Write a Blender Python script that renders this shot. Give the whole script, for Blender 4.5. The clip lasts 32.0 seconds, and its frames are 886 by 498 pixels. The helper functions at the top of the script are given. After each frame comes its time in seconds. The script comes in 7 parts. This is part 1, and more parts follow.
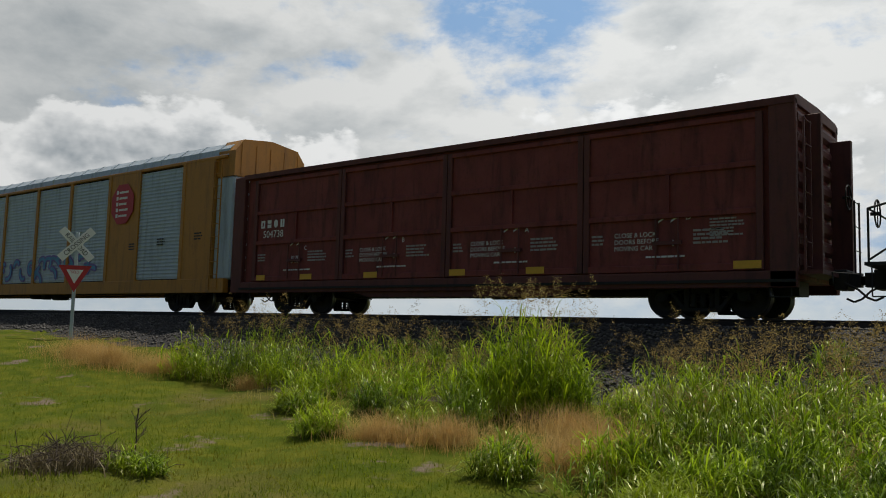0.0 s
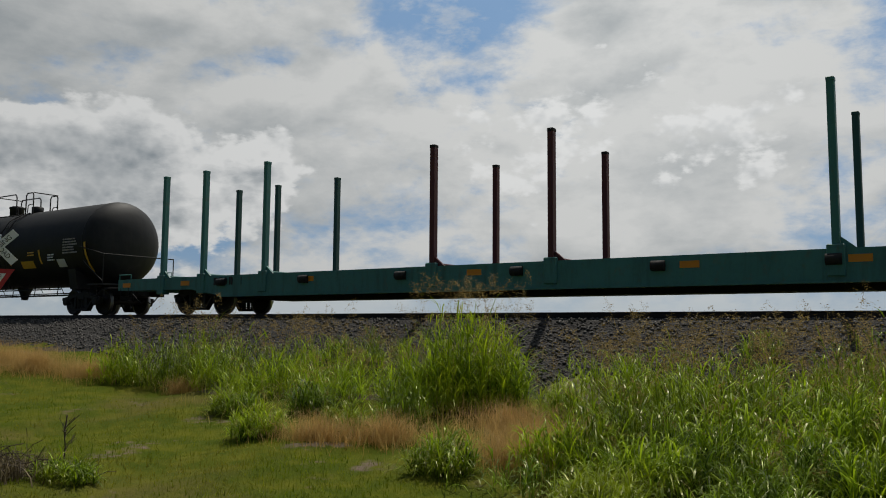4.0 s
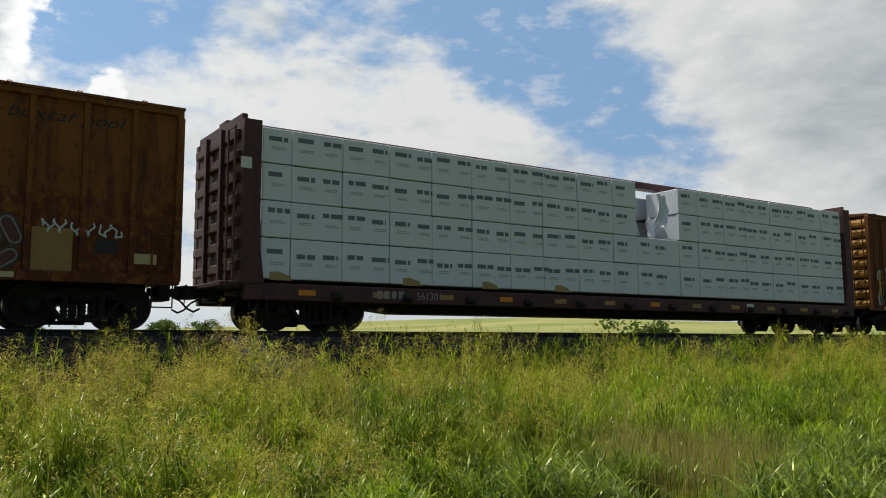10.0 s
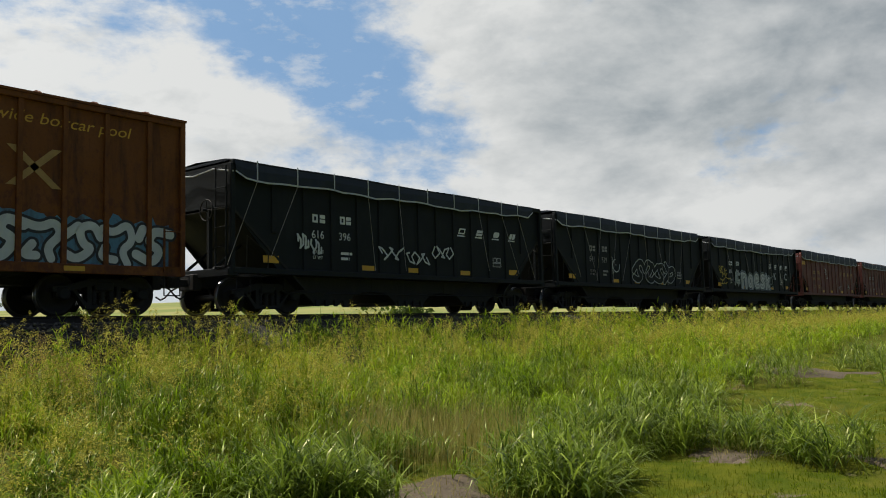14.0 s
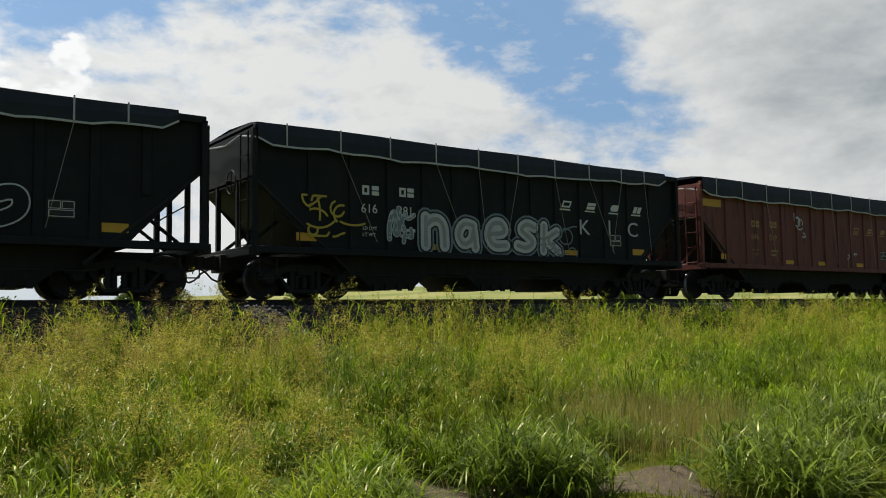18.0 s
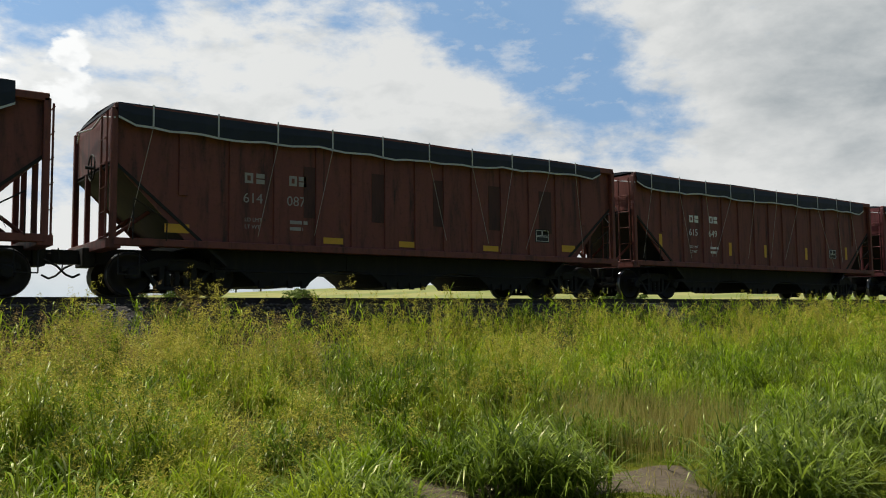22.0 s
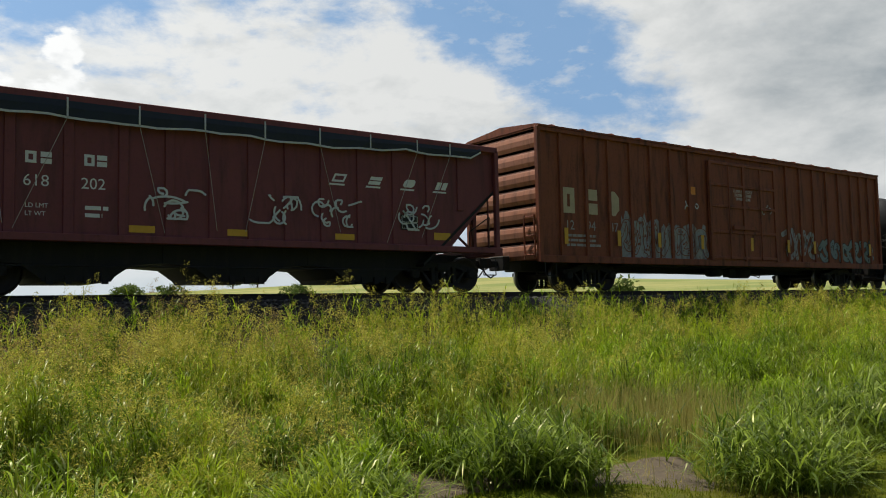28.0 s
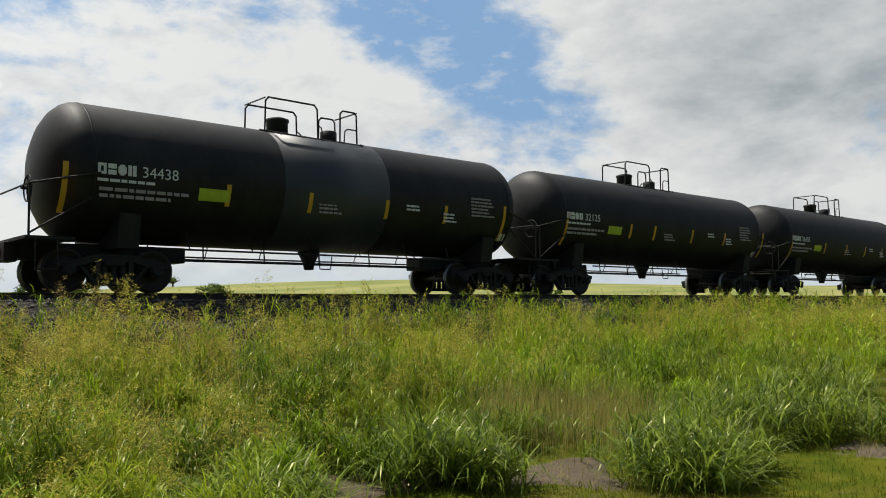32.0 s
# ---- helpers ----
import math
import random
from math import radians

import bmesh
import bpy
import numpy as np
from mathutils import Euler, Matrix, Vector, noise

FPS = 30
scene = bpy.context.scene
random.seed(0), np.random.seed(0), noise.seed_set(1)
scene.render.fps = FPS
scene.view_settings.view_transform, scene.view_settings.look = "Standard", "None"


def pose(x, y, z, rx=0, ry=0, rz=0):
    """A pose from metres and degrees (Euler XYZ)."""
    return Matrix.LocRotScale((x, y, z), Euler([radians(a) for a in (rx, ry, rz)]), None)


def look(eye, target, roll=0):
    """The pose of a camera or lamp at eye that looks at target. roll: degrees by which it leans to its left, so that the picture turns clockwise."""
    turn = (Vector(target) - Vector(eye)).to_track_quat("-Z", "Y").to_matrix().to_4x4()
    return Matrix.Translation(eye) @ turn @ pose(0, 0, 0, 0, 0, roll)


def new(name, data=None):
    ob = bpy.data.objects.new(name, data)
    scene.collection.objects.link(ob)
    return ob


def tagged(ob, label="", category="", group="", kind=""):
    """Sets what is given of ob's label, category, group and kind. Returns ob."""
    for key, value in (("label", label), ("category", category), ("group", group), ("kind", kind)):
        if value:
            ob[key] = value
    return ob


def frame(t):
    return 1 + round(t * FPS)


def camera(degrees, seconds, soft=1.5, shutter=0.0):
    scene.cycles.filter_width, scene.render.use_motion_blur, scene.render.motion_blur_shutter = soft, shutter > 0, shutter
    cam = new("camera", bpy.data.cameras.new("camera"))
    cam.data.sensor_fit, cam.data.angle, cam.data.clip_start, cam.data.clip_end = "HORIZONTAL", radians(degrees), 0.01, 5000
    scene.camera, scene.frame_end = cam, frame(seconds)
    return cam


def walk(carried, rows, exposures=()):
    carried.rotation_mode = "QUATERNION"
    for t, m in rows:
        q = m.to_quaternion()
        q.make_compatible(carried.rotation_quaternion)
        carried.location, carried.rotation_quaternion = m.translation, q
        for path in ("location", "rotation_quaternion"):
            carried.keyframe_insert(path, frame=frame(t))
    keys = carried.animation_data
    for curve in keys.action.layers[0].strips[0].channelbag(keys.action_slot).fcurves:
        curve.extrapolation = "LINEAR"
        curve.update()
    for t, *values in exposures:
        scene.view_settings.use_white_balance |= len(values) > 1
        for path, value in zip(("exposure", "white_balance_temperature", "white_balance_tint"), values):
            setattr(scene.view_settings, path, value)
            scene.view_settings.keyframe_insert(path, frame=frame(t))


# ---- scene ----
# All lengths in metres. x runs along the track, y away from the viewer, z up; the train rolls towards -x.
EYE = 1.6            # the hand-held camera stands on one spot
RAIL_Z = 1.995       # top of rail
TRACK_Y = 18.15      # centre line of the track
TURNS = [  # seconds, yaw, pitch, roll
    (0, 38.57, 5.56, -1.56), (0.5, 38.38, 5.51, -1.37), (1, 34.45, 5.64, -1.01), (1.5, 30.43, 5.80, -0.20),
    (2, 30.70, 5.69, -0.17), (2.5, 31.61, 5.64, -0.40), (4.5, 35.24, 5.39, -0.26), (5, 36.27, 5.33, -0.05),
    (5.5, 36.96, 5.27, 0.26), (6, 35.49, 5.36, -0.76), (6.5, 22.57, 5.70, -0.14), (7, 10.45, 6.58, 0.09),
    (7.5, -0.56, 7.25, 0.72), (8, -12.46, 7.21, 0.94), (8.5, -17.87, 7.13, 1.21), (9, -18.40, 7.21, 1.00),
    (9.5, -23.32, 7.08, 0.74), (10, -33.99, 6.74, 0.36), (10.5, -38.46, 6.18, 0.04), (11, -48.75, 6.25, 0.20),
    (11.5, -52.84, 5.35, 0.39), (12, -52.83, 5.08, 0.48), (12.5, -52.73, 5.09, 0.80), (13, -53.38, 5.09, 1.19),
    (13.5, -52.30, 5.09, 1.31), (15.5, -44.89, 5.05, 1.76), (16, -43.55, 4.42, 1.61), (16.5, -40.62, 4.33, 1.21),
    (17, -38.66, 4.42, 0.92), (17.5, -37.20, 4.45, 0.84), (18, -35.90, 4.50, 0.86), (18.5, -35.32, 4.38, 0.83),
    (19, -36.35, 4.31, 0.99), (19.5, -35.75, 4.13, 1.10), (20, -34.72, 4.19, 1.07), (20.5, -35.84, 4.29, 1.27),
    (21, -36.74, 4.30, 1.00), (21.5, -36.62, 4.37, 0.73), (22, -36.01, 4.43, 0.58), (22.5, -34.78, 4.50, 0.82),
    (23, -33.90, 4.50, 0.56), (23.5, -34.73, 4.49, 0.57), (24, -34.99, 4.45, 0.69), (24.5, -35.77, 4.52, 0.80),
    (26.5, -35.66, 3.97, 0.81), (27, -35.87, 4.00, 1.19), (27.5, -36.16, 4.04, 1.35), (28, -36.20, 4.03, 1.19),
    (28.5, -38.07, 4.00, 1.43), (29, -37.64, 4.00, 1.24), (29.5, -40.45, 4.02, 1.27), (30, -40.90, 4.09, 1.19),
    (30.5, -40.37, 4.07, 0.78), (31, -40.79, 4.05, 0.72), (31.5, -41.74, 4.07, 0.64), (32, -41.62, 4.07, 0.65),
]
cam = camera(55.9, 32.0, soft=1.0)
LIGHT = [(0, -0.28), (1.0, -0.42), (2.0, -0.58), (2.5, -0.58), (4.5, -0.6), (6.0, -0.6), (7.0, -0.45), (8.0, -0.45), (9.0, -0.2), (10.0, 0.03), (12.0, 0.05), (16.0, 0.03), (20.0, 0.05), (28.0, 0.08), (32.0, 0.08)]
walk(cam, [(t, pose(0, 0, EYE, 90 + p, r, a)) for t, a, p, r in TURNS], LIGHT)

# ---- daylight ----
SUN_EL, SUN_AZ = 64.0, -16.0   # degrees; azimuth from +y towards +x


def math_node(nt, op, a, b=None, c=None, clamp=False):
    n = nt.nodes.new("ShaderNodeMath")
    n.operation, n.use_clamp = op, clamp
    for i, v in enumerate((a, b, c)):
        if v is None:
            continue
        if isinstance(v, (int, float)):
            n.inputs[i].default_value = v
        else:
            nt.links.new(v, n.inputs[i])
    return n.outputs[0]


def mix_node(nt, fac, a, b, mode="MIX"):
    n = nt.nodes.new("ShaderNodeMix")
    n.data_type, n.blend_type = "RGBA", mode
    for sock, v in ((n.inputs[0], fac), (n.inputs[6], a), (n.inputs[7], b)):
        if isinstance(v, (int, float)):
            sock.default_value = v
        elif isinstance(v, tuple):
            sock.default_value = (*v, 1) if len(v) == 3 else v
        else:
            nt.links.new(v, sock)
    return n.outputs[2]


def noise_node(nt, vec, scale, detail=4.0, rough=0.55, distort=0.0):
    n = nt.nodes.new("ShaderNodeTexNoise")
    n.inputs["Scale"].default_value, n.inputs["Detail"].default_value = scale, detail
    n.inputs["Roughness"].default_value, n.inputs["Distortion"].default_value = rough, distort
    if vec is not None:
        nt.links.new(vec, n.inputs["Vector"])
    return n.outputs["Fac"]


def ramp_node(nt, fac, lo, hi):
    n = nt.nodes.new("ShaderNodeMapRange")
    n.interpolation_type = "SMOOTHSTEP"
    nt.links.new(fac, n.inputs[0])
    n.inputs[1].default_value, n.inputs[2].default_value = lo, hi
    return n.outputs[0]


def scaled(nt, vec, sx, sy, sz, ox=0.0, oy=0.0, oz=0.0):
    n = nt.nodes.new("ShaderNodeMapping")
    n.inputs["Scale"].default_value = (sx, sy, sz)
    n.inputs["Location"].default_value = (ox, oy, oz)
    nt.links.new(vec, n.inputs["Vector"])
    return n.outputs[0]


def heading(az, el):
    a, e = radians(az), radians(el)
    return Vector((math.sin(a) * math.cos(e), math.cos(a) * math.cos(e), math.sin(e)))


# cloud cover: azimuth, elevation, half width in degrees, more (+) or less (-) cloud
COVER = [(-34, 22, 4.0, -1.5), (-29, 24, 3.4, -0.9), (15, 23, 5, -0.9), (27, 22.5, 5, -1.0), (37, 20.5, 4.5, -1.1), (42, 19.5, 3.5, -1.0), (43.5, 15.6, 2.4, -1.5), (47.5, 13.8, 1.7, -1.4), (51.5, 13.6, 2.0, -1.5), (48, 17.4, 2.2, -0.9), (-5, 19.5, 2, -1.0), (9.5, 20.5, 2.6, -1.3), (9, 24, 3, -0.8),
         (22, 18, 4, 0.35), (26, 19.5, 1.6, 0.7), (33, 18.8, 2.2, 0.9), (31, 13, 7, 0.6), (18, 14, 6, 0.5), (60, 15, 8, 0.9), (76, 14, 14, 0.9), (-20, 18, 12, 0.5), (-62, 20, 9, 0.5), (-45, 16, 8, 0.4), (54.5, 14.6, 1.6, 0.5), (39, 16, 2.0, 0.5), (49.6, 15.2, 1.0, 0.6)]
# heaped clouds with crisp heads: azimuth, elevation, half width, weight
HEAPS = [(3.2, 22, 3.4, 0.9), (0, 23, 2.6, 0.6), (6, 22.5, 1.6, 0.4), (4, 17.5, 2.4, 0.55), (-2, 17, 2.6, 0.4), (11.6, 16.6, 1.1, 0.62), (12.6, 14.0, 2.0, 0.4), (8, 13, 3.4, 0.4), (-65.3, 9.7, 2.2, 0.8), (-63.5, 11.6, 1.5, 0.6),
         (-60.5, 11.6, 1.7, 0.6), (-56, 11.2, 2.6, 0.65), (-46.2, 10.8, 2.0, 0.7), (-51, 8, 5, 0.6), (-60, 7, 6, 0.6), (-14, 13, 5, 0.5), (-28, 13, 6, 0.5)]
# darker undersides of the sheet cloud, and of the heaps: azimuth, elevation, half width, depth
SHADE = [(-23.5, 20.5, 1.8, 0.55), (-21, 17.5, 1.4, 0.3), (64, 21, 6, 0.8), (78, 17, 6, 0.65), (59, 15.4, 3.5, 0.8), (63, 11.5, 4, 0.7), (72, 13, 5, 0.5), (-60, 13, 9, 0.45), (-47, 13, 6, 0.4), (-63, 16, 4, 0.4), (90, 14, 20, 0.5), (-100, 20, 30, 0.6), (10, 18, 4, 0.3)]
HEAP_SHADE = [(3.6, 20, 2.2, 1.0), (4.2, 17, 1.8, 0.5), (0, 22, 2, 0.4), (-52, 6, 7, 0.4), (-62, 6, 5, 0.4), (-62, 10.6, 3.6, 0.25), (-54, 9.6, 3.6, 0.25), (-47, 9, 3, 0.5), (9, 13, 3, 0.4), (-14, 11, 4, 0.4)]


def spots(nt, way, rows, start, gain):
    total = start
    for az, el, wide, amount in rows:
        d = nt.nodes.new("ShaderNodeVectorMath")
        d.operation = "DOT_PRODUCT"
        nt.links.new(way, d.inputs[0])
        d.inputs[1].default_value = heading(az, el)
        k = 0.7 / (1 - math.cos(radians(wide)))
        g = math_node(nt, "EXPONENT", math_node(nt, "MULTIPLY", math_node(nt, "SUBTRACT", d.outputs["Value"], 1.0), k))
        total = math_node(nt, "ADD", total, math_node(nt, "MULTIPLY", g, amount * gain))
    return total


def make_world():
    w = bpy.data.worlds.new("world")
    w.use_nodes = True
    scene.world = w
    nt = w.node_tree
    nt.nodes.clear()
    out = nt.nodes.new("ShaderNodeOutputWorld")
    bg = nt.nodes.new("ShaderNodeBackground")
    bg.inputs["Strength"].default_value = 0.1
    sky = nt.nodes.new("ShaderNodeTexSky")
    sky.sky_type, sky.sun_disc = "NISHITA", False
    sky.sun_elevation, sky.sun_rotation = radians(SUN_EL), radians(SUN_AZ)
    sky.air_density, sky.dust_density, sky.ozone_density = 1.0, 1.0, 1.5
    way = nt.nodes.new("ShaderNodeTexCoord").outputs["Generated"]
    sep = nt.nodes.new("ShaderNodeSeparateXYZ")
    nt.links.new(way, sep.inputs[0])

    def billow(dz, scale, ox, detail=9.0, rough=0.6, stretch=2.0, bend=0.2):
        return noise_node(nt, scaled(nt, way, 1.0, 1.0, stretch, ox, 4.2, 1.7 + dz * stretch), scale, detail, rough, bend)

    def heads(dz):
        n = nt.nodes.new("ShaderNodeTexVoronoi")
        n.feature, n.normalize = "SMOOTH_F1", True
        n.inputs["Scale"].default_value, n.inputs["Detail"].default_value, n.inputs["Roughness"].default_value = 17.0, 3.0, 0.55
        n.inputs["Smoothness"].default_value = 0.35
        nt.links.new(scaled(nt, way, 1.0, 1.0, 1.15, 2.1, 0.6, 0.4 + dz), n.inputs["Vector"])
        return n.outputs["Distance"]

    bulk, bulk_up = billow(0, 3.4, 1.3, 7.0, 0.52), billow(0.03, 3.4, 1.3, 7.0, 0.52)
    puff, puff_up = billow(0, 10.0, 5.3, 8.0, 0.6, 1.7), billow(0.012, 10.0, 5.3, 8.0, 0.6, 1.7)
    flake = billow(0, 21.0, 7.7, 7.0, 0.62, 2.3, 0.1)
    dens = math_node(nt, "ADD", math_node(nt, "MULTIPLY", bulk, 0.60), math_node(nt, "MULTIPLY", puff, 0.45))
    dens = math_node(nt, "ADD", dens, math_node(nt, "MULTIPLY", flake, 0.24))
    dens = spots(nt, way, COVER, math_node(nt, "SUBTRACT", dens, 0.005), 0.115)
    cover = math_node(nt, "ADD", math_node(nt, "MULTIPLY", ramp_node(nt, dens, 0.49, 0.67), 0.93), 0.07)
    thin = math_node(nt, "ADD", math_node(nt, "MULTIPLY", flake, 0.55), math_node(nt, "MULTIPLY", puff, 0.45))
    cover = math_node(nt, "MAXIMUM", cover, math_node(nt, "MULTIPLY", ramp_node(nt, thin, 0.47, 0.63), 0.50))
    relief = math_node(nt, "ADD", math_node(nt, "MULTIPLY", math_node(nt, "SUBTRACT", bulk, bulk_up), 3.2), math_node(nt, "MULTIPLY", math_node(nt, "SUBTRACT", puff, puff_up), 1.0))
    dark = spots(nt, way, SHADE, math_node(nt, "MULTIPLY", ramp_node(nt, bulk, 0.46, 0.68), 0.22), 0.52)
    mottle = math_node(nt, "ADD", math_node(nt, "MULTIPLY", math_node(nt, "SUBTRACT", puff, 0.5), 0.75), math_node(nt, "MULTIPLY", math_node(nt, "SUBTRACT", flake, 0.5), 0.45))
    grey = math_node(nt, "ADD", math_node(nt, "SUBTRACT", dark, relief), mottle, clamp=True)
    cloud = mix_node(nt, grey, (7.0, 7.1, 7.0), (3.2, 3.6, 3.85))
    clear = mix_node(nt, 0.8, sky.outputs[0], (1.75, 3.45, 5.9))
    veiled = mix_node(nt, cover, clear, cloud)
    knob, knob_up = heads(0.0), heads(0.012)
    heap = spots(nt, way, HEAPS, math_node(nt, "MULTIPLY", math_node(nt, "SUBTRACT", 0.45, knob), 0.75), 0.62)
    heap = math_node(nt, "ADD", heap, math_node(nt, "MULTIPLY", math_node(nt, "SUBTRACT", flake, 0.5), 0.45))
    core = math_node(nt, "MULTIPLY", ramp_node(nt, heap, 0.46, 0.85), spots(nt, way, HEAP_SHADE, 0.12, 0.95))
    fold = math_node(nt, "MULTIPLY", math_node(nt, "SUBTRACT", knob, knob_up), 2.6)
    pale = mix_node(nt, math_node(nt, "ADD", core, math_node(nt, "ADD", fold, mottle), clamp=True), (8.1, 8.2, 8.15), (3.1, 3.5, 3.8))
    both = mix_node(nt, ramp_node(nt, heap, 0.36, 0.46), veiled, pale)
    low = ramp_node(nt, sep.outputs[2], 0.085, 0.01)
    hazy = mix_node(nt, math_node(nt, "MULTIPLY", low, 0.75), both, (5.1, 5.9, 6.4))
    # clouds glow towards the sun and are duller on the far side of the sky
    lit = ramp_node(nt, sep.outputs[1], -0.45, 0.40)
    level = mix_node(nt, lit, (0.17, 0.23, 0.33), (1.0, 1.0, 1.0))
    fin = mix_node(nt, 1.0, hazy, level, "MULTIPLY")
    glow = spots(nt, way, [(SUN_AZ - 4, 30, 26, 1.0)], 1.0, 0.42)
    fin = mix_node(nt, 1.0, fin, glow, "MULTIPLY")
    nt.links.new(fin, bg.inputs["Color"])
    nt.links.new(bg.outputs[0], out.inputs[0])


make_world()
sun = new("sun", bpy.data.lights.new("sun", "SUN"))
sun.data.energy, sun.data.angle, sun.data.color = 4.2, radians(0.6), (1.0, 0.95, 0.85)
sun.matrix_world = look(heading(SUN_AZ, SUN_EL) * 200, (0, 0, 0))


# ---- materials ----
MATS = {}


def base_mat(name, rough=0.6, metal=0.0):
    m = bpy.data.materials.new(name)
    m.use_nodes = True
    nt = m.node_tree
    b = nt.nodes["Principled BSDF"]
    b.inputs["Roughness"].default_value, b.inputs["Metallic"].default_value = rough, metal
    MATS[name] = m
    return m, nt, b


def bump(nt, b, height, strength, dist=0.02):
    n = nt.nodes.new("ShaderNodeBump")
    n.inputs["Strength"].default_value, n.inputs["Distance"].default_value = strength, dist
    nt.links.new(height, n.inputs["Height"])
    nt.links.new(n.outputs[0], b.inputs["Normal"])


def obj_coord(nt):
    return nt.nodes.new("ShaderNodeTexCoord").outputs["Object"]


def paint(name, col, dirt=(0.05, 0.035, 0.025), amount=0.5, rough=0.55, rust=0.0, fade=0.15, metal=0.0, rusty=(0.16, 0.06, 0.025), low=0.0, gloss=0.5):
    """Weathered paint: faded blotches, vertical dirt streaks, rust specks."""
    m, nt, b = base_mat(name, rough, metal)
    b.inputs["Specular IOR Level"].default_value = gloss
    v = obj_coord(nt)
    blotch = noise_node(nt, v, 0.9, 5.0, 0.6, 0.3)
    faded = mix_node(nt, math_node(nt, "MULTIPLY", ramp_node(nt, blotch, 0.4, 0.7), fade), col, tuple(min(1, c * 1.5 + 0.04) for c in col))
    streak = noise_node(nt, scaled(nt, v, 3.4, 3.4, 0.5), 1.3, 6.0, 0.62, 0.4)
    fine = noise_node(nt, v, 14.0, 4.0, 0.6)
    mask = math_node(nt, "MULTIPLY", ramp_node(nt, streak, 0.45, 0.75), amount)
    mask = math_node(nt, "ADD", mask, math_node(nt, "MULTIPLY", ramp_node(nt, fine, 0.5, 0.75), amount * 0.35), clamp=True)
    c = mix_node(nt, mask, faded, dirt)
    if rust:
        flaking = noise_node(nt, scaled(nt, v, 2.2, 2.2, 1.5), 2.4, 8.0, 0.7)
        if low:   # rust has eaten further up from the sill
            sep = nt.nodes.new("ShaderNodeSeparateXYZ")
            nt.links.new(v, sep.inputs[0])
            flaking = math_node(nt, "ADD", flaking, math_node(nt, "MULTIPLY", ramp_node(nt, sep.outputs[2], 3.6, 1.6), low))
        spots = ramp_node(nt, flaking, 0.54, 0.68)
        c = mix_node(nt, math_node(nt, "MULTIPLY", spots, rust), c, rusty)
    nt.links.new(c, b.inputs["Base Color"])
    nt.links.new(math_node(nt, "ADD", math_node(nt, "MULTIPLY", blotch, 0.25), rough - 0.1, clamp=True), b.inputs["Roughness"])
    bump(nt, b, math_node(nt, "ADD", math_node(nt, "MULTIPLY", blotch, 0.8), math_node(nt, "MULTIPLY", fine, 0.2)), 0.25, 0.03)
    return m


def plain(name, col, rough=0.5, metal=0.0, var=0.25, scale=6.0):
    m, nt, b = base_mat(name, rough, metal)
    n = noise_node(nt, obj_coord(nt), scale, 5.0, 0.6)
    c = mix_node(nt, n, tuple(c * (1 - var) for c in col), tuple(min(1, c * (1 + var)) for c in col))
    nt.links.new(c, b.inputs["Base Color"])
    return m


def leaf(name, lo, hi, tip=None, clear=0.45, gloss=0.3, rough=0.55, skew=1.0):
    """Thin plant matter that lets light through; colour varies blade by blade."""
    m, nt, b = base_mat(name, rough)
    b.inputs["Specular IOR Level"].default_value = gloss
    b.inputs["Specular Tint"].default_value = (1.0, 0.90, 0.45, 1)
    r = nt.nodes.new("ShaderNodeNewGeometry").outputs["Random Per Island"]
    c = mix_node(nt, math_node(nt, "POWER", r, skew), lo, hi)
    patch = noise_node(nt, obj_coord(nt), 0.55, 3.0, 0.5)
    c = mix_node(nt, math_node(nt, "MULTIPLY", ramp_node(nt, patch, 0.4, 0.65), 0.5), c, tip or hi)
    nt.links.new(c, b.inputs["Base Color"])
    tr = nt.nodes.new("ShaderNodeBsdfTranslucent")
    nt.links.new(c, tr.inputs[0])
    mixer = nt.nodes.new("ShaderNodeMixShader")
    mixer.inputs[0].default_value = clear
    nt.links.new(b.outputs[0], mixer.inputs[1])
    nt.links.new(tr.outputs[0], mixer.inputs[2])
    nt.links.new(mixer.outputs[0], nt.nodes["Material Output"].inputs[0])
    return m


paint("brown_paint", (0.20, 0.042, 0.036), (0.034, 0.015, 0.013), 0.7, 0.6, 0.3, 0.3, gloss=0.3)
paint("brown_frame", (0.12, 0.030, 0.025), (0.022, 0.012, 0.010), 0.6, 0.65, 0.2)
paint("yellow_rack", (0.46, 0.205, 0.026), (0.10, 0.05, 0.02), 0.45, 0.5, 0.25)
paint("galvanised", (0.46, 0.53, 0.58), (0.12, 0.12, 0.12), 0.4, 0.4, 0.1, metal=0.3)
paint("tank_black", (0.013, 0.0130, 0.0135), (0.030, 0.026, 0.022), 0.5, 0.55, 0.0, 0.3, gloss=0.28)
# darker copy of the teal: shade on far-side stakes, put into their colour
paint("shaded_stake", (0.028, 0.095, 0.090), (0.02, 0.02, 0.02), 0.5, 0.6)
paint("soot_red", (0.075, 0.026, 0.021), (0.018, 0.012, 0.011), 0.8, 0.7)
# end walls: less rust, and sunlight on the ribs put into lighter colours
paint("end_yellow_sunlit", (0.56, 0.29, 0.05), (0.12, 0.05, 0.02), 0.5, 0.55, 0.25)
paint("end_brown_sunlit", (0.40, 0.155, 0.080), (0.10, 0.04, 0.025), 0.6, 0.55, 0.25)
paint("tank_patch", (0.035, 0.042, 0.050), (0.03, 0.03, 0.03), 0.3, 0.45)
paint("teal_paint", (0.060, 0.215, 0.195), (0.03, 0.05, 0.05), 0.5, 0.55, 0.2)
paint("maroon_stake", (0.10, 0.018, 0.022), (0.03, 0.01, 0.01), 0.5, 0.6)
paint("hopper_grey", (0.50, 0.57, 0.575), (0.20, 0.20, 0.19), 0.5, 0.55, 0.06)
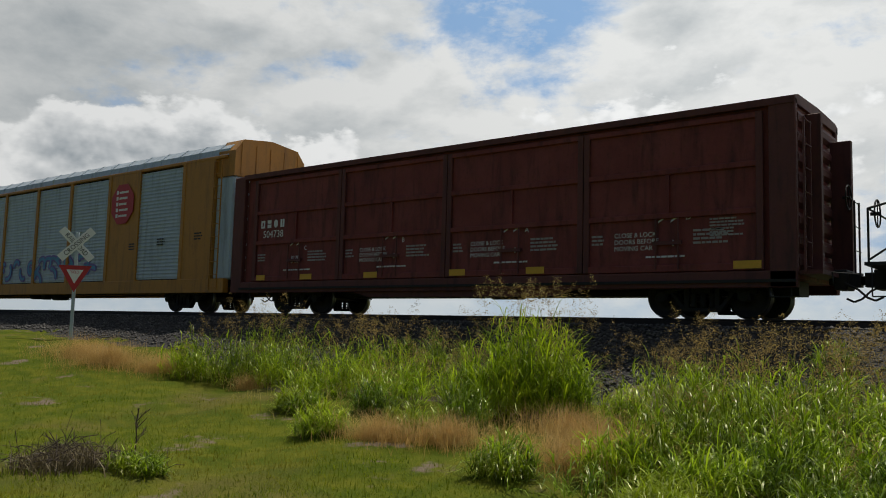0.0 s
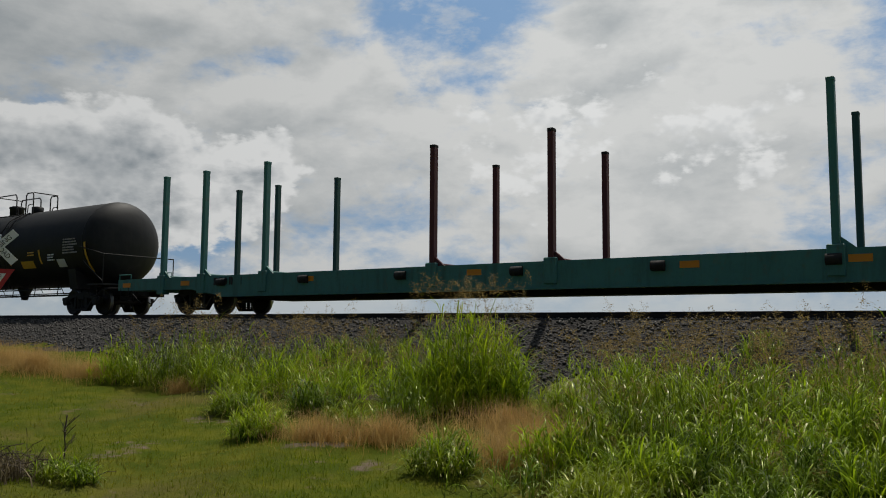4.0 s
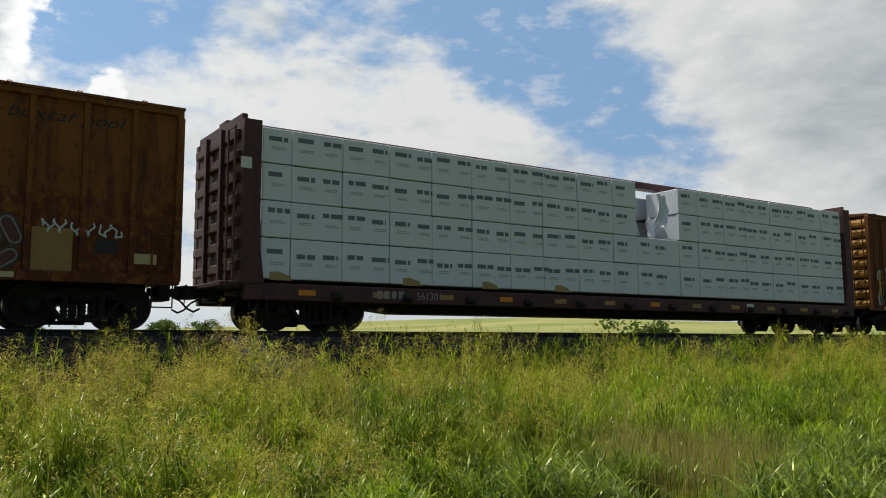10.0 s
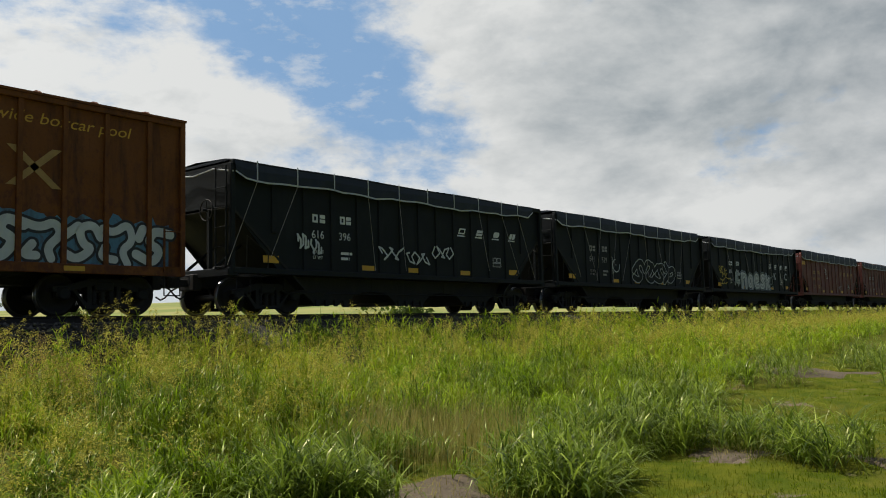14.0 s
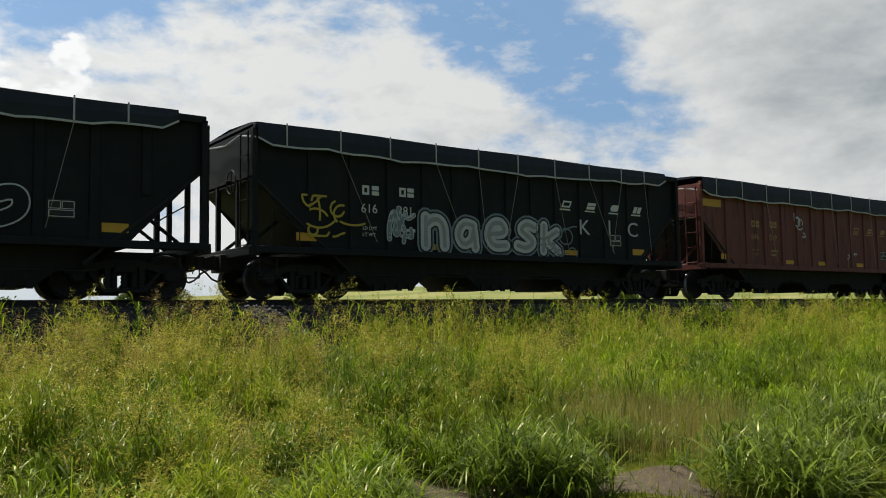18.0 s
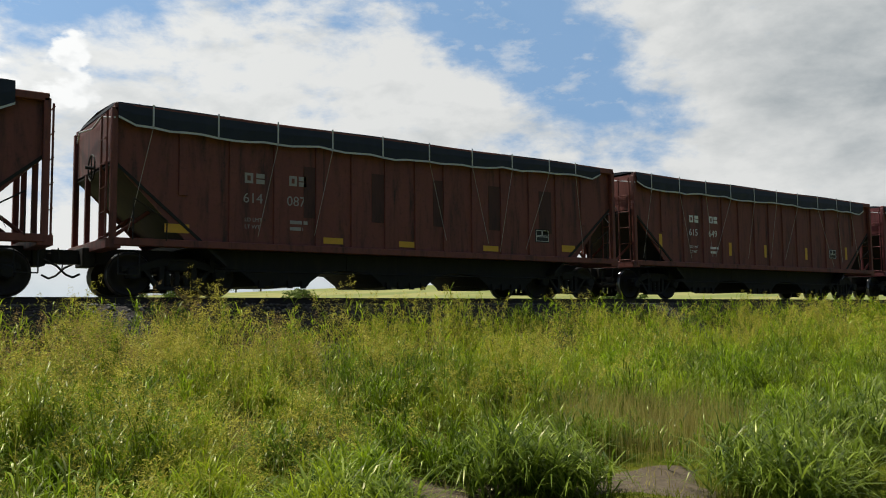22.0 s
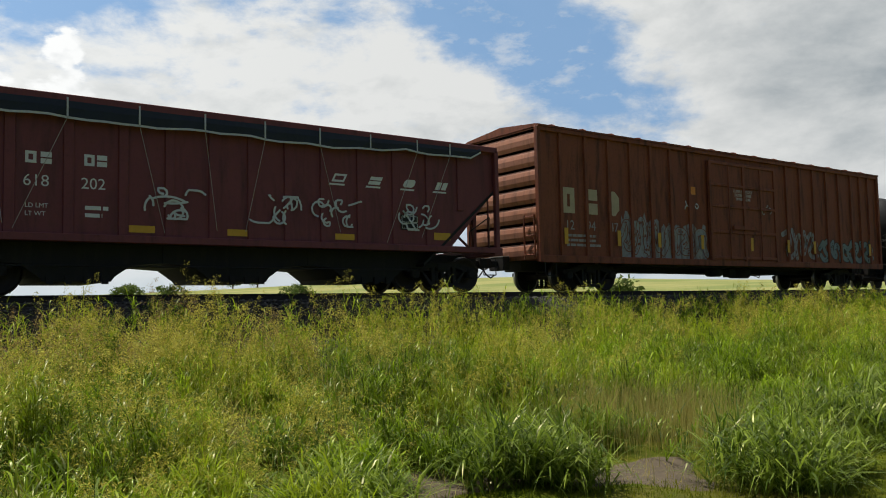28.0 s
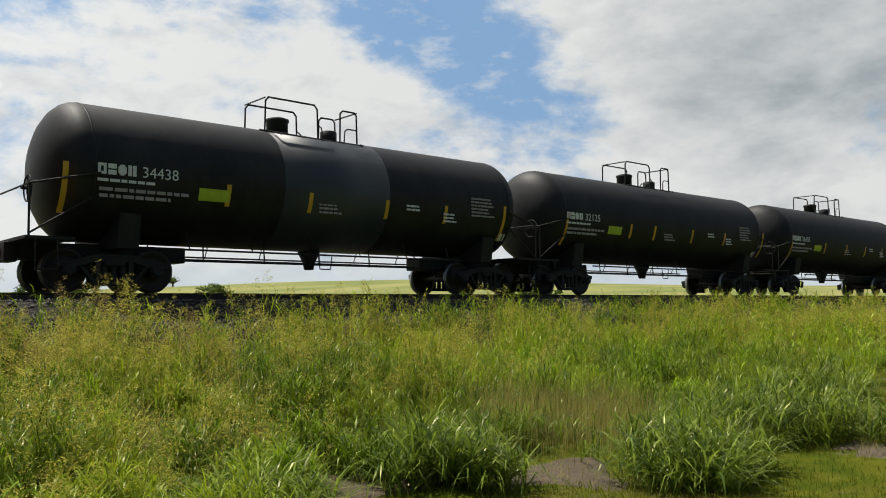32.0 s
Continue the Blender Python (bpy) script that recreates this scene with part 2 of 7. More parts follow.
paint("box_yellow", (0.235, 0.082, 0.010), (0.036, 0.015, 0.008), 0.85, 0.6, 0.92, 0.2, rusty=(0.105, 0.026, 0.012), low=0.15, gloss=0.25)
paint("box_amber", (0.19, 0.062, 0.011), (0.045, 0.020, 0.011), 0.8, 0.6, 0.7, 0.2, rusty=(0.10, 0.032, 0.016), low=0.10, gloss=0.25)
paint("door_black", (0.020, 0.019, 0.018), (0.06, 0.04, 0.03), 0.6, 0.6)
paint("beam_maroon", (0.085, 0.030, 0.030), (0.03, 0.016, 0.015), 0.6, 0.6, 0.2)
paint("hopper_black", (0.017, 0.0195, 0.021), (0.018, 0.017, 0.017), 0.5, 0.6, gloss=0.15)
paint("hopper_red", (0.190, 0.052, 0.038), (0.024, 0.013, 0.011), 0.85, 0.6, 0.25)
paint("hopper_maroon", (0.185, 0.042, 0.046), (0.030, 0.013, 0.013), 0.5, 0.6, 0.15)
paint("kcs_brown", (0.255, 0.074, 0.036), (0.060, 0.024, 0.015), 0.85, 0.6, 0.4, low=0.04, gloss=0.3)
paint("tarp", (0.022, 0.028, 0.040), (0.042, 0.047, 0.055), 0.35, 0.5, gloss=0.25)
plain("strap", (0.55, 0.56, 0.57), 0.6)
plain("cord", (0.42, 0.38, 0.34), 0.8)
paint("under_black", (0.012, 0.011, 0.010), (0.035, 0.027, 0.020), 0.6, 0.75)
plain("steel_tread", (0.30, 0.29, 0.28), 0.3, 0.9)
plain("white_ink", (0.74, 0.74, 0.72), 0.6, var=0.12)
plain("faded_ink", (0.36, 0.33, 0.32), 0.7, var=0.3)
plain("yellow_ink", (0.70, 0.38, 0.030), 0.5, var=0.2)
plain("pale_yellow", (0.62, 0.52, 0.26), 0.5, var=0.15)
plain("orange_sheet", (0.78, 0.27, 0.01), 0.4, var=0.1)
plain("black_ink", (0.022, 0.020, 0.020), 0.6, var=0.3)
plain("rust_ink", (0.42, 0.25, 0.08), 0.6, var=0.3)
plain("green_sheet", (0.50, 0.62, 0.05), 0.45)
plain("red_sheet", (0.46, 0.028, 0.03), 0.45)
plain("rail_steel", (0.05, 0.040, 0.034), 0.55, 0.6)
plain("wood_tie", (0.07, 0.055, 0.045), 0.9)


# ---- shaping helpers ----
def part(name, bm, mat, parent=None, label="", m=None):
    """Links a bmesh (or a ready mesh) as one mesh object under a thing or a part."""
    if isinstance(bm, bpy.types.Mesh):
        me = bm
    else:
        me = bpy.data.meshes.new(name)
        bm.to_mesh(me)
        bm.free()
    if mat and not me.materials:
        me.materials.append(MATS[mat])
    ob = new(name, me)
    ob.parent = parent
    if m is not None:
        ob.matrix_basis = m
    if label:
        tagged(ob, label)
    return ob


def box(bm, x0, x1, y0, y1, z0, z1, bev=0.0):
    r = bmesh.ops.create_cube(bm, size=1)
    for v in r["verts"]:
        v.co = Vector((x0 + (v.co.x + .5) * (x1 - x0), y0 + (v.co.y + .5) * (y1 - y0), z0 + (v.co.z + .5) * (z1 - z0)))
    if bev:
        edges = list({e for v in r["verts"] for e in v.link_edges})
        bmesh.ops.bevel(bm, geom=edges, offset=bev, segments=1, affect="EDGES")
    return bm


def prism(bm, pts, axis, a, b):
    """Extrudes a closed outline: axis 'y' takes (x, z) points, 'x' takes (y, z), 'z' takes (x, y)."""
    place = {"y": lambda p, t: (p[0], t, p[1]), "x": lambda p, t: (t, p[0], p[1]), "z": lambda p, t: (p[0], p[1], t)}[axis]
    v0 = [bm.verts.new(place(p, a)) for p in pts]
    v1 = [bm.verts.new(place(p, b)) for p in pts]
    n = len(pts)
    f = [bm.faces.new(v0), bm.faces.new(v1[::-1])]
    for i in range(n):
        f.append(bm.faces.new((v0[i], v1[i], v1[(i + 1) % n], v0[(i + 1) % n])))
    bmesh.ops.recalc_face_normals(bm, faces=f)
    return bm


def rod(bm, p, q, r, n=8, r2=None):
    p, q = Vector(p), Vector(q)
    d = (q - p)
    m = Matrix.Translation((p + q) / 2) @ d.to_track_quat("Z", "Y").to_matrix().to_4x4()
    bmesh.ops.create_cone(bm, cap_ends=True, segments=n, radius1=r, radius2=r if r2 is None else r2, depth=d.length, matrix=m)
    return bm


def tube(bm, pts, r, n=6):
    for a, b in zip(pts, pts[1:]):
        rod(bm, a, b, r, n)
    return bm


def lathe(bm, prof, axis="x", n=32, c=(0, 0, 0)):
    """Turns a profile of (along, radius) about an axis through c."""
    rings = []
    for a, r in prof:
        ring = []
        for i in range(n):
            t = 2 * math.pi * i / n
            u, v = r * math.cos(t), r * math.sin(t)
            co = {"x": (a, u, v), "y": (u, a, v), "z": (u, v, a)}[axis]
            ring.append(bm.verts.new(Vector(co) + Vector(c)))
        rings.append(ring)
    faces = []
    for r0, r1 in zip(rings, rings[1:]):
        for i in range(n):
            faces.append(bm.faces.new((r0[i], r0[(i + 1) % n], r1[(i + 1) % n], r1[i])))
    faces += [bm.faces.new(rings[0][::-1]), bm.faces.new(rings[-1])]
    bmesh.ops.recalc_face_normals(bm, faces=faces)
    for f in faces[:-2]:
        f.smooth = True
    return bm


B = bmesh.new
CACHE = {}


def shared(key, build, mat):
    """One mesh for many alike parts."""
    if key not in CACHE:
        bm = B()
        build(bm)
        me = bpy.data.meshes.new(str(key[0] if isinstance(key, tuple) else key))
        bm.to_mesh(me)
        bm.free()
        me.materials.append(MATS[mat])
        CACHE[key] = me
    return CACHE[key]


def thing(name, label, category, group="", m=None, kind=""):
    e = new(name)
    e.empty_display_size = 0.3
    if m is not None:
        e.matrix_basis = m
    return tagged(e, label, category, group, kind)


def big_mesh(name, verts, faces, mat):
    """Quads or triangles in bulk; faces is an (n, k) index array."""
    me = bpy.data.meshes.new(name)
    verts, faces = np.asarray(verts, np.float32), np.asarray(faces, np.int32)
    n, k = faces.shape
    me.vertices.add(len(verts))
    me.vertices.foreach_set("co", verts.ravel())
    me.loops.add(n * k)
    me.loops.foreach_set("vertex_index", faces.ravel())
    me.polygons.add(n)
    me.polygons.foreach_set("loop_start", np.arange(n, dtype=np.int32) * k)
    me.polygons.foreach_set("loop_total", np.full(n, k, np.int32))
    me.update()
    me.validate()
    me.materials.append(MATS[mat])
    return me


# ---- ground ----
def step(a, b, x):
    t = np.clip((x - a) / (b - a), 0, 1)
    return t * t * (3 - 2 * t)


def crest(az):
    """Elevation, in degrees, of the far field's skyline."""
    return np.interp(az, [-180, -90, -40, 0, 8, 16, 23, 31, 38, 43, 52, 64, 90, 180],
                     [0.3, 0.3, 0.4, 0.9, 1.25, 1.55, 1.8, 2.1, 2.22, 2.18, 1.75, 1.4, 0.8, 0.3])


def edge_y(x):
    """Where the mown grass ends and the rough growth begins."""
    return np.interp(x, [-60, -30, -20, -12, -8, -5, 0, 2.6, 3.6, 5.6, 6.8, 7.6, 12, 18, 25, 40, 90], [12, 11, 9.6, 9.3, 7.6, 7.0, 4.6, 4.6, 5.7, 5.6, 5.0, 4.5, 6.0, 6.6, 7.2, 9.0, 11])


def ripple(x, y):
    return 0.05 * np.sin(x * 0.9 + 1.3) * np.sin(y * 1.1) + 0.03 * np.sin(x * 2.3 + y * 1.7) + 0.02 * np.sin(x * 4.1 - y * 3.3)


def hgt(x, y):
    x, y = np.asarray(x, float), np.asarray(y, float)
    near = 0.42 * step(5, 12.5, y) + 0.75 * step(-11, -27, x) * step(3, 11, y) + 0.25 * step(12, 40, x) * step(3, 11, y)
    near = near + ripple(x, y) * step(60, 20, np.hypot(x, y))
    bank = np.interp(y, [12.9, 15.85, 16.15, 20.15, 20.45, 23.6], [0, 1, 1.0, 1.0, 1.0, 0])
    z = near * (1 - bank) + 1.80 * bank
    r = np.hypot(x, y)
    far = EYE + r * np.tan(np.radians(crest(np.degrees(np.arctan2(x, y))))) - 1.2
    z = z + (far - z) * step(70, 340, r) * step(23.6, 40, y) - 0.02 * np.maximum(r - 360, 0) * step(23.6, 40, y)
    return np.maximum(z, -40)


def axis_steps(lo, hi, fine_lo, fine_hi, d, grow=1.17):
    mid = list(np.arange(fine_lo, fine_hi, d))
    right, s = [fine_hi], d
    while right[-1] < hi:
        s *= grow
        right.append(right[-1] + s)
    left, s = [], d
    p = fine_lo
    while p > lo:
        s *= grow
        p -= s
        left.append(p)
    return np.array(left[::-1] + mid + right)


def ground_mat():
    m, nt, b = base_mat("ground", 0.95)
    b.inputs["Specular IOR Level"].default_value = 0.05
    v = obj_coord(nt)
    sep = nt.nodes.new("ShaderNodeSeparateXYZ")
    nt.links.new(v, sep.inputs[0])
    big, mid, fine = noise_node(nt, v, 0.35, 5.0, 0.6), noise_node(nt, v, 2.2, 6.0, 0.65), noise_node(nt, v, 30.0, 4.0, 0.7)
    turf = mix_node(nt, ramp_node(nt, mid, 0.35, 0.7), (0.060, 0.085, 0.006), (0.125, 0.13, 0.012))
    turf = mix_node(nt, math_node(nt, "MULTIPLY", ramp_node(nt, big, 0.5, 0.68), 0.6), turf, (0.13, 0.10, 0.035))
    soil = mix_node(nt, fine, (0.10, 0.075, 0.05), (0.24, 0.19, 0.14))
    near = mix_node(nt, ramp_node(nt, noise_node(nt, v, 0.9, 5.0, 0.65), 0.60, 0.68), turf, soil)
    field = mix_node(nt, ramp_node(nt, noise_node(nt, scaled(nt, v, 0.02, 0.06, 0.02), 1.0, 6.0, 0.6), 0.35, 0.65), (0.20, 0.235, 0.075), (0.33, 0.315, 0.12))
    c = mix_node(nt, ramp_node(nt, sep.outputs[1], 24.0, 34.0), near, field)
    nt.links.new(c, b.inputs["Base Color"])
    bump(nt, b, math_node(nt, "ADD", mid, fine), 0.5, 0.05)


def ballast_mat():
    m, nt, b = base_mat("ballast", 0.9)
    b.inputs["Specular IOR Level"].default_value = 0.15
    v = obj_coord(nt)
    vor = nt.nodes.new("ShaderNodeTexVoronoi")
    vor.inputs["Scale"].default_value = 17.0
    nt.links.new(v, vor.inputs["Vector"])
    sep = nt.nodes.new("ShaderNodeSeparateColor")
    nt.links.new(vor.outputs["Color"], sep.inputs[0])
    c = mix_node(nt, sep.outputs[0], (0.019, 0.018, 0.0175), (0.072, 0.068, 0.064))
    c = mix_node(nt, math_node(nt, "MULTIPLY", ramp_node(nt, noise_node(nt, v, 0.8, 5.0, 0.6), 0.45, 0.7), 0.55), c, (0.05, 0.043, 0.038))
    nt.links.new(c, b.inputs["Base Color"])
    bump(nt, b, math_node(nt, "MULTIPLY", vor.outputs["Distance"], -1.0), 1.0, 0.05)


def stone_mat():
    m, nt, b = base_mat("stone", 0.85)
    r = nt.nodes.new("ShaderNodeNewGeometry").outputs["Random Per Island"]
    c = mix_node(nt, r, (0.026, 0.025, 0.024), (0.135, 0.128, 0.118))
    c = mix_node(nt, math_node(nt, "MULTIPLY", noise_node(nt, obj_coord(nt), 9.0, 4.0), 0.4), c, (0.09, 0.075, 0.06))
    nt.links.new(c, b.inputs["Base Color"])


ground_mat(), ballast_mat(), stone_mat()


def make_ground():
    xs = axis_steps(-2600, 2600, -34, 50, 0.3)
    ys = np.concatenate([axis_steps(-2600, -6, -8, -6, 0.8)[:-6], np.arange(-6, 24.3, 0.3), axis_steps(24, 2600, 24.6, 26, 0.5)[12:]])
    ys = np.unique(np.round(ys, 2))
    X, Y = np.meshgrid(xs, ys)
    V = np.stack([X, Y, hgt(X, Y)], -1).reshape(-1, 3)
    w = len(xs)
    i = (np.arange(len(ys) - 1)[:, None] * w + np.arange(w - 1)[None]).ravel()
    F = np.stack([i, i + 1, i + 1 + w, i + w], -1)
    me = big_mesh("ground", V, F, "ground")
    me.polygons.foreach_set("use_smooth", np.ones(len(me.polygons), bool))
    me.materials.append(MATS["ballast"])
    cy = (V[F[:, 0], 1] + V[F[:, 2], 1]) / 2 + 0.35 * np.sin(V[F[:, 0], 0] * 1.7) + 0.25 * np.sin(V[F[:, 0], 0] * 4.3)
    me.polygons.foreach_set("material_index", ((cy > 12.9) & (cy < 22.5)).astype(np.int32))
    tagged(new("ground", me), "grassy lineside ground rising to a gravel embankment and far fields", "ground", kind="structure")


def rail_profile():
    return [(-.075, 0), (.075, 0), (.075, .012), (.012, .03), (.010, .13), (.037, .145), (.037, .172), (-.037, .172), (-.037, .145), (-.010, .13), (-.012, .03), (-.075, .012)]


def make_track():
    for name, y in (("rail_near", TRACK_Y - .755), ("rail_far", TRACK_Y + .755)):
        bm = prism(B(), [(y + a, RAIL_Z - .172 + b) for a, b in rail_profile()], "x", -320, 420)
        tagged(part(name, bm, "rail_steel"), "rusty brown steel rail on the embankment", "rail", kind="structure")
    tie = shared("tie", lambda bm: box(bm, -.115, .115, -1.3, 1.3, -.16, 0, .012), "wood_tie")
    track = thing("railway_ties", "dark creosoted wooden ties under the rails", "railway ties", kind="structure")
    for i in range(240):
        part("tie", tie, None, track, m=pose(-54 + i * 0.53, TRACK_Y + random.uniform(-.02, .02), RAIL_Z - .175, 0, 0, random.uniform(-1, 1)))
    # loose stones of the near shoulder and slope
    rng = np.random.default_rng(4)
    n = 15000
    x = rng.uniform(-34, 30, n)
    y = rng.uniform(13.0, 16.9, n)
    s = rng.uniform(.022, .055, n)
    z = hgt(x, y) + s * .3
    corners = np.array([[1, 0, -.2], [.2, 1, .1], [-1, .1, -.1], [-.1, -1, .15], [.1, .05, .9], [0, 0, -.8]])
    tri = np.array([[0, 1, 4], [1, 2, 4], [2, 3, 4], [3, 0, 4], [1, 0, 5], [2, 1, 5], [3, 2, 5], [0, 3, 5]])
    V = corners[None] * s[:, None, None] * rng.uniform(.6, 1.3, (n, 6, 1))
    a = rng.uniform(0, 6.28, n)
    R = np.stack([V[..., 0] * np.cos(a)[:, None] - V[..., 1] * np.sin(a)[:, None], V[..., 0] * np.sin(a)[:, None] + V[..., 1] * np.cos(a)[:, None], V[..., 2]], -1)
    V = R + np.stack([x, y, z], -1)[:, None]
    F = tri[None] + (np.arange(n) * 6)[:, None, None]
    tagged(new("ballast_stones", big_mesh("ballast_stones", V.reshape(-1, 3), F.reshape(-1, 3), "stone")), "loose grey crushed stones on the embankment slope", "ballast", kind="stuff")


make_ground()
make_track()


# ---- train parts ----
NEAR = -1.6
CARS, WHEELS = [], []   # (thing, place in the train), (front or rear, part)


def car(name, label, x0, x1, category="freight car"):
    c = thing(name, label, category, "train", pose((x0 + x1) / 2, TRACK_Y, RAIL_Z))
    CARS.append((c, (x0 + x1) / 2))
    return c


def wheelset_mesh(bm):
    for s in (-1, 1):
        lathe(bm, [(s * .68, .10), (s * .68, .39), (s * .69, .455), (s * .715, .475), (s * .73, .46), (s * .81, .445), (s * .81, .38), (s * .77, .34), (s * .765, .16), (s * .80, .14), (s * .80, .08)], "y", 28)
    lathe(bm, [(-1.02, .07), (-1.0, .085), (1.0, .085), (1.02, .07)], "y", 12)


def truck_mesh(bm):
    for s in (-1, 1):
        y0, y1 = (s * .93, s * 1.10) if s > 0 else (s * 1.10, s * .93)
        prism(bm, [(-1.12, .60), (-.72, .66), (-.34, .78), (.34, .78), (.72, .66), (1.12, .60), (1.12, .50), (.70, .52), (.34, .63), (-.34, .63), (-.70, .52), (-1.12, .50)], "y", y0, y1)
        for k in (-1, 1):
            prism(bm, [(k * .72, .56), (k * .62, .52), (k * .30, .17), (k * .42, .17)], "y", y0, y1)
            box(bm, k * .89 - .14, k * .89 + .14, y0 - .02, y1 + .02, .36, .60, .02)
            lathe(bm, [(s * 1.08, .13), (s * 1.14, .13), (s * 1.15, .09)], "y", 14, (k * .89, 0, .457))
            prism(bm, [(k * .38, .17), (k * .28, .17), (k * .28, .66), (k * .38, .66)], "y", y0, y1)
        box(bm, -.42, .42, y0, y1, .13, .22, .015)
        for i in (-.2, 0, .2):
            lathe(bm, [(.22 + j * .04, .075 if j % 2 else .055) for j in range(9)], "z", 10, (i, s * 1.01, 0))
    box(bm, -.22, .22, -1.12, 1.12, .52, .74, .03)
    box(bm, -.62, -.50, -.95, .95, .40, .52)
    box(bm, .50, .62, -.95, .95, .40, .52)
    box(bm, -.4, .4, -.35, .35, .70, .86)


def wheel_data():
    me = shared("wheelset", wheelset_mesh, "wheel_dark")
    if len(me.materials) < 2:   # worn bright tread and rim edge
        me.materials.append(MATS["steel_tread"])
        for p in me.polygons:
            if math.hypot(p.center.x, p.center.z) > .41:
                p.material_index = 1
    return me


def truck(c, x):
    t = part("truck", shared("truck", truck_mesh, "under_black"), None, c, m=pose(x, 0, 0))
    for k, s in enumerate((-.89, .89)):
        w = part("wheelset", wheel_data(), None, t, m=pose(s, 0, .457))
        WHEELS.append((k, w))
    return t


plain("wheel_dark", (0.030, 0.024, 0.020), 0.6, 0.3, 0.4)


def coupler_mesh(bm):
    box(bm, -.3, .42, -.07, .07, .72, .90, .015)
    prism(bm, [(.38, -.13), (.55, -.18), (.72, -.15), (.78, -.02), (.70, .04), (.62, .0), (.58, .10), (.66, .17), (.60, .2), (.44, .16), (.38, .12)], "z", .68, .96)
    tube(bm, [(.05, -.35, .75), (.30, -.36, .62), (.46, -.34, .46), (.60, -.32, .40), (.74, -.30, .47)], .022)
    rod(bm, (.10, -1.45, .88), (.32, -.30, .92), .014)
    rod(bm, (.10, -1.45, .88), (.12, -1.45, .66), .014)
    box(bm, -.15, .10, -.32, .32, .62, 1.02, .02)


def couplers(c, half):
    cm = shared("coupler", coupler_mesh, "under_black")
    part("coupler", cm, None, c, m=pose(half, 0, 0))
    part("coupler", cm, None, c, m=pose(-half, 0, 0, 0, 0, 180))


def ladder_mesh(bm, z0, z1, wide, n):
    for x in (-wide / 2, wide / 2):
        box(bm, x - .018, x + .018, -.055, -.02, z0, z1)
    for i in range(n):
        z = z0 + .1 + (z1 - z0 - .15) * i / (n - 1)
        rod(bm, (-wide / 2, -.06, z), (wide / 2, -.06, z), .012, 6)


def ladder(c, x, y, z0, z1, turn=0, wide=.42, mat="under_black", n=None):
    n = n or max(2, int((z1 - z0) / .38))
    me = shared(("ladder", z0, z1, wide, n, mat), lambda bm: ladder_mesh(bm, z0, z1, wide, n), mat)
    return part("ladder", me, None, c, m=pose(x, y, 0, 0, 0, turn))


def stirrup(c, x, mat="under_black", z=.85):
    def build(bm):
        tube(bm, [(-.2, 0, z), (-.2, 0, .42), (.2, 0, .42), (.2, 0, z)], .014)
    part("step", shared(("step", z), build, mat), None, c, m=pose(x, NEAR + .02, 0))


def brake_wheel_mesh(bm):
    pts = [(0, .26 * math.cos(a * math.pi / 8), .26 * math.sin(a * math.pi / 8)) for a in range(17)]
    tube(bm, pts, .016)
    for a in range(0, 16, 4):
        rod(bm, (0, 0, 0), pts[a], .012, 6)
    rod(bm, (-.12, 0, 0), (.04, 0, 0), .035, 8)


def brake_wheel(c, x, z, y=-.5):
    part("brake_wheel", shared("brake_wheel", brake_wheel_mesh, "under_black"), None, c, m=pose(x, y, z))


def gear(c, half, slim=False):
    """Brake cylinder, reservoir, rods and hoses slung under the frame."""
    def build(bm):
        if slim:   # rods alone, with hangers
            tube(bm, [(-half * .62, -.5, .72), (half * .62, -.5, .72)], .016)
            tube(bm, [(-half * .7, .3, .80), (half * .7, .3, .80)], .022)
            for i in range(7):
                rod(bm, ((i - 3) * 1.55, -.5, .70), ((i - 3) * 1.55, -.45, 1.15), .018, 6)
            return
        lathe(bm, [(-.32, .05), (-.3, .16), (.3, .16), (.32, .05)], "x", 14, (-.6, -.75, .62))
        lathe(bm, [(-.5, .05), (-.46, .20), (.46, .20), (.5, .05)], "x", 14, (1.1, -.55, .62))
        box(bm, .1, .45, -.9, -.6, .45, .75, .02)
        tube(bm, [(-half * .62, -.5, .62), (-1.0, -.6, .55), (1.9, -.6, .53), (half * .62, -.5, .62)], .018)
        tube(bm, [(-half * .7, -.2, .70), (half * .7, -.2, .70)], .03)
        tube(bm, [(1.9, -.6, .53), (2.1, -.7, .44), (2.3, -.6, .53)], .015)
    part("brake_gear", shared(("brake_gear", round(half, 1), slim), build, "under_black"), None, c)


# ---- lettering and marks ----
def text(c, words, x, z, size, mat="white_ink", y=NEAR - .004, shear=0.0, wide=1.0, align="LEFT", name="lettering", turn=0):
    key = ("text", words, size, mat, shear, align)
    if key not in CACHE:
        cu = bpy.data.curves.new("lettering", "FONT")
        cu.body, cu.size, cu.shear, cu.align_x = words, size * 1.38, shear, align
        cu.extrude, cu.resolution_u = 0.0015, 3
        ob = bpy.data.objects.new("lettering", cu)
        me = bpy.data.meshes.new_from_object(ob)
        bpy.data.objects.remove(ob)
        me.materials.append(MATS[mat])
        CACHE[key] = me
    return part(name, CACHE[key], None, c, m=pose(x, y, z, 90, 0, turn) @ Matrix.Diagonal((wide, 1, 1, 1)))


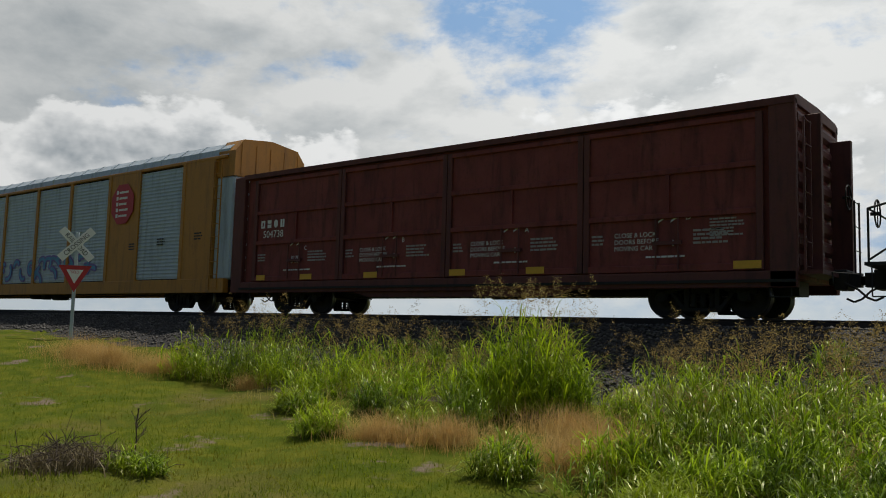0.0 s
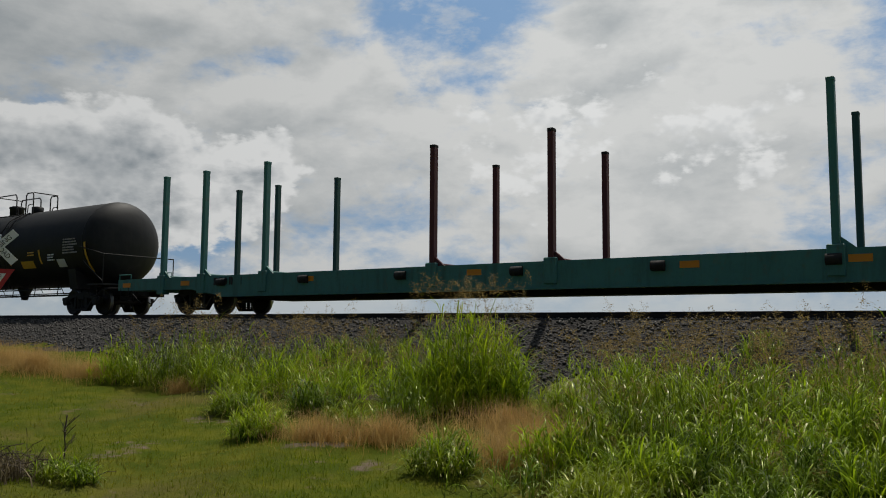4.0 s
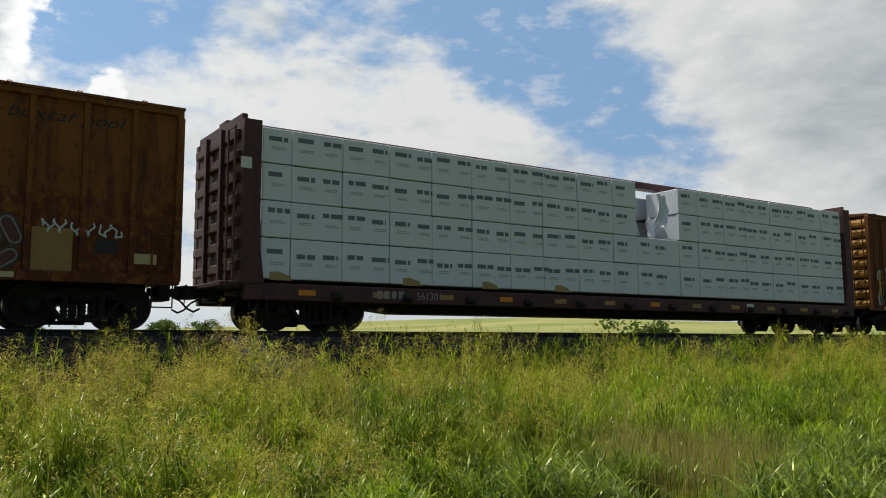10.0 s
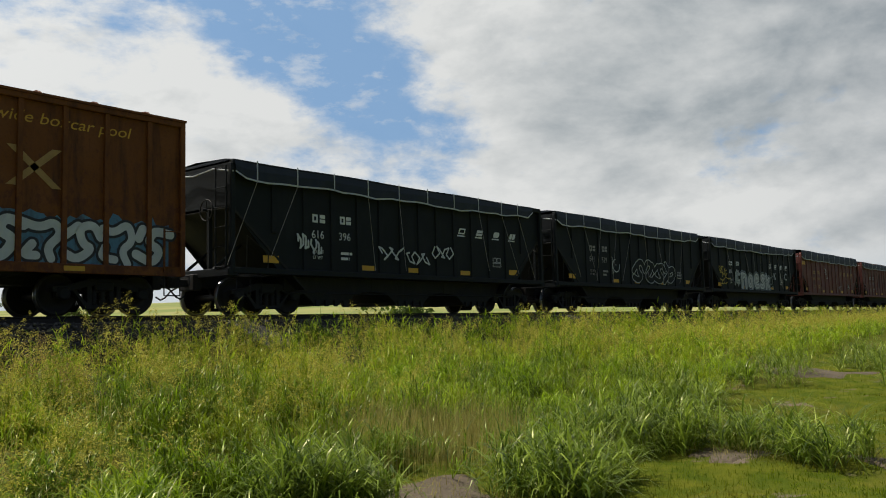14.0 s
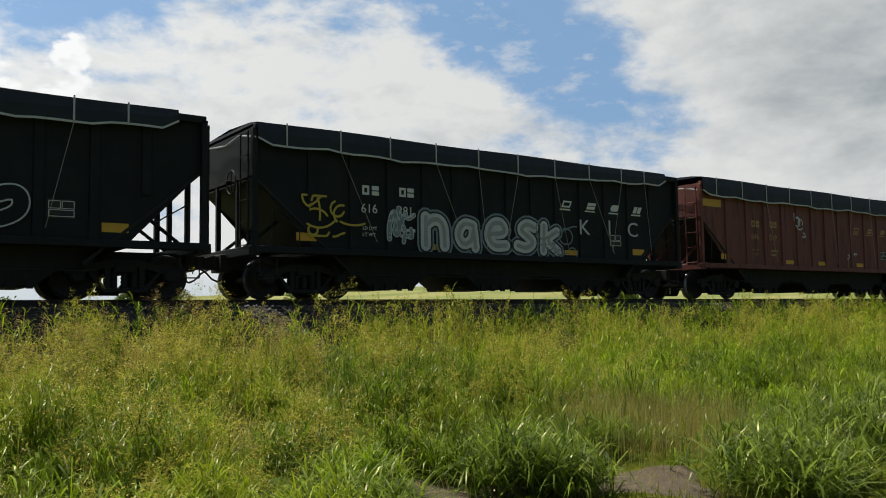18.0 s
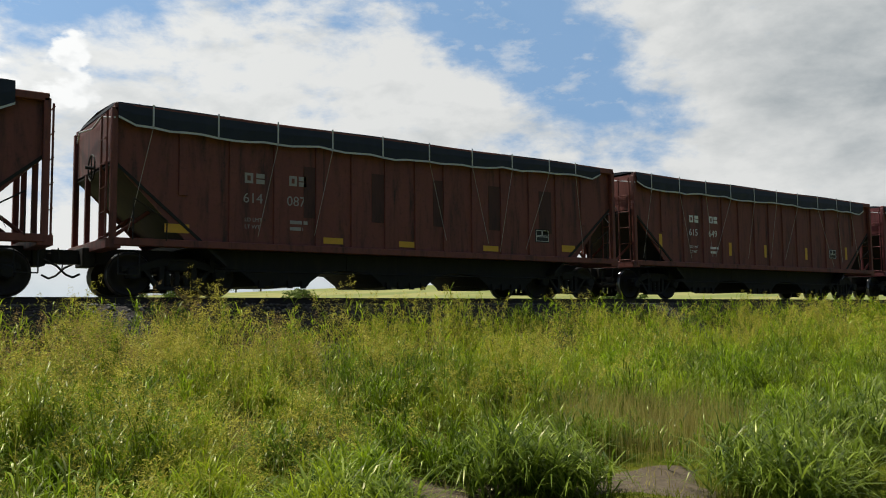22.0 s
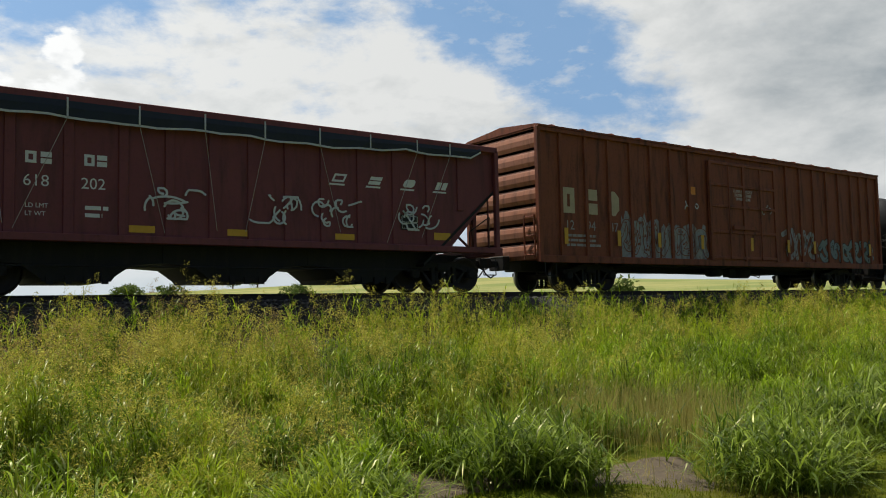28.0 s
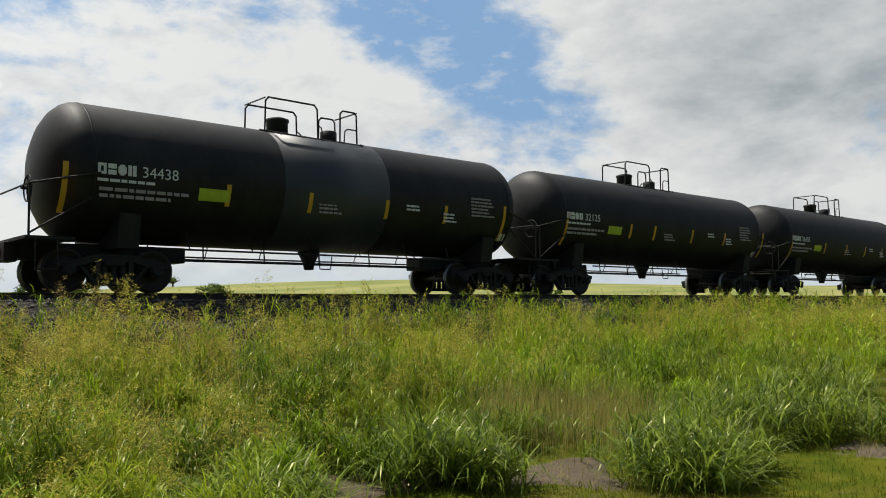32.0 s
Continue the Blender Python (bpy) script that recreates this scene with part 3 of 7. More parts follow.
FAT = {"n": [[(-.7, -.9), (-.7, .8)], [(-.7, .3), (-.1, .8), (.6, .5), (.65, -.9)]], "a": [[(.6, .6), (-.2, .8), (-.75, 0), (-.3, -.8), (.5, -.4), (.6, .6), (.75, -.9)]],
       "e": [[(-.6, 0), (.7, .1), (.4, .8), (-.4, .7), (-.75, -.1), (-.3, -.8), (.7, -.7)]], "s": [[(.7, .6), (0, .85), (-.6, .4), (.1, 0), (.65, -.4), (0, -.85), (-.8, -.65)]],
       "k": [[(-.7, -.9), (-.6, 1)], [(.7, .6), (-.5, -.05), (.8, -.9)]]}   # unit strokes of the fat sprayed letters


def bubble(c, ch, x, z, wide, tall, y):
    """A fat sprayed letter with a soft blue halo, a dark edge and a silver body."""
    fat = .30 * min(wide, tall)
    lines = [[(x + wide * .5 * (1 + a * .8), z + tall * (.5 + b * .40)) for a, b in q] for q in FAT[ch]]
    for _ in range(2):
        lines = [[q[0]] + [(a[0] * k + b[0] * (1 - k), a[1] * k + b[1] * (1 - k)) for a, b in zip(q, q[1:]) for k in (.75, .25)] + [q[-1]] for q in lines]
    for grow, mat, lift in ((.20, "spray_steel", .003), (.10, "spray_dark", .006), (0, "spray_white", .009), (-.62 * fat, "spray_ash", .012)):
        bm = B()
        for q in lines:
            ribbon(bm, q, fat + grow, y - lift)
        part("sprayed_letter", bm, mat, c)


def sheet(c, x0, x1, z0, z1, mat, name="reflector", y=NEAR, tilt=0.0, lift=.004):
    bm = box(B(), -(x1 - x0) / 2, (x1 - x0) / 2, -lift - .002, -.0005, -(z1 - z0) / 2, (z1 - z0) / 2)
    return part(name, bm, mat, c, m=pose((x0 + x1) / 2, y, (z0 + z1) / 2, 0, tilt, 0))


def bars(c, x, z, wide, rows, size=.05, mat="white_ink", gap=1.9, y=NEAR, seed=0):
    """Lines of small print too fine to read, as plain bars."""
    rng = random.Random(seed * 7 + rows)
    bm = B()
    for r in range(rows):
        px, zz = x, z - r * size * gap
        end = x + wide * rng.uniform(.7, 1)
        while px < end:
            w = size * rng.uniform(1.2, 4)
            box(bm, px, min(px + w, end + .01), y - .006, y - .001, zz, zz + size)
            px += w + size * .5
    return part("small_print", bm, mat, c)


def glyph_blocks(c, x, z, h, n, mat, pitch, wide=.6, slant=0.0, under=False, y=NEAR, name="emblem"):
    """A row of plain painted blocks standing for a company mark."""
    for i in range(n):
        bm = B()
        w = h * wide
        sk = lambda px, pz: (px + slant * pz, pz)
        s = h * .25
        shapes = [[[(0, 0), (w, 0), (w, s), (0, s)], [(0, h - s), (w, h - s), (w, h), (0, h)], [(0, s), (s, s), (s, h - s), (0, h - s)], [(w - s, s), (w, s), (w, h - s), (w - s, h - s)]],
                  [[(0, 0), (w, 0), (w, h * .44), (0, h * .44)], [(0, h * .56), (w, h * .56), (w, h), (0, h)]],
                  [[(s, 0), (w - s, 0), (w, s), (w, h - s), (w - s, h), (s, h), (0, h - s), (0, s)]],
                  [[(0, 0), (w * .44, 0), (w * .44, h), (0, h)], [(w * .56, 0), (w, 0), (w, h), (w * .56, h)]]][i % 4]
        if under:
            shapes.append([(-.15 * h, -.42 * h), (w * 1.15, -.42 * h), (w * 1.15, -.2 * h), (-.15 * h, -.2 * h)])
        for s in shapes:
            prism(bm, [sk(*p) for p in s], "y", -.006, -.001)
        part(name, bm, mat, c, m=pose(x + i * pitch, y, z))


def ribbon(bm, pts, w, y):
    """A flat brush stroke with round ends."""
    for i, (a, b) in enumerate(zip(pts, pts[1:])):
        a, b = Vector(a), Vector(b)
        d = (b - a)
        if d.length < 1e-4:
            continue
        n = Vector((-d.y, d.x)).normalized() * w / 2
        yy = y - .0003 * (i % 7)
        bm.faces.new([bm.verts.new((p.x, yy, p.y)) for p in (a + n, b + n, b - n, a - n)])
    for i, p in enumerate(pts):
        yy = y - .0003 * (i % 7) - .00012
        bm.faces.new([bm.verts.new((p[0] + w / 2 * math.cos(t * math.pi / 5), yy, p[1] + w / 2 * math.sin(t * math.pi / 5))) for t in range(10)])


SHAPES = [[[(-.9, .2), (-.4, 1), (.3, .7), (.1, -.1), (-.6, -.5), (.1, -1), (.9, -.6)], [(.4, .9), (.9, .2)]], [[(-.8, -.9), (-.2, -.3), (-.5, .5), (.2, 1), (.8, .5), (.5, -.2), (1, -.9)]],
          [[(-1, .8), (-.2, .5), (.4, .9), (.8, .1), (.1, -.4), (.5, -1)], [(-.6, -.2), (-.9, -.9), (-.2, -.8)]], [[(-.7, -1), (-.9, 0), (-.2, .9), (.3, .2), (-.1, -.5), (.6, -.7), (.9, .3), (.6, 1)]],
          [[(.9, .9), (.2, .3), (-.7, .7), (-.8, -.3), (0, -.9), (.6, -.4)], [(.1, -.2), (1, -1)]], [[(-.9, -.6), (-.1, -1), (.5, -.3), (-.3, .2), (.1, .9), (.9, .6)], [(-.9, .3), (-.6, 1)]]]   # unit strokes of wild, unreadable lettering


def scrawl(c, x0, x1, z0, z1, n, cols, seed, w=.09, y=NEAR, style="round", base=None, dense=1):
    """Spray-painted letterless shapes: a ragged ground coat, then halo, outline and fill strokes, letter by letter."""
    rng = random.Random(seed)
    cell = (x1 - x0) / n
    if base:
        m = 6 * n
        tops = [(x0 + (x1 - x0) * i / m, z1 + (z1 - z0) * rng.uniform(-.22, .06)) for i in range(m + 1)]
        lows = [(x1 - (x1 - x0) * i / m, z0 + (z1 - z0) * rng.uniform(-.04, .06)) for i in range(m + 1)]
        bm = B()
        for i in range(m):
            a, b, e, f = tops[i], tops[i + 1], lows[m - i - 1], lows[m - i]
            bm.faces.new([bm.verts.new((p[0], y - .002, p[1])) for p in (f, e, b, a)])
        part("spray_ground", bm, base, c)
    for i in range(n):
        cx, cz, hw, hh = x0 + cell * (i + .5), (z0 + z1) / 2, cell * .42, (z1 - z0) * .42
        strokes = []
        if style == "round":
            a0, span = rng.uniform(0, 6.28), rng.uniform(3.6, 5.8)
            strokes.append([(cx + hw * .8 * math.cos(a0 + span * t / 11), cz + hh * .8 * math.sin(a0 + span * t / 11)) for t in range(12)])
            if rng.random() < .7:
                strokes.append([(cx + hw * rng.uniform(-.8, .8), cz + hh * rng.uniform(-1, 1)) for _ in range(2)])
            if rng.random() < .5:
                sx = cx + hw * rng.choice((-.8, .8))
                strokes.append([(sx, cz - hh), (sx + rng.uniform(-.1, .1) * hw, cz + hh)])
        elif style == "wild" and cols[1]:
            # interlocking letter-like strokes: halo, outline, body, then inner lines
            shape = [list(q) for q in SHAPES[rng.randrange(len(SHAPES))]]
            slant, grow_z, flip = rng.uniform(-.1, .35), rng.uniform(.95, 1.15), rng.choice((-1, 1))
            fat = min(hw, hh) * rng.uniform(.50, .66)
            strokes = []
            for q in shape:
                q = [(cx + hw * (1.28 * flip * px + slant * pz * .5 + rng.uniform(-.16, .16)), cz + hh * grow_z * (pz * .86 + rng.uniform(-.14, .14))) for px, pz in q]
                q = [(px, max(z0 + fat * .5, min(z1 - fat * .2, pz))) for px, pz in q]
                for _ in range(2):
                    q = [q[0]] + [((a[0] * k + b[0] * (1 - k)), (a[1] * k + b[1] * (1 - k))) for a, b in zip(q, q[1:]) for k in (.75, .25)] + [q[-1]]
                strokes.append(q)
            lift = y - .0062 - .0009 * i
            rows = [(cols[1], fat + w * .9, lift, "spray_outline"), (cols[2], fat, lift - .0028, "spray_fill")]
            if cols[0]:
                rows.insert(0, (cols[0], fat + w * 2.4, y - .0035, "spray_halo"))
            for col, wide, yy, nm in rows:
                bm = B()
                for q in strokes:
                    ribbon(bm, q, wide, yy)
                part(nm, bm, col, c)
            bm = B()
            for q in strokes:
                for a, b in zip(q, q[1:]):
                    for _ in range(dense if rng.random() < .3 else 0):
                        t, u = sorted((rng.random(), rng.random()))
                        off = rng.uniform(-.3, .3) * fat
                        nx, nz = -(b[1] - a[1]), b[0] - a[0]
                        ln = math.hypot(nx, nz) + 1e-6
                        ribbon(bm, [(a[0] + (b[0] - a[0]) * t + nx / ln * off, a[1] + (b[1] - a[1]) * t + nz / ln * off), (a[0] + (b[0] - a[0]) * u + nx / ln * off, a[1] + (b[1] - a[1]) * u + nz / ln * off)], w * rng.choice((.3, .5, .8)), lift - .0052)
            part("spray_line", bm, cols[1], c)
            continue
        elif style == "wild":
            for _ in range(3 * dense):
                px, pz = cx + hw * rng.uniform(-1.1, 1.1), cz + hh * rng.uniform(-1, 1)
                a, turn, l = rng.uniform(0, 6.28), rng.uniform(-.75, .75), hh * rng.uniform(.18, .38)
                q = [(px, pz)]
                for t in range(rng.randrange(4, 9)):
                    px, pz = px + l * math.cos(a), max(z0, min(z1, pz + l * math.sin(a)))
                    q.append((px, pz))
                    a += turn
                strokes.append(q)
        else:
            px, pz = cx - hw, cz + hh * rng.uniform(-.6, .6)
            f = rng.uniform(.8, 1.4)
            strokes.append([(px + 2 * hw * t / 13 + .25 * hw * math.sin(t * 2.1 + seed), pz + hh * .8 * math.sin(t * f + i)) for t in range(14)])
        for col, grow, lift, nm in ((cols[0], 2.2, .003, "spray_halo"), (cols[1], 1.55, .0065, "spray_outline"), (cols[2], 1.0, .010, "spray_fill")):
            if col:
                bm = B()
                for s in strokes:
                    ribbon(bm, s, w * grow, y - lift - .0006 * i)
                part(nm, bm, col, c)


for nm, col in (("spray_white", (.60, .62, .62)), ("spray_blue", (.10, .30, .50)), ("spray_teal", (.13, .40, .47)), ("spray_pale", (.19, .24, .24)), ("spray_dark", (.025, .025, .03)), ("spray_purple", (.20, .14, .38)),
                ("spray_navy", (.045, .04, .14)), ("spray_gold", (.30, .24, .08)), ("spray_pink", (.36, .10, .25)), ("spray_grey", (.24, .25, .25)), ("spray_maroon", (.11, .035, .03)), ("spray_steel", (.22, .27, .31)), ("spray_lilac", (.42, .38, .62)), ("spray_yellow", (.55, .40, .05))):
    plain(nm, col, .55, var=.3, scale=3.0)


# ---- boxcars ----
def corrugated_end(c, x, sgn, zs, ze, mat, n=9, depth=.06):
    """End wall with rows of horizontal pressed ribs."""
    bm = B()
    pts, dz = [], (ze - zs) / n
    for i in range(n):
        z = zs + i * dz
        pts += [(0, z), (depth * .9, z + dz * .22), (depth, z + dz * .5), (depth * .6, z + dz * .72), (0, z + dz * .85)]
    pts.append((0, ze))
    poly = [(x + sgn * a, z) for a, z in pts] + [(x - sgn * .05, ze), (x - sgn * .05, zs)]
    prism(bm, poly, "y", -1.47, 1.47)
    return part("end_wall", bm, mat, c)


def boxcar_shell(c, half, zs, ze, peak, mat, frame_mat, roof_mat, ends=9, end_mat=None):
    bm = box(B(), -half, half, -1.51, 1.51, zs + .02, ze - .01)
    part("body", bm, mat, c)
    part("roof", prism(B(), [(-1.62, ze), (-1.62, ze + .05), (-1.50, ze + .075), (0, ze + peak), (1.50, ze + .075), (1.62, ze + .05), (1.62, ze), (0, ze - .004)], "x", -half - .05, half + .05), roof_mat, c)
    for i in range(int(half * 2 / 1.2)):
        x = -half + .6 + i * 1.2
        part("roof_seam", shared(("seam", peak, roof_mat), lambda bm: prism(bm, [(-1.60, .052), (-1.50, .115), (0, peak + .045), (1.50, .115), (1.60, .052), (1.5, .07), (0, peak - .01), (-1.5, .07)], "x", -.04, .04), roof_mat), None, c, m=pose(x, 0, ze))
    for s in (-1, 1):
        y0, y1 = sorted((s * 1.505, s * 1.60))
        part("side_sill", box(B(), -half, half, y0, y1, zs - .10, zs + .10, .01), frame_mat, c)
        part("top_chord", box(B(), -half, half, y0, y1, ze - .12, ze - .002, .01), frame_mat, c)
        corrugated_end(c, s * half, s, zs, ze - .05, end_mat or mat, ends)
        for k in (-1, 1):
            part("corner_post", box(B(), s * half - .09, s * half + .03, min(k * 1.46, k * 1.605), max(k * 1.46, k * 1.605), zs - .08, ze - .003, .01), frame_mat, c)
    part("underframe", box(B(), -half + .3, half - .3, -.35, .35, zs - .28, zs + .02), "under_black", c)
    part("cross_bearer", box(B(), -half + 3.4, half - 3.4, -1.35, 1.35, zs - .14, zs + .018), "under_black", c)


def post(c, x, zs, ze, mat, wide=.12, deep=.06):
    me = shared(("post", zs, ze, wide, mat), lambda bm: prism(bm, [(-wide / 2, .02), (-wide * .42, -deep), (wide * .42, -deep), (wide / 2, .02)], "z", zs, ze), mat)
    part("side_post", me, None, c, m=pose(x, -1.515, 0))
    part("side_post", me, None, c, m=pose(x, 1.515, 0, 0, 0, 180))


def ribbed_door(c, x0, x1, z0, z1, mat, n=11, y=-1.505):
    bm = B()
    dz = (z1 - z0) / n
    pts = [(y, z0)]
    for i in range(n):
        z = z0 + i * dz
        pts += [(y - .03, z + .01), (y - .03, z + dz * .55), (y - .055, z + dz * .66), (y - .055, z + dz * .86), (y - .03, z + dz * .97)]
    pts += [(y, z1)]
    prism(bm, pts, "x", x0, x1)
    d = part("door", bm, mat, c, "sliding door with horizontal pressed ribs")
    for k in (x0, x1):
        part("door_edge", box(B(), k - .06, k + .06, y - .065, y, z0, z1, .008), mat, d)
    for x in (x0 + .35, x1 - .35):
        part("lock_rod", rod(B(), (x, y - .085, z0 + .1), (x, y - .085, z1 - .1), .02, 8), mat, d)
    return d


def railbox(x0, x1, ribs, door, label, second=False):
    c = car("boxcar", label, x0, x1)
    o, half = (x0 + x1) / 2, (x1 - x0) / 2
    body, frame_mat = ("box_amber", "box_amber") if second else ("box_yellow", "box_yellow")
    boxcar_shell(c, half, .95, 4.40, .18, body, frame_mat, body, 9, "end_yellow_sunlit")
    for x in ribs:
        post(c, x - o, 1.05, 4.28, body)
    ribbed_door(c, door[0] - o, door[1] - o, .98, 4.26, "door_black")
    part("door_track", box(B(), door[0] - o - 3.1, door[1] - o + .2, -1.66, -1.60, .84, .90), "under_black", c)
    for s in (-1, 1):
        truck(c, s * (half - 1.63))
        stirrup(c, s * (half - .3))
        ladder(c, s * (half - .32), -1.60, .95, 1.9 if s > 0 else 4.3, mat=body)
        ladder(c, s * (half + .06), -1.15, .95, 4.3, turn=90 * s, mat=body)
    couplers(c, half + .12)
    gear(c, half)
    return c, o


# ---- open hoppers with tarpaulins ----
def hopper_side(half, zt=3.72):
    return [(-half, zt), (half, zt), (half, 2.62), (half - 1.46, 1.10), (-half + 1.46, 1.10), (-half, 2.62)]


def hopper(x0, x1, mat, label, seed, tall=3.74, chutes=3):
    c = car("open_hopper", label, x0, x1, "hopper car")
    o, half = (x0 + x1) / 2, (x1 - x0) / 2
    rng = random.Random(seed)
    for s in (-1, 1):
        y0, y1 = sorted((s * 1.44, s * 1.48))
        part("side_wall", shared(("hopside", round(half, 1), mat, s), lambda bm: prism(bm, hopper_side(half), "y", y0, y1), mat), None, c)
        y0, y1 = sorted((s * 1.40, s * 1.62))
        part("side_sill", box(B(), -half, half, y0, y1, .98, 1.13, .012), mat, c)
        part("top_rail", box(B(), -half - .02, half + .02, min(s * 1.48, s * 1.61), max(s * 1.48, s * 1.61), 3.60, 3.75, .012), mat, c)
        # end: slope sheet, corner posts, platform
        # slope sheet black instead of body paint: shade under it is in the colour
        part("slope_sheet", prism(B(), [(s * half, 2.66), (s * half, 2.58), (s * (half - 2.3), .62), (s * (half - 2.3), .70)], "y", -1.5, 1.5), "under_black", c)
        part("end_wall", box(B(), min(s * half, s * (half - .05)), max(s * half, s * (half - .05)), -1.5, 1.5, 2.60, 3.70), mat, c)
        part("end_sill", box(B(), s * half - .14, s * half + .14, -1.60, 1.60, .92, 1.12, .012), mat, c)
        for k in (-1, 1):
            part("corner_post", box(B(), s * half - .07, s * half + .05, k * 1.55 - .06, k * 1.55 + .06, 1.05, 3.66, .01), mat, c)
            part("end_strut", box(B(), s * (half - .02) - .05, s * (half - .02) + .05, k * .6 - .05, k * .6 + .05, 1.05, 2.62), mat, c)
            bm = B()
            rod(bm, (s * (half - .08), k * .6, 1.1), (s * (half - 1.05), k * .6, 1.85), .04, 6)
            part("end_brace", bm, mat, c)
        ladder(c, s * (half + .08), -1.25, 1.05, 3.6, turn=90 * s, mat=mat)
        bm = B()
        tube(bm, [(s * (half - .35), -1.63, 1.1), (s * (half - .35), -1.66, 1.9), (s * (half - 1.0), -1.66, 1.5), (s * (half - 1.0), -1.63, 1.1)], .014)
        part("grab_iron", bm, "under_black", c)
        truck(c, s * (half - 1.42))
        stirrup(c, s * (half - .3))
    rib = shared(("hoprib", mat), lambda bm: prism(bm, [(-.10, .03), (-.085, -.012), (.085, -.012), (.10, .03)], "z", 1.13, 3.61), mat)
    low = shared(("hoprib_low", mat), lambda bm: prism(bm, [(-.10, .03), (-.085, -.012), (.085, -.012), (.10, .03)], "z", 2.05, 3.61), mat)
    for k in (1.35, 2.4, 3.4, 4.4, 5.3, 6.2, 7.05, 7.9, 8.78, 9.73, 10.7, 11.68, 12.65):
        x = -half + k * half / 6.9
        me = rib if abs(x) < half - 1.4 else low
        part("side_post", me, None, c, m=pose(x, -1.51, 0))
        part("side_post", me, None, c, m=pose(x, 1.51, 0, 0, 0, 180))
    for i in range(chutes):
        x = (i - (chutes - 1) / 2) * 3.25
        ch = part("chute", prism(B(), [(x - 1.62, 1.12), (x + 1.62, 1.12), (x + 1.62, .62), (x + 1.02, .58), (x + .68, .34), (x + .62, .25), (x - .62, .25), (x - .68, .34), (x - 1.02, .58), (x - 1.62, .62)], "y", -1.15, 1.15), "under_black", c)
        bm = B()
        for k in (-.5, -.17, .17, .5):
            box(bm, x + k - .06, x + k + .06, -1.21, -1.15, .20, .36)
        rod(bm, (x - 1.62, -1.36, .54), (x + 1.62, -1.36, .54), .018, 6)
        part("chute_gate", bm, "under_black", ch)
    part("centre_sill", box(B(), -half, half, -.28, .28, .70, 1.0), "under_black", c)
    part("underside", box(B(), -half + 1.5, half - 1.5, -1.38, 1.38, .98, 1.12), "under_black", c)
    couplers(c, half + .16)
    brake_wheel(c, -half - .25, 2.55, -.85)
    # the tarpaulin is lashed over the load
    n = 40
    verts, faces = [], []
    drop = [3.30 + .025 * math.sin(i * .55 + seed) + .018 * math.sin(i * 1.57) + (.16 if i in (0, n) else 0) + rng.uniform(-.012, .012) for i in range(n + 1)]
    if rng.random() < .5:
        k = rng.randrange(24, 36)
        for i in range(k, n + 1):
            drop[i] += .10 * min(1, (i - k) / 3)
    for i in range(n + 1):
        x = -half + .04 + (2 * half - .6) * i / n
        w = rng.uniform(-.015, .015)
        hump = .012 * math.sin(i * .4 + seed) + tall
        row = [(-1.635 - w, drop[i]), (-1.640, (drop[i] + tall) / 2), (-1.60, hump - .02), (-1.2, hump + .04), (0, hump + .10), (1.2, hump + .04), (1.60, hump - .02), (1.64, (drop[i] + tall) / 2), (1.635, drop[i])]
        verts += [(x, y, z) for y, z in row]
    for i in range(n):
        for j in range(8):
            a = i * 9 + j
            faces.append((a, a + 1, a + 10, a + 9))
    for end in (0, n):
        a = end * 9
        faces.append((a + 2, a + 3, a + 5, a + 6))
    me = bpy.data.meshes.new("tarpaulin")
    me.from_pydata(verts, [], faces)
    tp = part("tarpaulin", me, "tarp", c, "dark blue-grey tarpaulin lashed over the load")
    low = [(verts[i * 9][0], verts[i * 9][2]) for i in range(n + 1)]
    bm = prism(B(), [(x, z - .022) for x, z in low] + [(x, z + .022) for x, z in low[::-1]], "y", -1.652, -1.645)
    part("hem", bm, "strap", tp)
    for i in range(10):
        k = 2 + i * 4 - (1 if i > 8 else 0)
        x = verts[k * 9][0]
        bm = prism(B(), [(x - .017, drop[k]), (x + .017, drop[k]), (x + .017, tall), (x - .017, tall)], "y", -1.652, -1.645)
        part("strap", bm, "strap", tp)
        if rng.random() < .75:
            bm = B()
            rod(bm, (x, -1.65, drop[k]), (x + rng.choice((-.9, -.45, .25, .5, .95)), -1.64, rng.uniform(1.15, 1.4)), .006, 5)
            part("lashing", bm, "cord", tp)
    bm = B()
    tube(bm, [(-half - .02, -1.62, 3.45), (-half - .1, -.9, 3.58), (-half - .05, 0, 3.52), (-half - .1, .9, 3.6), (-half, 1.6, 3.45)], .02)
    part("end_rope", bm, "strap", tp)
    return c, o, half


HOP = -1.482   # the recessed side sheet of the hoppers
RIB = -1.524   # the face of their posts, over which the sprayed marks run


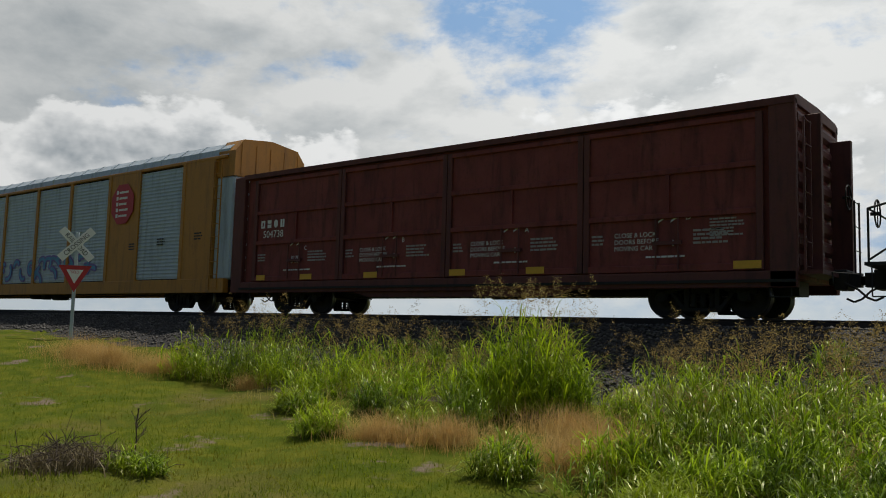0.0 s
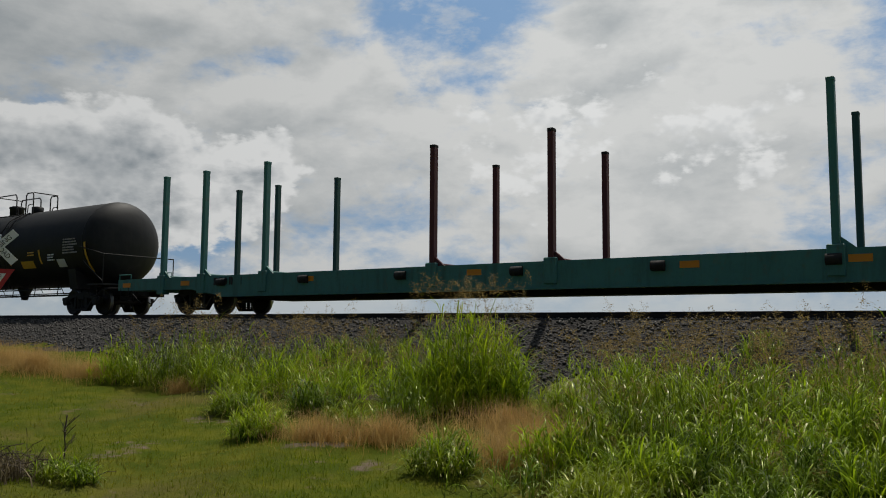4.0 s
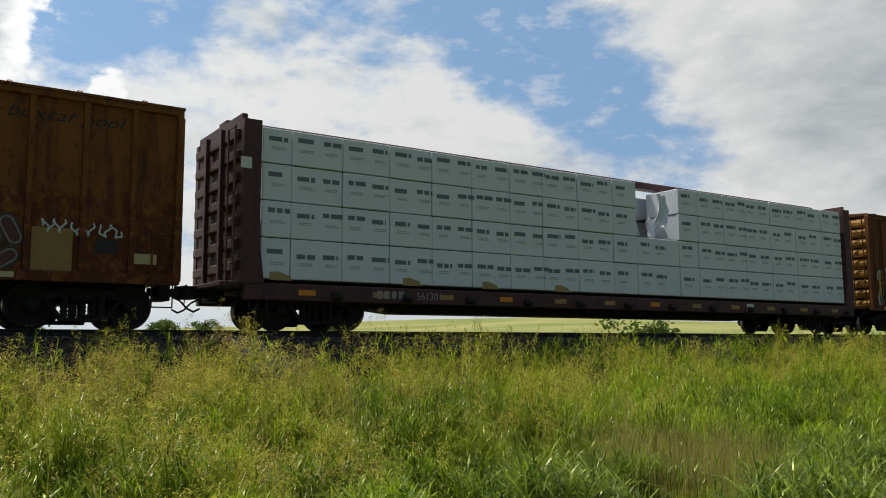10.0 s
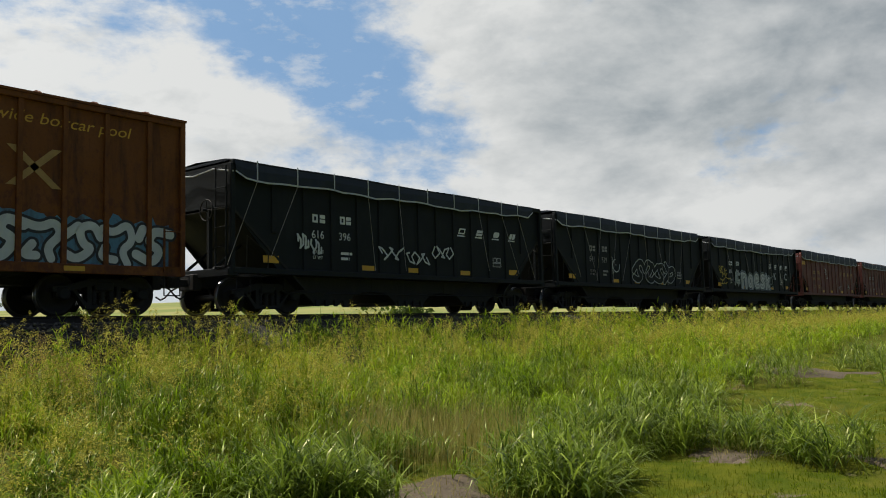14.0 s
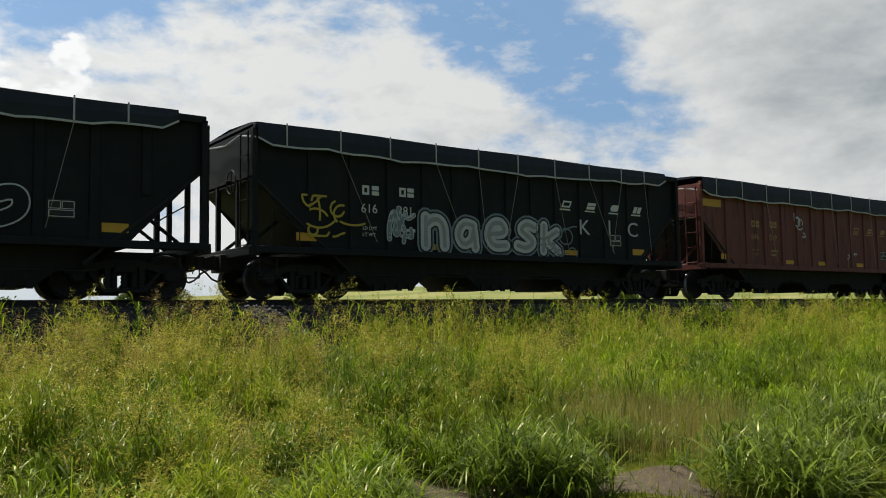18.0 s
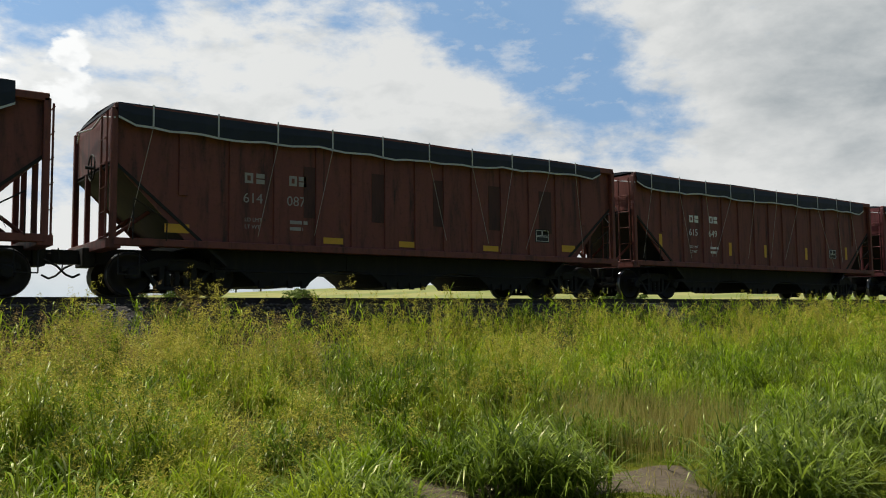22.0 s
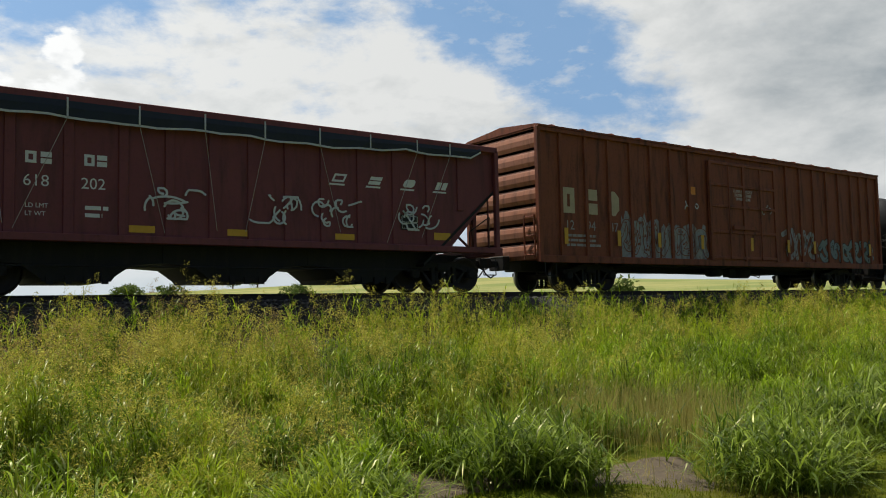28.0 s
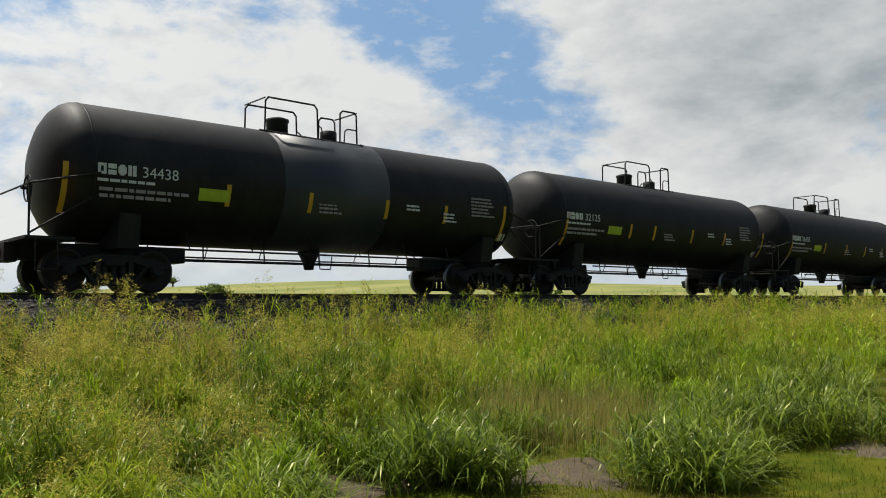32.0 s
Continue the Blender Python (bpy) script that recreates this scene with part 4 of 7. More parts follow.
def hopper_marks(c, o, half, num, ink="white_ink", patch="yellow_ink", tall=False, logo=True):
    s = half / 6.9
    x, x2 = -half + 2.66 * s, -half + 3.68 * s
    glyph_blocks(c, x, 2.42, .22, 2, ink, .26, .86, y=HOP, name="reporting_mark")
    glyph_blocks(c, x2, 2.44, .22, 2, ink, .23, .84, y=HOP, name="reporting_mark")
    text(c, num[:3], x - .04, 2.0, .22, ink, HOP - .004)
    text(c, num[3:], x2 - .06, 2.0, .22, ink, HOP - .004)
    text(c, "LD LMT", x, 1.60, .085, ink, HOP - .004)
    text(c, "LT WT", x, 1.45, .085, ink, HOP - .004)
    bars(c, x2 + .02, 1.60, .42, 2, .075, ink, y=HOP)
    if logo:
        glyph_blocks(c, -half + 8.98 * s, 2.53, .19, 4, ink, .965 * s, 1.7, .5, True, y=HOP)
    zs = (1.42, 1.85) if tall else (1.20, 1.34)
    wide = .14 if tall else .5
    for i, fx in enumerate((-.82, -.31, -.02, .35, .75)):
        sheet(c, fx * half - wide / 2, fx * half + wide / 2, zs[0] + (.08 if i in (0, 4) else 0), zs[1] + (.12 if i in (0, 4) else 0), patch, y=HOP)
    half = -half + 11.1 * s + 1.7
    sheet(c, half - 1.95, half - 1.45, 1.50, 1.86, "black_ink", "data_plate", y=HOP)
    bm = B()
    for a, b, d, e in ((half - 1.92, half - 1.72, 1.68, 1.82), (half - 1.69, half - 1.48, 1.68, 1.82), (half - 1.92, half - 1.48, 1.53, 1.65)):
        for p in ((a, b, d, d + .012), (a, b, e, e + .012), (a, a + .012, d, e), (b, b + .012, d, e)):
            box(bm, p[0], p[1], HOP - .009, HOP - .005, p[2], p[3])
    part("plate_border", bm, "white_ink", c)


# ---- tank cars ----
def tank_car(x0, x1, label, number="", ink="yellow_ink", seed=0, band=None, r=1.50, zc=2.56, rungs=True):
    c = car("tank_car", label, x0, x1, "tank car")
    o, half = (x0 + x1) / 2, (x1 - x0) / 2
    prof = [(-half, .02)] + [(-half + .75 * (1 - math.cos(a)), r * math.sin(a)) for a in (.25, .5, .75, 1.0, 1.25, 1.45)]
    prof += [(-half + .78, r)]
    prof = prof + [(-a, b) for a, b in prof[::-1]]
    part("shell", lathe(B(), prof, "x", 56, (0, 0, zc)), "tank_black", c)
    for s in (-1, 1):
        part("weld_seam", lathe(B(), [(s * (half - .80) - .025, r + .001), (s * (half - .80) - .02, r + .008), (s * (half - .80) + .02, r + .008), (s * (half - .80) + .025, r + .001)], "x", 56, (0, 0, zc)), "tank_black", c)
    if band:
        part("repaint_band", lathe(B(), [(band[0] - o, r), (band[0] - o, r + .005), (band[1] - o, r + .005), (band[1] - o, r)], "x", 56, (0, 0, zc)), "tank_patch", c, "grey repainted band round the shell")
    # manway, valve housing and the railed platform
    dome = part("manway", lathe(B(), [(zc + r - .1, .27), (zc + r + .26, .27), (zc + r + .30, .30), (zc + r + .36, .29), (zc + r + .40, .18)], "z", 22, (-.93, 0, 0)), "tank_black", c)
    part("valve_housing", lathe(B(), [(zc + r - .1, .22), (zc + r + .24, .22), (zc + r + .27, .16)], "z", 18, (.6, 0, 0)), "tank_black", c)
    part("platform", box(B(), -1.6, 1.3, -.62, -.32, zc + r - .16, zc + r - .11), "under_black", c)
    part("platform", box(B(), -1.6, 1.3, .32, .62, zc + r - .16, zc + r - .11), "under_black", c)
    zb, zt = zc + r - .10, zc + r + .76
    for y in (-.5, .5):
        bm = B()
        tube(bm, [(-1.56, y, zb), (-1.54, y, zt - .10), (-1.46, y, zt), (-.16, y, zt), (-.07, y, zt - .10), (-.05, y, zb)], .024)
        tube(bm, [(.62, y, zb), (.63, y, zt - .10), (.71, y, zt - .02), (1.07, y, zt - .02), (1.14, y, zt - .10), (1.16, y, zb)], .024)
        tube(bm, [(-1.7, y, zb + .02), (1.25, y, zb - .02)], .03)
        tube(bm, [(-.05, y, zb + .36), (.06, y, zb + .30), (.10, y, zb)], .018)
        tube(bm, [(.75, y, zb), (.78, y, zb + .32), (.86, y, zb + .38), (1.15, y, zb + .38)], .018)
        part("hand_rail", bm, "under_black", c)
    for x in (-1.55, 1.15):
        part("end_rail", rod(B(), (x, -.5, zt - .02), (x, .5, zt - .02), .02, 6), "under_black", c)
    bm = B()
    for x in (-1.2, -.6, 0, .6, 1.2):
        tube(bm, [(x, -.62, zb), (x, -.80, zb - .22)], .02)
    part("platform_brace", bm, "under_black", c)
    for x in (.75, 1.15) if rungs else ():
        part("ladder_rail", tube(B(), [(x, -.62, zb + .02), (x, -1.18, zc + 1.04), (x, -1.48, zc + .55), (x, -1.57, zc), (x, -1.44, zc - .7), (x, -1.2, 1.0)], .02), "under_black", c)
    for i in range(7 if rungs else 0):
        z = 1.15 + i * .36
        yy = -math.sqrt(max(.05, (r + .07) ** 2 - (z - zc) ** 2))
        part("ladder_rung", rod(B(), (.75, yy, z), (1.15, yy, z), .014, 6), "under_black", c)
    # frame, saddles, bolsters
    for s in (-1, 1):
        part("stub_sill", box(B(), min(s * (half - 3.2), s * (half + .35)), max(s * (half - 3.2), s * (half + .35)), -.32, .32, .68, 1.02, .02), "under_black", c)
        part("saddle", prism(B(), [(-1.25, .90), (1.25, .90), (1.38, 1.6), (1.0, 1.42), (.5, 1.18), (0, 1.08), (-.5, 1.18), (-1.0, 1.42), (-1.38, 1.6)], "x", s * (half - 1.55) - .22, s * (half - 1.55) + .22), "under_black", c)
        part("end_platform", box(B(), s * half - .45, s * half + .45, -1.45, 1.45, 1.0, 1.06), "under_black", c)
        bm = B()
        tube(bm, [(s * (half + .38), -1.42, 1.05), (s * (half + .38), -1.42, 2.05), (s * (half - .9), -1.52, 2.35)], .022)
        tube(bm, [(s * (half + .38), -1.42, 2.05), (s * (half + .38), 1.42, 2.05), (s * (half + .38), 1.42, 1.05)], .02)
        tube(bm, [(s * (half + .38), -1.4, 1.1), (s * (half - .75), -1.45, 1.85)], .02)
        part("end_handrail", bm, "under_black", c)
        truck(c, s * (half - 1.35))
        stirrup(c, s * (half + .1), z=1.0)
    bm = B()
    for s in (-1, 1):
        tube(bm, [(-half + 2.4, s * 1.2, .92), (half - 2.4, s * 1.2, .92)], .022)
        for i in range(6):
            x = (i - 2.5) * 1.5
            rod(bm, (x, s * 1.2, .92), (x, s * 1.0, 1.3), .014, 6)
    part("running_rail", bm, "under_black", c)
    part("bottom_outlet", lathe(B(), [(.62, .12), (.80, .16), (1.1, .30)], "z", 14, (0, 0, 0)), "under_black", c)
    bm = B()
    tube(bm, [(-.5, -1.2, .92), (-.45, -1.2, .58), (-.15, -1.2, .58), (-.1, -1.2, .92)], .014)
    part("step", bm, "under_black", c)
    couplers(c, half + .42)
    brake_wheel(c, -half - .30, 2.0, -1.0)
    gear(c, half, True)

    def on(x, z):
        """Local y of the shell's near face at height z."""
        return -math.sqrt(max(.01, r * r - (z - zc) ** 2)) - .004
    return c, o, half, on


def tank_sheet(c, on, x0, x1, z0, z1, mat, name="reflector"):
    """A sticker bent round the shell."""
    bm, n = B(), 5
    for i in range(n):
        a, b = z0 + (z1 - z0) * i / n, z0 + (z1 - z0) * (i + 1) / n
        bm.faces.new([bm.verts.new(p) for p in ((x0, on(x0, a) - .002, a), (x1, on(x1, a) - .002, a), (x1, on(x1, b) - .002, b), (x0, on(x0, b) - .002, b))])
    part(name, bm, mat, c)


def tank_bars(c, on, xs, half, z0=2.05, z1=2.55, mat="yellow_ink"):
    for i, x in enumerate(xs):
        edge = i in (0, len(xs) - 1)
        a, b = (z0 - .35, z1 + .15) if edge else (z0, z1)
        tank_sheet(c, on, x - .055, x + .055, a, b, mat)


def tank_print(c, on, half, left, right, ink, num, mark_n=4):
    z, y = 2.34, on(0, 2.56) - .003
    glyph_blocks(c, left, z, .22, mark_n, ink, .20, .76, y=y, name="reporting_mark")
    text(c, num, left + .20 * mark_n + .08, z, .23, ink, y=y)
    bars(c, left, 2.20, 1.6, 1, .06, ink, y=on(0, 2.3) - .003)
    bars(c, left + .05, 2.02, 1.9, 2, .07, "faded_ink", y=on(0, 2.12) - .003, seed=3)
    bars(c, right, 2.62, .9, 6, .05, "faded_ink", y=on(0, 2.56) - .003, seed=5)
    bars(c, right - 1.0, 2.12, .5, 3, .05, "white_ink", y=on(0, 2.2) - .003, seed=8)
    bars(c, right - 2.3, 2.25, .5, 2, .05, ink, y=on(0, 2.32) - .003, seed=9)
# ---- growth ----
leaf("grass_green", (0.034, 0.070, 0.003), (0.345, 0.50, 0.020), (0.31, 0.34, 0.016), .40, .40, .36, 1.5)
leaf("grass_bright", (0.070, 0.135, 0.004), (0.45, 0.62, 0.026), (0.40, 0.44, 0.020), .46, .36, .38, 1.3)
leaf("grass_dark", (0.024, 0.062, 0.004), (0.27, 0.42, 0.022), (0.22, 0.30, 0.016), .38, .40, .36, 1.5)
leaf("grass_silver", (0.030, 0.072, 0.006), (0.34, 0.44, 0.050), (0.25, 0.33, 0.032), .38, .45, .34, 1.4)
leaf("grass_lush", (0.075, 0.145, 0.004), (0.48, 0.64, 0.022), (0.43, 0.48, 0.018), .5, .26, .42, 1.3)
leaf("grass_tan", (0.30, 0.25, 0.06), (0.58, 0.50, 0.17), (0.44, 0.37, 0.10), 0.5)
leaf("grass_dry", (0.36, 0.22, 0.07), (0.66, 0.45, 0.17), (0.48, 0.31, 0.10), 0.5)
leaf("seed_head", (0.26, 0.21, 0.022), (0.78, 0.70, 0.15), (0.49, 0.46, 0.06), 0.5)
leaf("seed_brown", (0.16, 0.105, 0.036), (0.54, 0.39, 0.14), (0.34, 0.235, 0.08), 0.45)
leaf("lawn_blade", (0.055, 0.105, 0.004), (0.22, 0.27, 0.010), (0.25, 0.185, 0.030), 0.5, 0.15, 0.6)
leaf("tree_leaf", (0.055, 0.095, 0.020), (0.12, 0.17, 0.035))
plain("twig", (0.075, 0.055, 0.040), 0.9)
plain("bark", (0.10, 0.075, 0.055), 0.9)
plain("soil", (0.100, 0.074, 0.046), 0.95, var=0.75, scale=30.0)
RNG = np.random.default_rng(11)


def strips(C, half, b):
    """Quads along centre lines C (n, k, 3) with half widths (n, k), flattened along heading b (n)."""
    n, k = C.shape[:2]
    d = np.stack([np.cos(b)[:, None] * half, np.sin(b)[:, None] * half, 0 * half], -1)
    V = np.stack([C - d, C + d], 2)
    base = (np.arange(n) * k * 2)[:, None] + (np.arange(k - 1) * 2)[None]
    return V.reshape(-1, 3), np.stack([base, base + 1, base + 3, base + 2], -1).reshape(-1, 4)


def blades(x, y, h, wide=0.009, lean=0.35, segs=3, z=None):
    """Arched tapering blades that rise from the root."""
    n = len(x)
    z = hgt(x, y) - .02 if z is None else z
    a = RNG.uniform(0, 2 * np.pi, n)
    reach = h * RNG.uniform(.1, 1, n) ** 1.4 * lean * 1.6
    t = np.linspace(0, 1, segs + 1)
    out = reach[:, None] * t ** 2
    C = np.stack([x[:, None] + np.cos(a)[:, None] * out, y[:, None] + np.sin(a)[:, None] * out, z[:, None] + h[:, None] * (t - .30 * (reach / h)[:, None] * t ** 3)], -1)
    half = (wide * RNG.uniform(.7, 1.4, n))[:, None] * np.maximum(1 - t, .08) ** .7
    return strips(C, half, a + np.pi / 2 + RNG.uniform(-.7, .7, n))


def leafy(x, y, h, leaves=6, length=.5, wide=.008, z=None):
    """Leafy culms: a thin stem with long drooping leaves set along it."""
    n = len(x)
    z = hgt(x, y) - .02 if z is None else z
    a, k = RNG.uniform(0, 6.28, n), RNG.uniform(0, .30, n)
    t = np.linspace(0, 1, 3)
    S = np.stack([x[:, None] + (np.cos(a) * k * h)[:, None] * t ** 2, y[:, None] + (np.sin(a) * k * h)[:, None] * t ** 2, z[:, None] + h[:, None] * t * .92], -1)
    stems = strips(S, np.full((n, 3), .0035), RNG.uniform(0, 6.28, n))
    m = n * leaves
    i = np.repeat(np.arange(n), leaves)
    u = RNG.uniform(.02, .92, m)
    p = np.stack([x[i] + np.cos(a[i]) * k[i] * h[i] * u ** 2, y[i] + np.sin(a[i]) * k[i] * h[i] * u ** 2, z[i] + h[i] * u * .92], -1)
    az, th, fall = RNG.uniform(0, 6.28, m), np.radians(RNG.uniform(35, 80, m)), np.radians(RNG.uniform(40, 165, m))
    L = length * RNG.uniform(.55, 1.2, m) * (1 - .35 * u)
    segs = 3
    C = [p]
    for s in range(segs):
        q = th - fall * ((s + .3) / segs) ** 1.3
        p = p + (L / segs)[:, None] * np.stack([np.cos(q) * np.cos(az), np.cos(q) * np.sin(az), np.sin(q)], -1)
        C.append(p)
    C = np.stack(C, 1)
    C[..., 2] = np.maximum(C[..., 2], hgt(C[..., 0], C[..., 1]) + .01)
    half = (wide * RNG.uniform(.6, 1.4, m))[:, None] * np.array([.6, 1.0, .72, .06])
    return [stems, strips(C, half, az + np.pi / 2 + RNG.uniform(-.5, .5, m))]


def panicles(x, y, h, size=0.2, grains=26, z=None, grain=.011):
    """Open feathery seed heads, bowed to one side, on thin stalks; stalks, branchlets and grains are slim triangles."""
    n = len(x)
    z = hgt(x, y) - .02 if z is None else z
    a, k = RNG.uniform(0, 6.28, n), RNG.uniform(0, .22, n)
    sz = size * RNG.uniform(.65, 1.3, n)
    bow = sz * RNG.uniform(.1, .75, n)
    root = np.stack([x, y, z], -1)
    neck = np.stack([x + np.cos(a) * k * h, y + np.sin(a) * k * h, z + h - sz], -1)
    tip = neck + np.stack([np.cos(a) * bow, np.sin(a) * bow, sz * 1.15 - bow * .55], -1)
    w = np.array([.0022, 0, 0])
    S = np.concatenate([np.stack([root - w, root + w, neck], 1), np.stack([neck - w * .7, neck + w * .7, tip], 1)])
    # branchlets leave the axis in tiers and carry the grains
    m = 7
    u = np.linspace(.05, .85, m)[None] + RNG.uniform(-.06, .06, (n, m))
    at = neck[:, None] + (tip - neck)[:, None] * u[..., None]
    ang = a[:, None] + RNG.uniform(-2.4, 2.4, (n, m))
    l = (sz[:, None] * .62 * (1.05 - u) * RNG.uniform(.6, 1.25, (n, m)))
    end = at + np.stack([np.cos(ang) * l, np.sin(ang) * l, l * RNG.uniform(-.35, .65, (n, m))], -1)
    S = np.concatenate([S, np.stack([at - w * .5, at + w * .5, end], 2).reshape(-1, 3, 3)])
    g = max(2, grains // m)
    v = RNG.uniform(.15, 1.05, (n, m, g))
    c = at[:, :, None] + (end - at)[:, :, None] * v[..., None] + RNG.normal(0, .018, (n, m, g, 3)) * (size / .32)
    c[..., 2] -= .03 * v ** 2
    d = (end - at)[:, :, None] / (l[..., None, None] + 1e-6) + RNG.uniform(-.7, .7, (n, m, g, 3))
    d /= np.linalg.norm(d, axis=-1, keepdims=True) + 1e-6
    e = np.cross(d, RNG.normal(size=(n, m, g, 3)))
    e /= np.linalg.norm(e, axis=-1, keepdims=True) + 1e-6
    q = grain * RNG.uniform(.6, 1.5, (n, m, g, 1))
    G = np.stack([c - d * q + e * q * .34, c - d * q - e * q * .34, c + d * q], 3)
    V = np.concatenate([S.reshape(-1, 3), G.reshape(-1, 3)])
    return V, np.arange(len(V)).reshape(-1, 3)


def pile(chunks):
    V, F, o = [], [], 0
    for v, f in chunks:
        V.append(v), F.append(f + o)
        o += len(v)
    return np.concatenate(V), np.concatenate(F)


def stuff(name, chunks, mat, label, category="grass"):
    return tagged(new(name, big_mesh(name, *pile(chunks), mat)), label, category, kind="stuff")


# bare patches of soil: x, y, radius
BARE = [(4.4, 6.15, .55), (6.25, 5.3, .55), (9.7, 3.75, .42), (10.2, 2.2, .35), (23.6, 6.8, 1.3), (-5.6, 12.9, .8), (-12.4, 11.3, .7), (-9.2, 5.0, .4), (-9.4, 11.7, .6)]


DRY = [(-17.6, 10.1, 1.1), (-16.2, 10.5, .9), (-19.6, 10.6, 1.2), (-6.6, 8.4, .7), (-7.4, 8.0, .6), (-4.6, 8.1, .75), (-5.6, 9.8, .8), (-13.3, 10.6, .4), (-4.9, 9.0, .6)]   # matted dry grass


def open_ground(x, y, slack=1.0):
    k = np.ones(len(x), bool)
    for a, b, r in BARE + DRY:
        k &= np.hypot(x - a, (y - b)) > slack * r * RNG.uniform(.55, 1.05, len(x))
    return k


def soil_patches():
    for a, b, r in BARE:
        rng = np.random.default_rng(int(abs(a * 10)))
        n, rings = 26, 4
        t = np.arange(n) * 2 * np.pi / n
        rad = r * (1 + .22 * np.sin(t * 3 + a) + .12 * np.sin(t * 5 + b) + rng.uniform(-.08, .08, n)) * 1.15
        V, F = [[a, b, 0]], []
        for k in range(1, rings + 1):
            V += [[a + np.cos(q) * p * k / rings * 1.3, b + np.sin(q) * p * k / rings, 0] for q, p in zip(t, rad)]
        V = np.array(V)
        V[:, 2] = hgt(V[:, 0], V[:, 1]) + .016 + rng.uniform(0, .008, len(V))
        V[-n:, 2] -= .04
        F = [[0, 1 + i, 1 + (i + 1) % n, 1 + (i + 1) % n] for i in range(n)]
        me = bpy.data.meshes.new("soil_patch")
        faces = [(0, 1 + i, 1 + (i + 1) % n) for i in range(n)]
        for k in range(rings - 1):
            o = 1 + k * n
            faces += [(o + i, o + n + i, o + n + (i + 1) % n, o + (i + 1) % n) for i in range(n)]
        me.from_pydata(V.tolist(), [], faces)
        me.materials.append(MATS["soil"])
        tagged(new("soil_patch", me), "bare dry brown soil among the grass", "soil", kind="structure")


def region(x, y, s, seed):
    return .5 + .5 * np.sin(x * s + seed + 1.7 * np.sin(y * s * .8 + seed)) * np.sin(y * s * 1.1 + 2 * seed + 1.3 * np.sin(x * s * .6))


def meadow():
    # clump centres on a jittered grid, looser on the stony left part
    g = np.array([(x, y) for x in np.arange(-13, 36, .98) for y in np.arange(3.4, 15.2, .92)])
    g = g + RNG.uniform(-.46, .46, g.shape)
    x, y = g[:, 0], g[:, 1]
    keep = (y > edge_y(x) + RNG.uniform(-.15, .3, len(x))) & open_ground(x, y, 1.1)
    reeds = np.hypot((x - 7.9) / 1.5, (y - 6.7) / 1.0) < 1
    thin = np.where(x < -3.2, np.where(y > 11.5, .26, .36), np.where(y > 13.4, np.where(x > 3, .8, .4), .97)) * np.where(x > 22, .5, 1.0)
    keep &= (RNG.uniform(0, 1, len(x)) < thin) & ~(reeds & (RNG.uniform(0, 1, len(x)) < .7))
    x, y = x[keep], y[keep]
    tone = region(x, y, .75, 1.0) + RNG.uniform(-.28, .28, len(x)) + .004 * (8 - x) + .30 * step(7, 14, x)
    high = (.42 + .36 * step(0, 6, y - edge_y(x)) + .38 * region(x, y, 1.6, 4.0)) * RNG.uniform(.55, 1.45, len(x)) * np.where(y > 13, .9, 1.0)
    near = np.clip(11 / np.hypot(x, y), .42, 1.6)
    home = (x, y, high)
    kinds = {"grass_dark": tone < .30, "grass_green": (tone >= .30) & (tone < .72), "grass_bright": tone >= .72}
    for mat, k in kinds.items():
        px, py, ph = [], [], []
        for cx, cy, h, q in zip(x[k], y[k], high[k], near[k]):
            m = int(47 * q * RNG.uniform(.5, 1.5))
            r, t = .36 * np.sqrt(RNG.uniform(0, 1, m)), RNG.uniform(0, 6.28, m)
            px.append(cx + r * np.cos(t)), py.append(cy + r * np.sin(t)), ph.append(h * RNG.uniform(.40, 1.15, m) * (1 - 1.2 * r))
        px, py, ph = np.concatenate(px), np.concatenate(py), np.concatenate(ph)
        words = {"grass_dark": "deep green leafy tall grass in the meadow", "grass_green": "green leafy knee-high meadow grass", "grass_bright": "bright yellow-green leafy meadow grass"}[mat]
        stuff("meadow_grass", leafy(px, py, ph, 11, .42, .0066), mat, words)
    # the rough growth runs on along the line
    g = np.array([(x, y) for x in np.arange(22, 96, 1.0) for y in np.arange(6.4, 15.2, .9)])
    g = g + RNG.uniform(-.5, .5, g.shape)
    x, y = g[:, 0], g[:, 1]
    keep = (y > edge_y(x) + RNG.uniform(0, 1.0, len(x))) & open_ground(x, y, 1.1)
    x, y = np.repeat(x[keep], 7), np.repeat(y[keep], 7)
    x, y = x + RNG.normal(0, .35, len(x)), y + RNG.normal(0, .3, len(x))
    stuff("far_meadow_grass", leafy(x, y, RNG.uniform(.4, .95, len(x)), 7, .5, .016), "grass_bright", "yellow-green rough grass running on along the ballast")
    n = 3600
    x = RNG.uniform(22, 96, n)
    y = RNG.uniform(edge_y(x) + 1, 14.4, n)
    stuff("far_seed_heads", [panicles(x, y, RNG.uniform(.7, 1.15, n), .36, 22, grain=.026)], "seed_head", "golden seed heads over the rough grass by the ballast")
    # low growth fills the gaps between the clumps
    n = 8000
    x, y = RNG.uniform(-5, 30, n), RNG.uniform(4.4, 14.0, n)
    k = (y > edge_y(x) + RNG.uniform(-.1, .5, n)) & open_ground(x, y, 1.6) & (RNG.uniform(0, 1, n) < np.clip(9 / np.hypot(x, y), .35, 1))
    stuff("low_grass", leafy(x[k], y[k], RNG.uniform(.18, .48, k.sum()), 6, .34, .0070), "grass_dark", "low tangled green grass between the taller clumps")
    # leafy growth climbs the foot of the ballast
    n = 2300
    x, y = RNG.uniform(.5, 30, n), 12.0 + 2.7 * RNG.uniform(0, 1, n) ** 1.3
    k = region(x, y, 1.1, 5.0) + RNG.uniform(-.2, .35, n) > .34
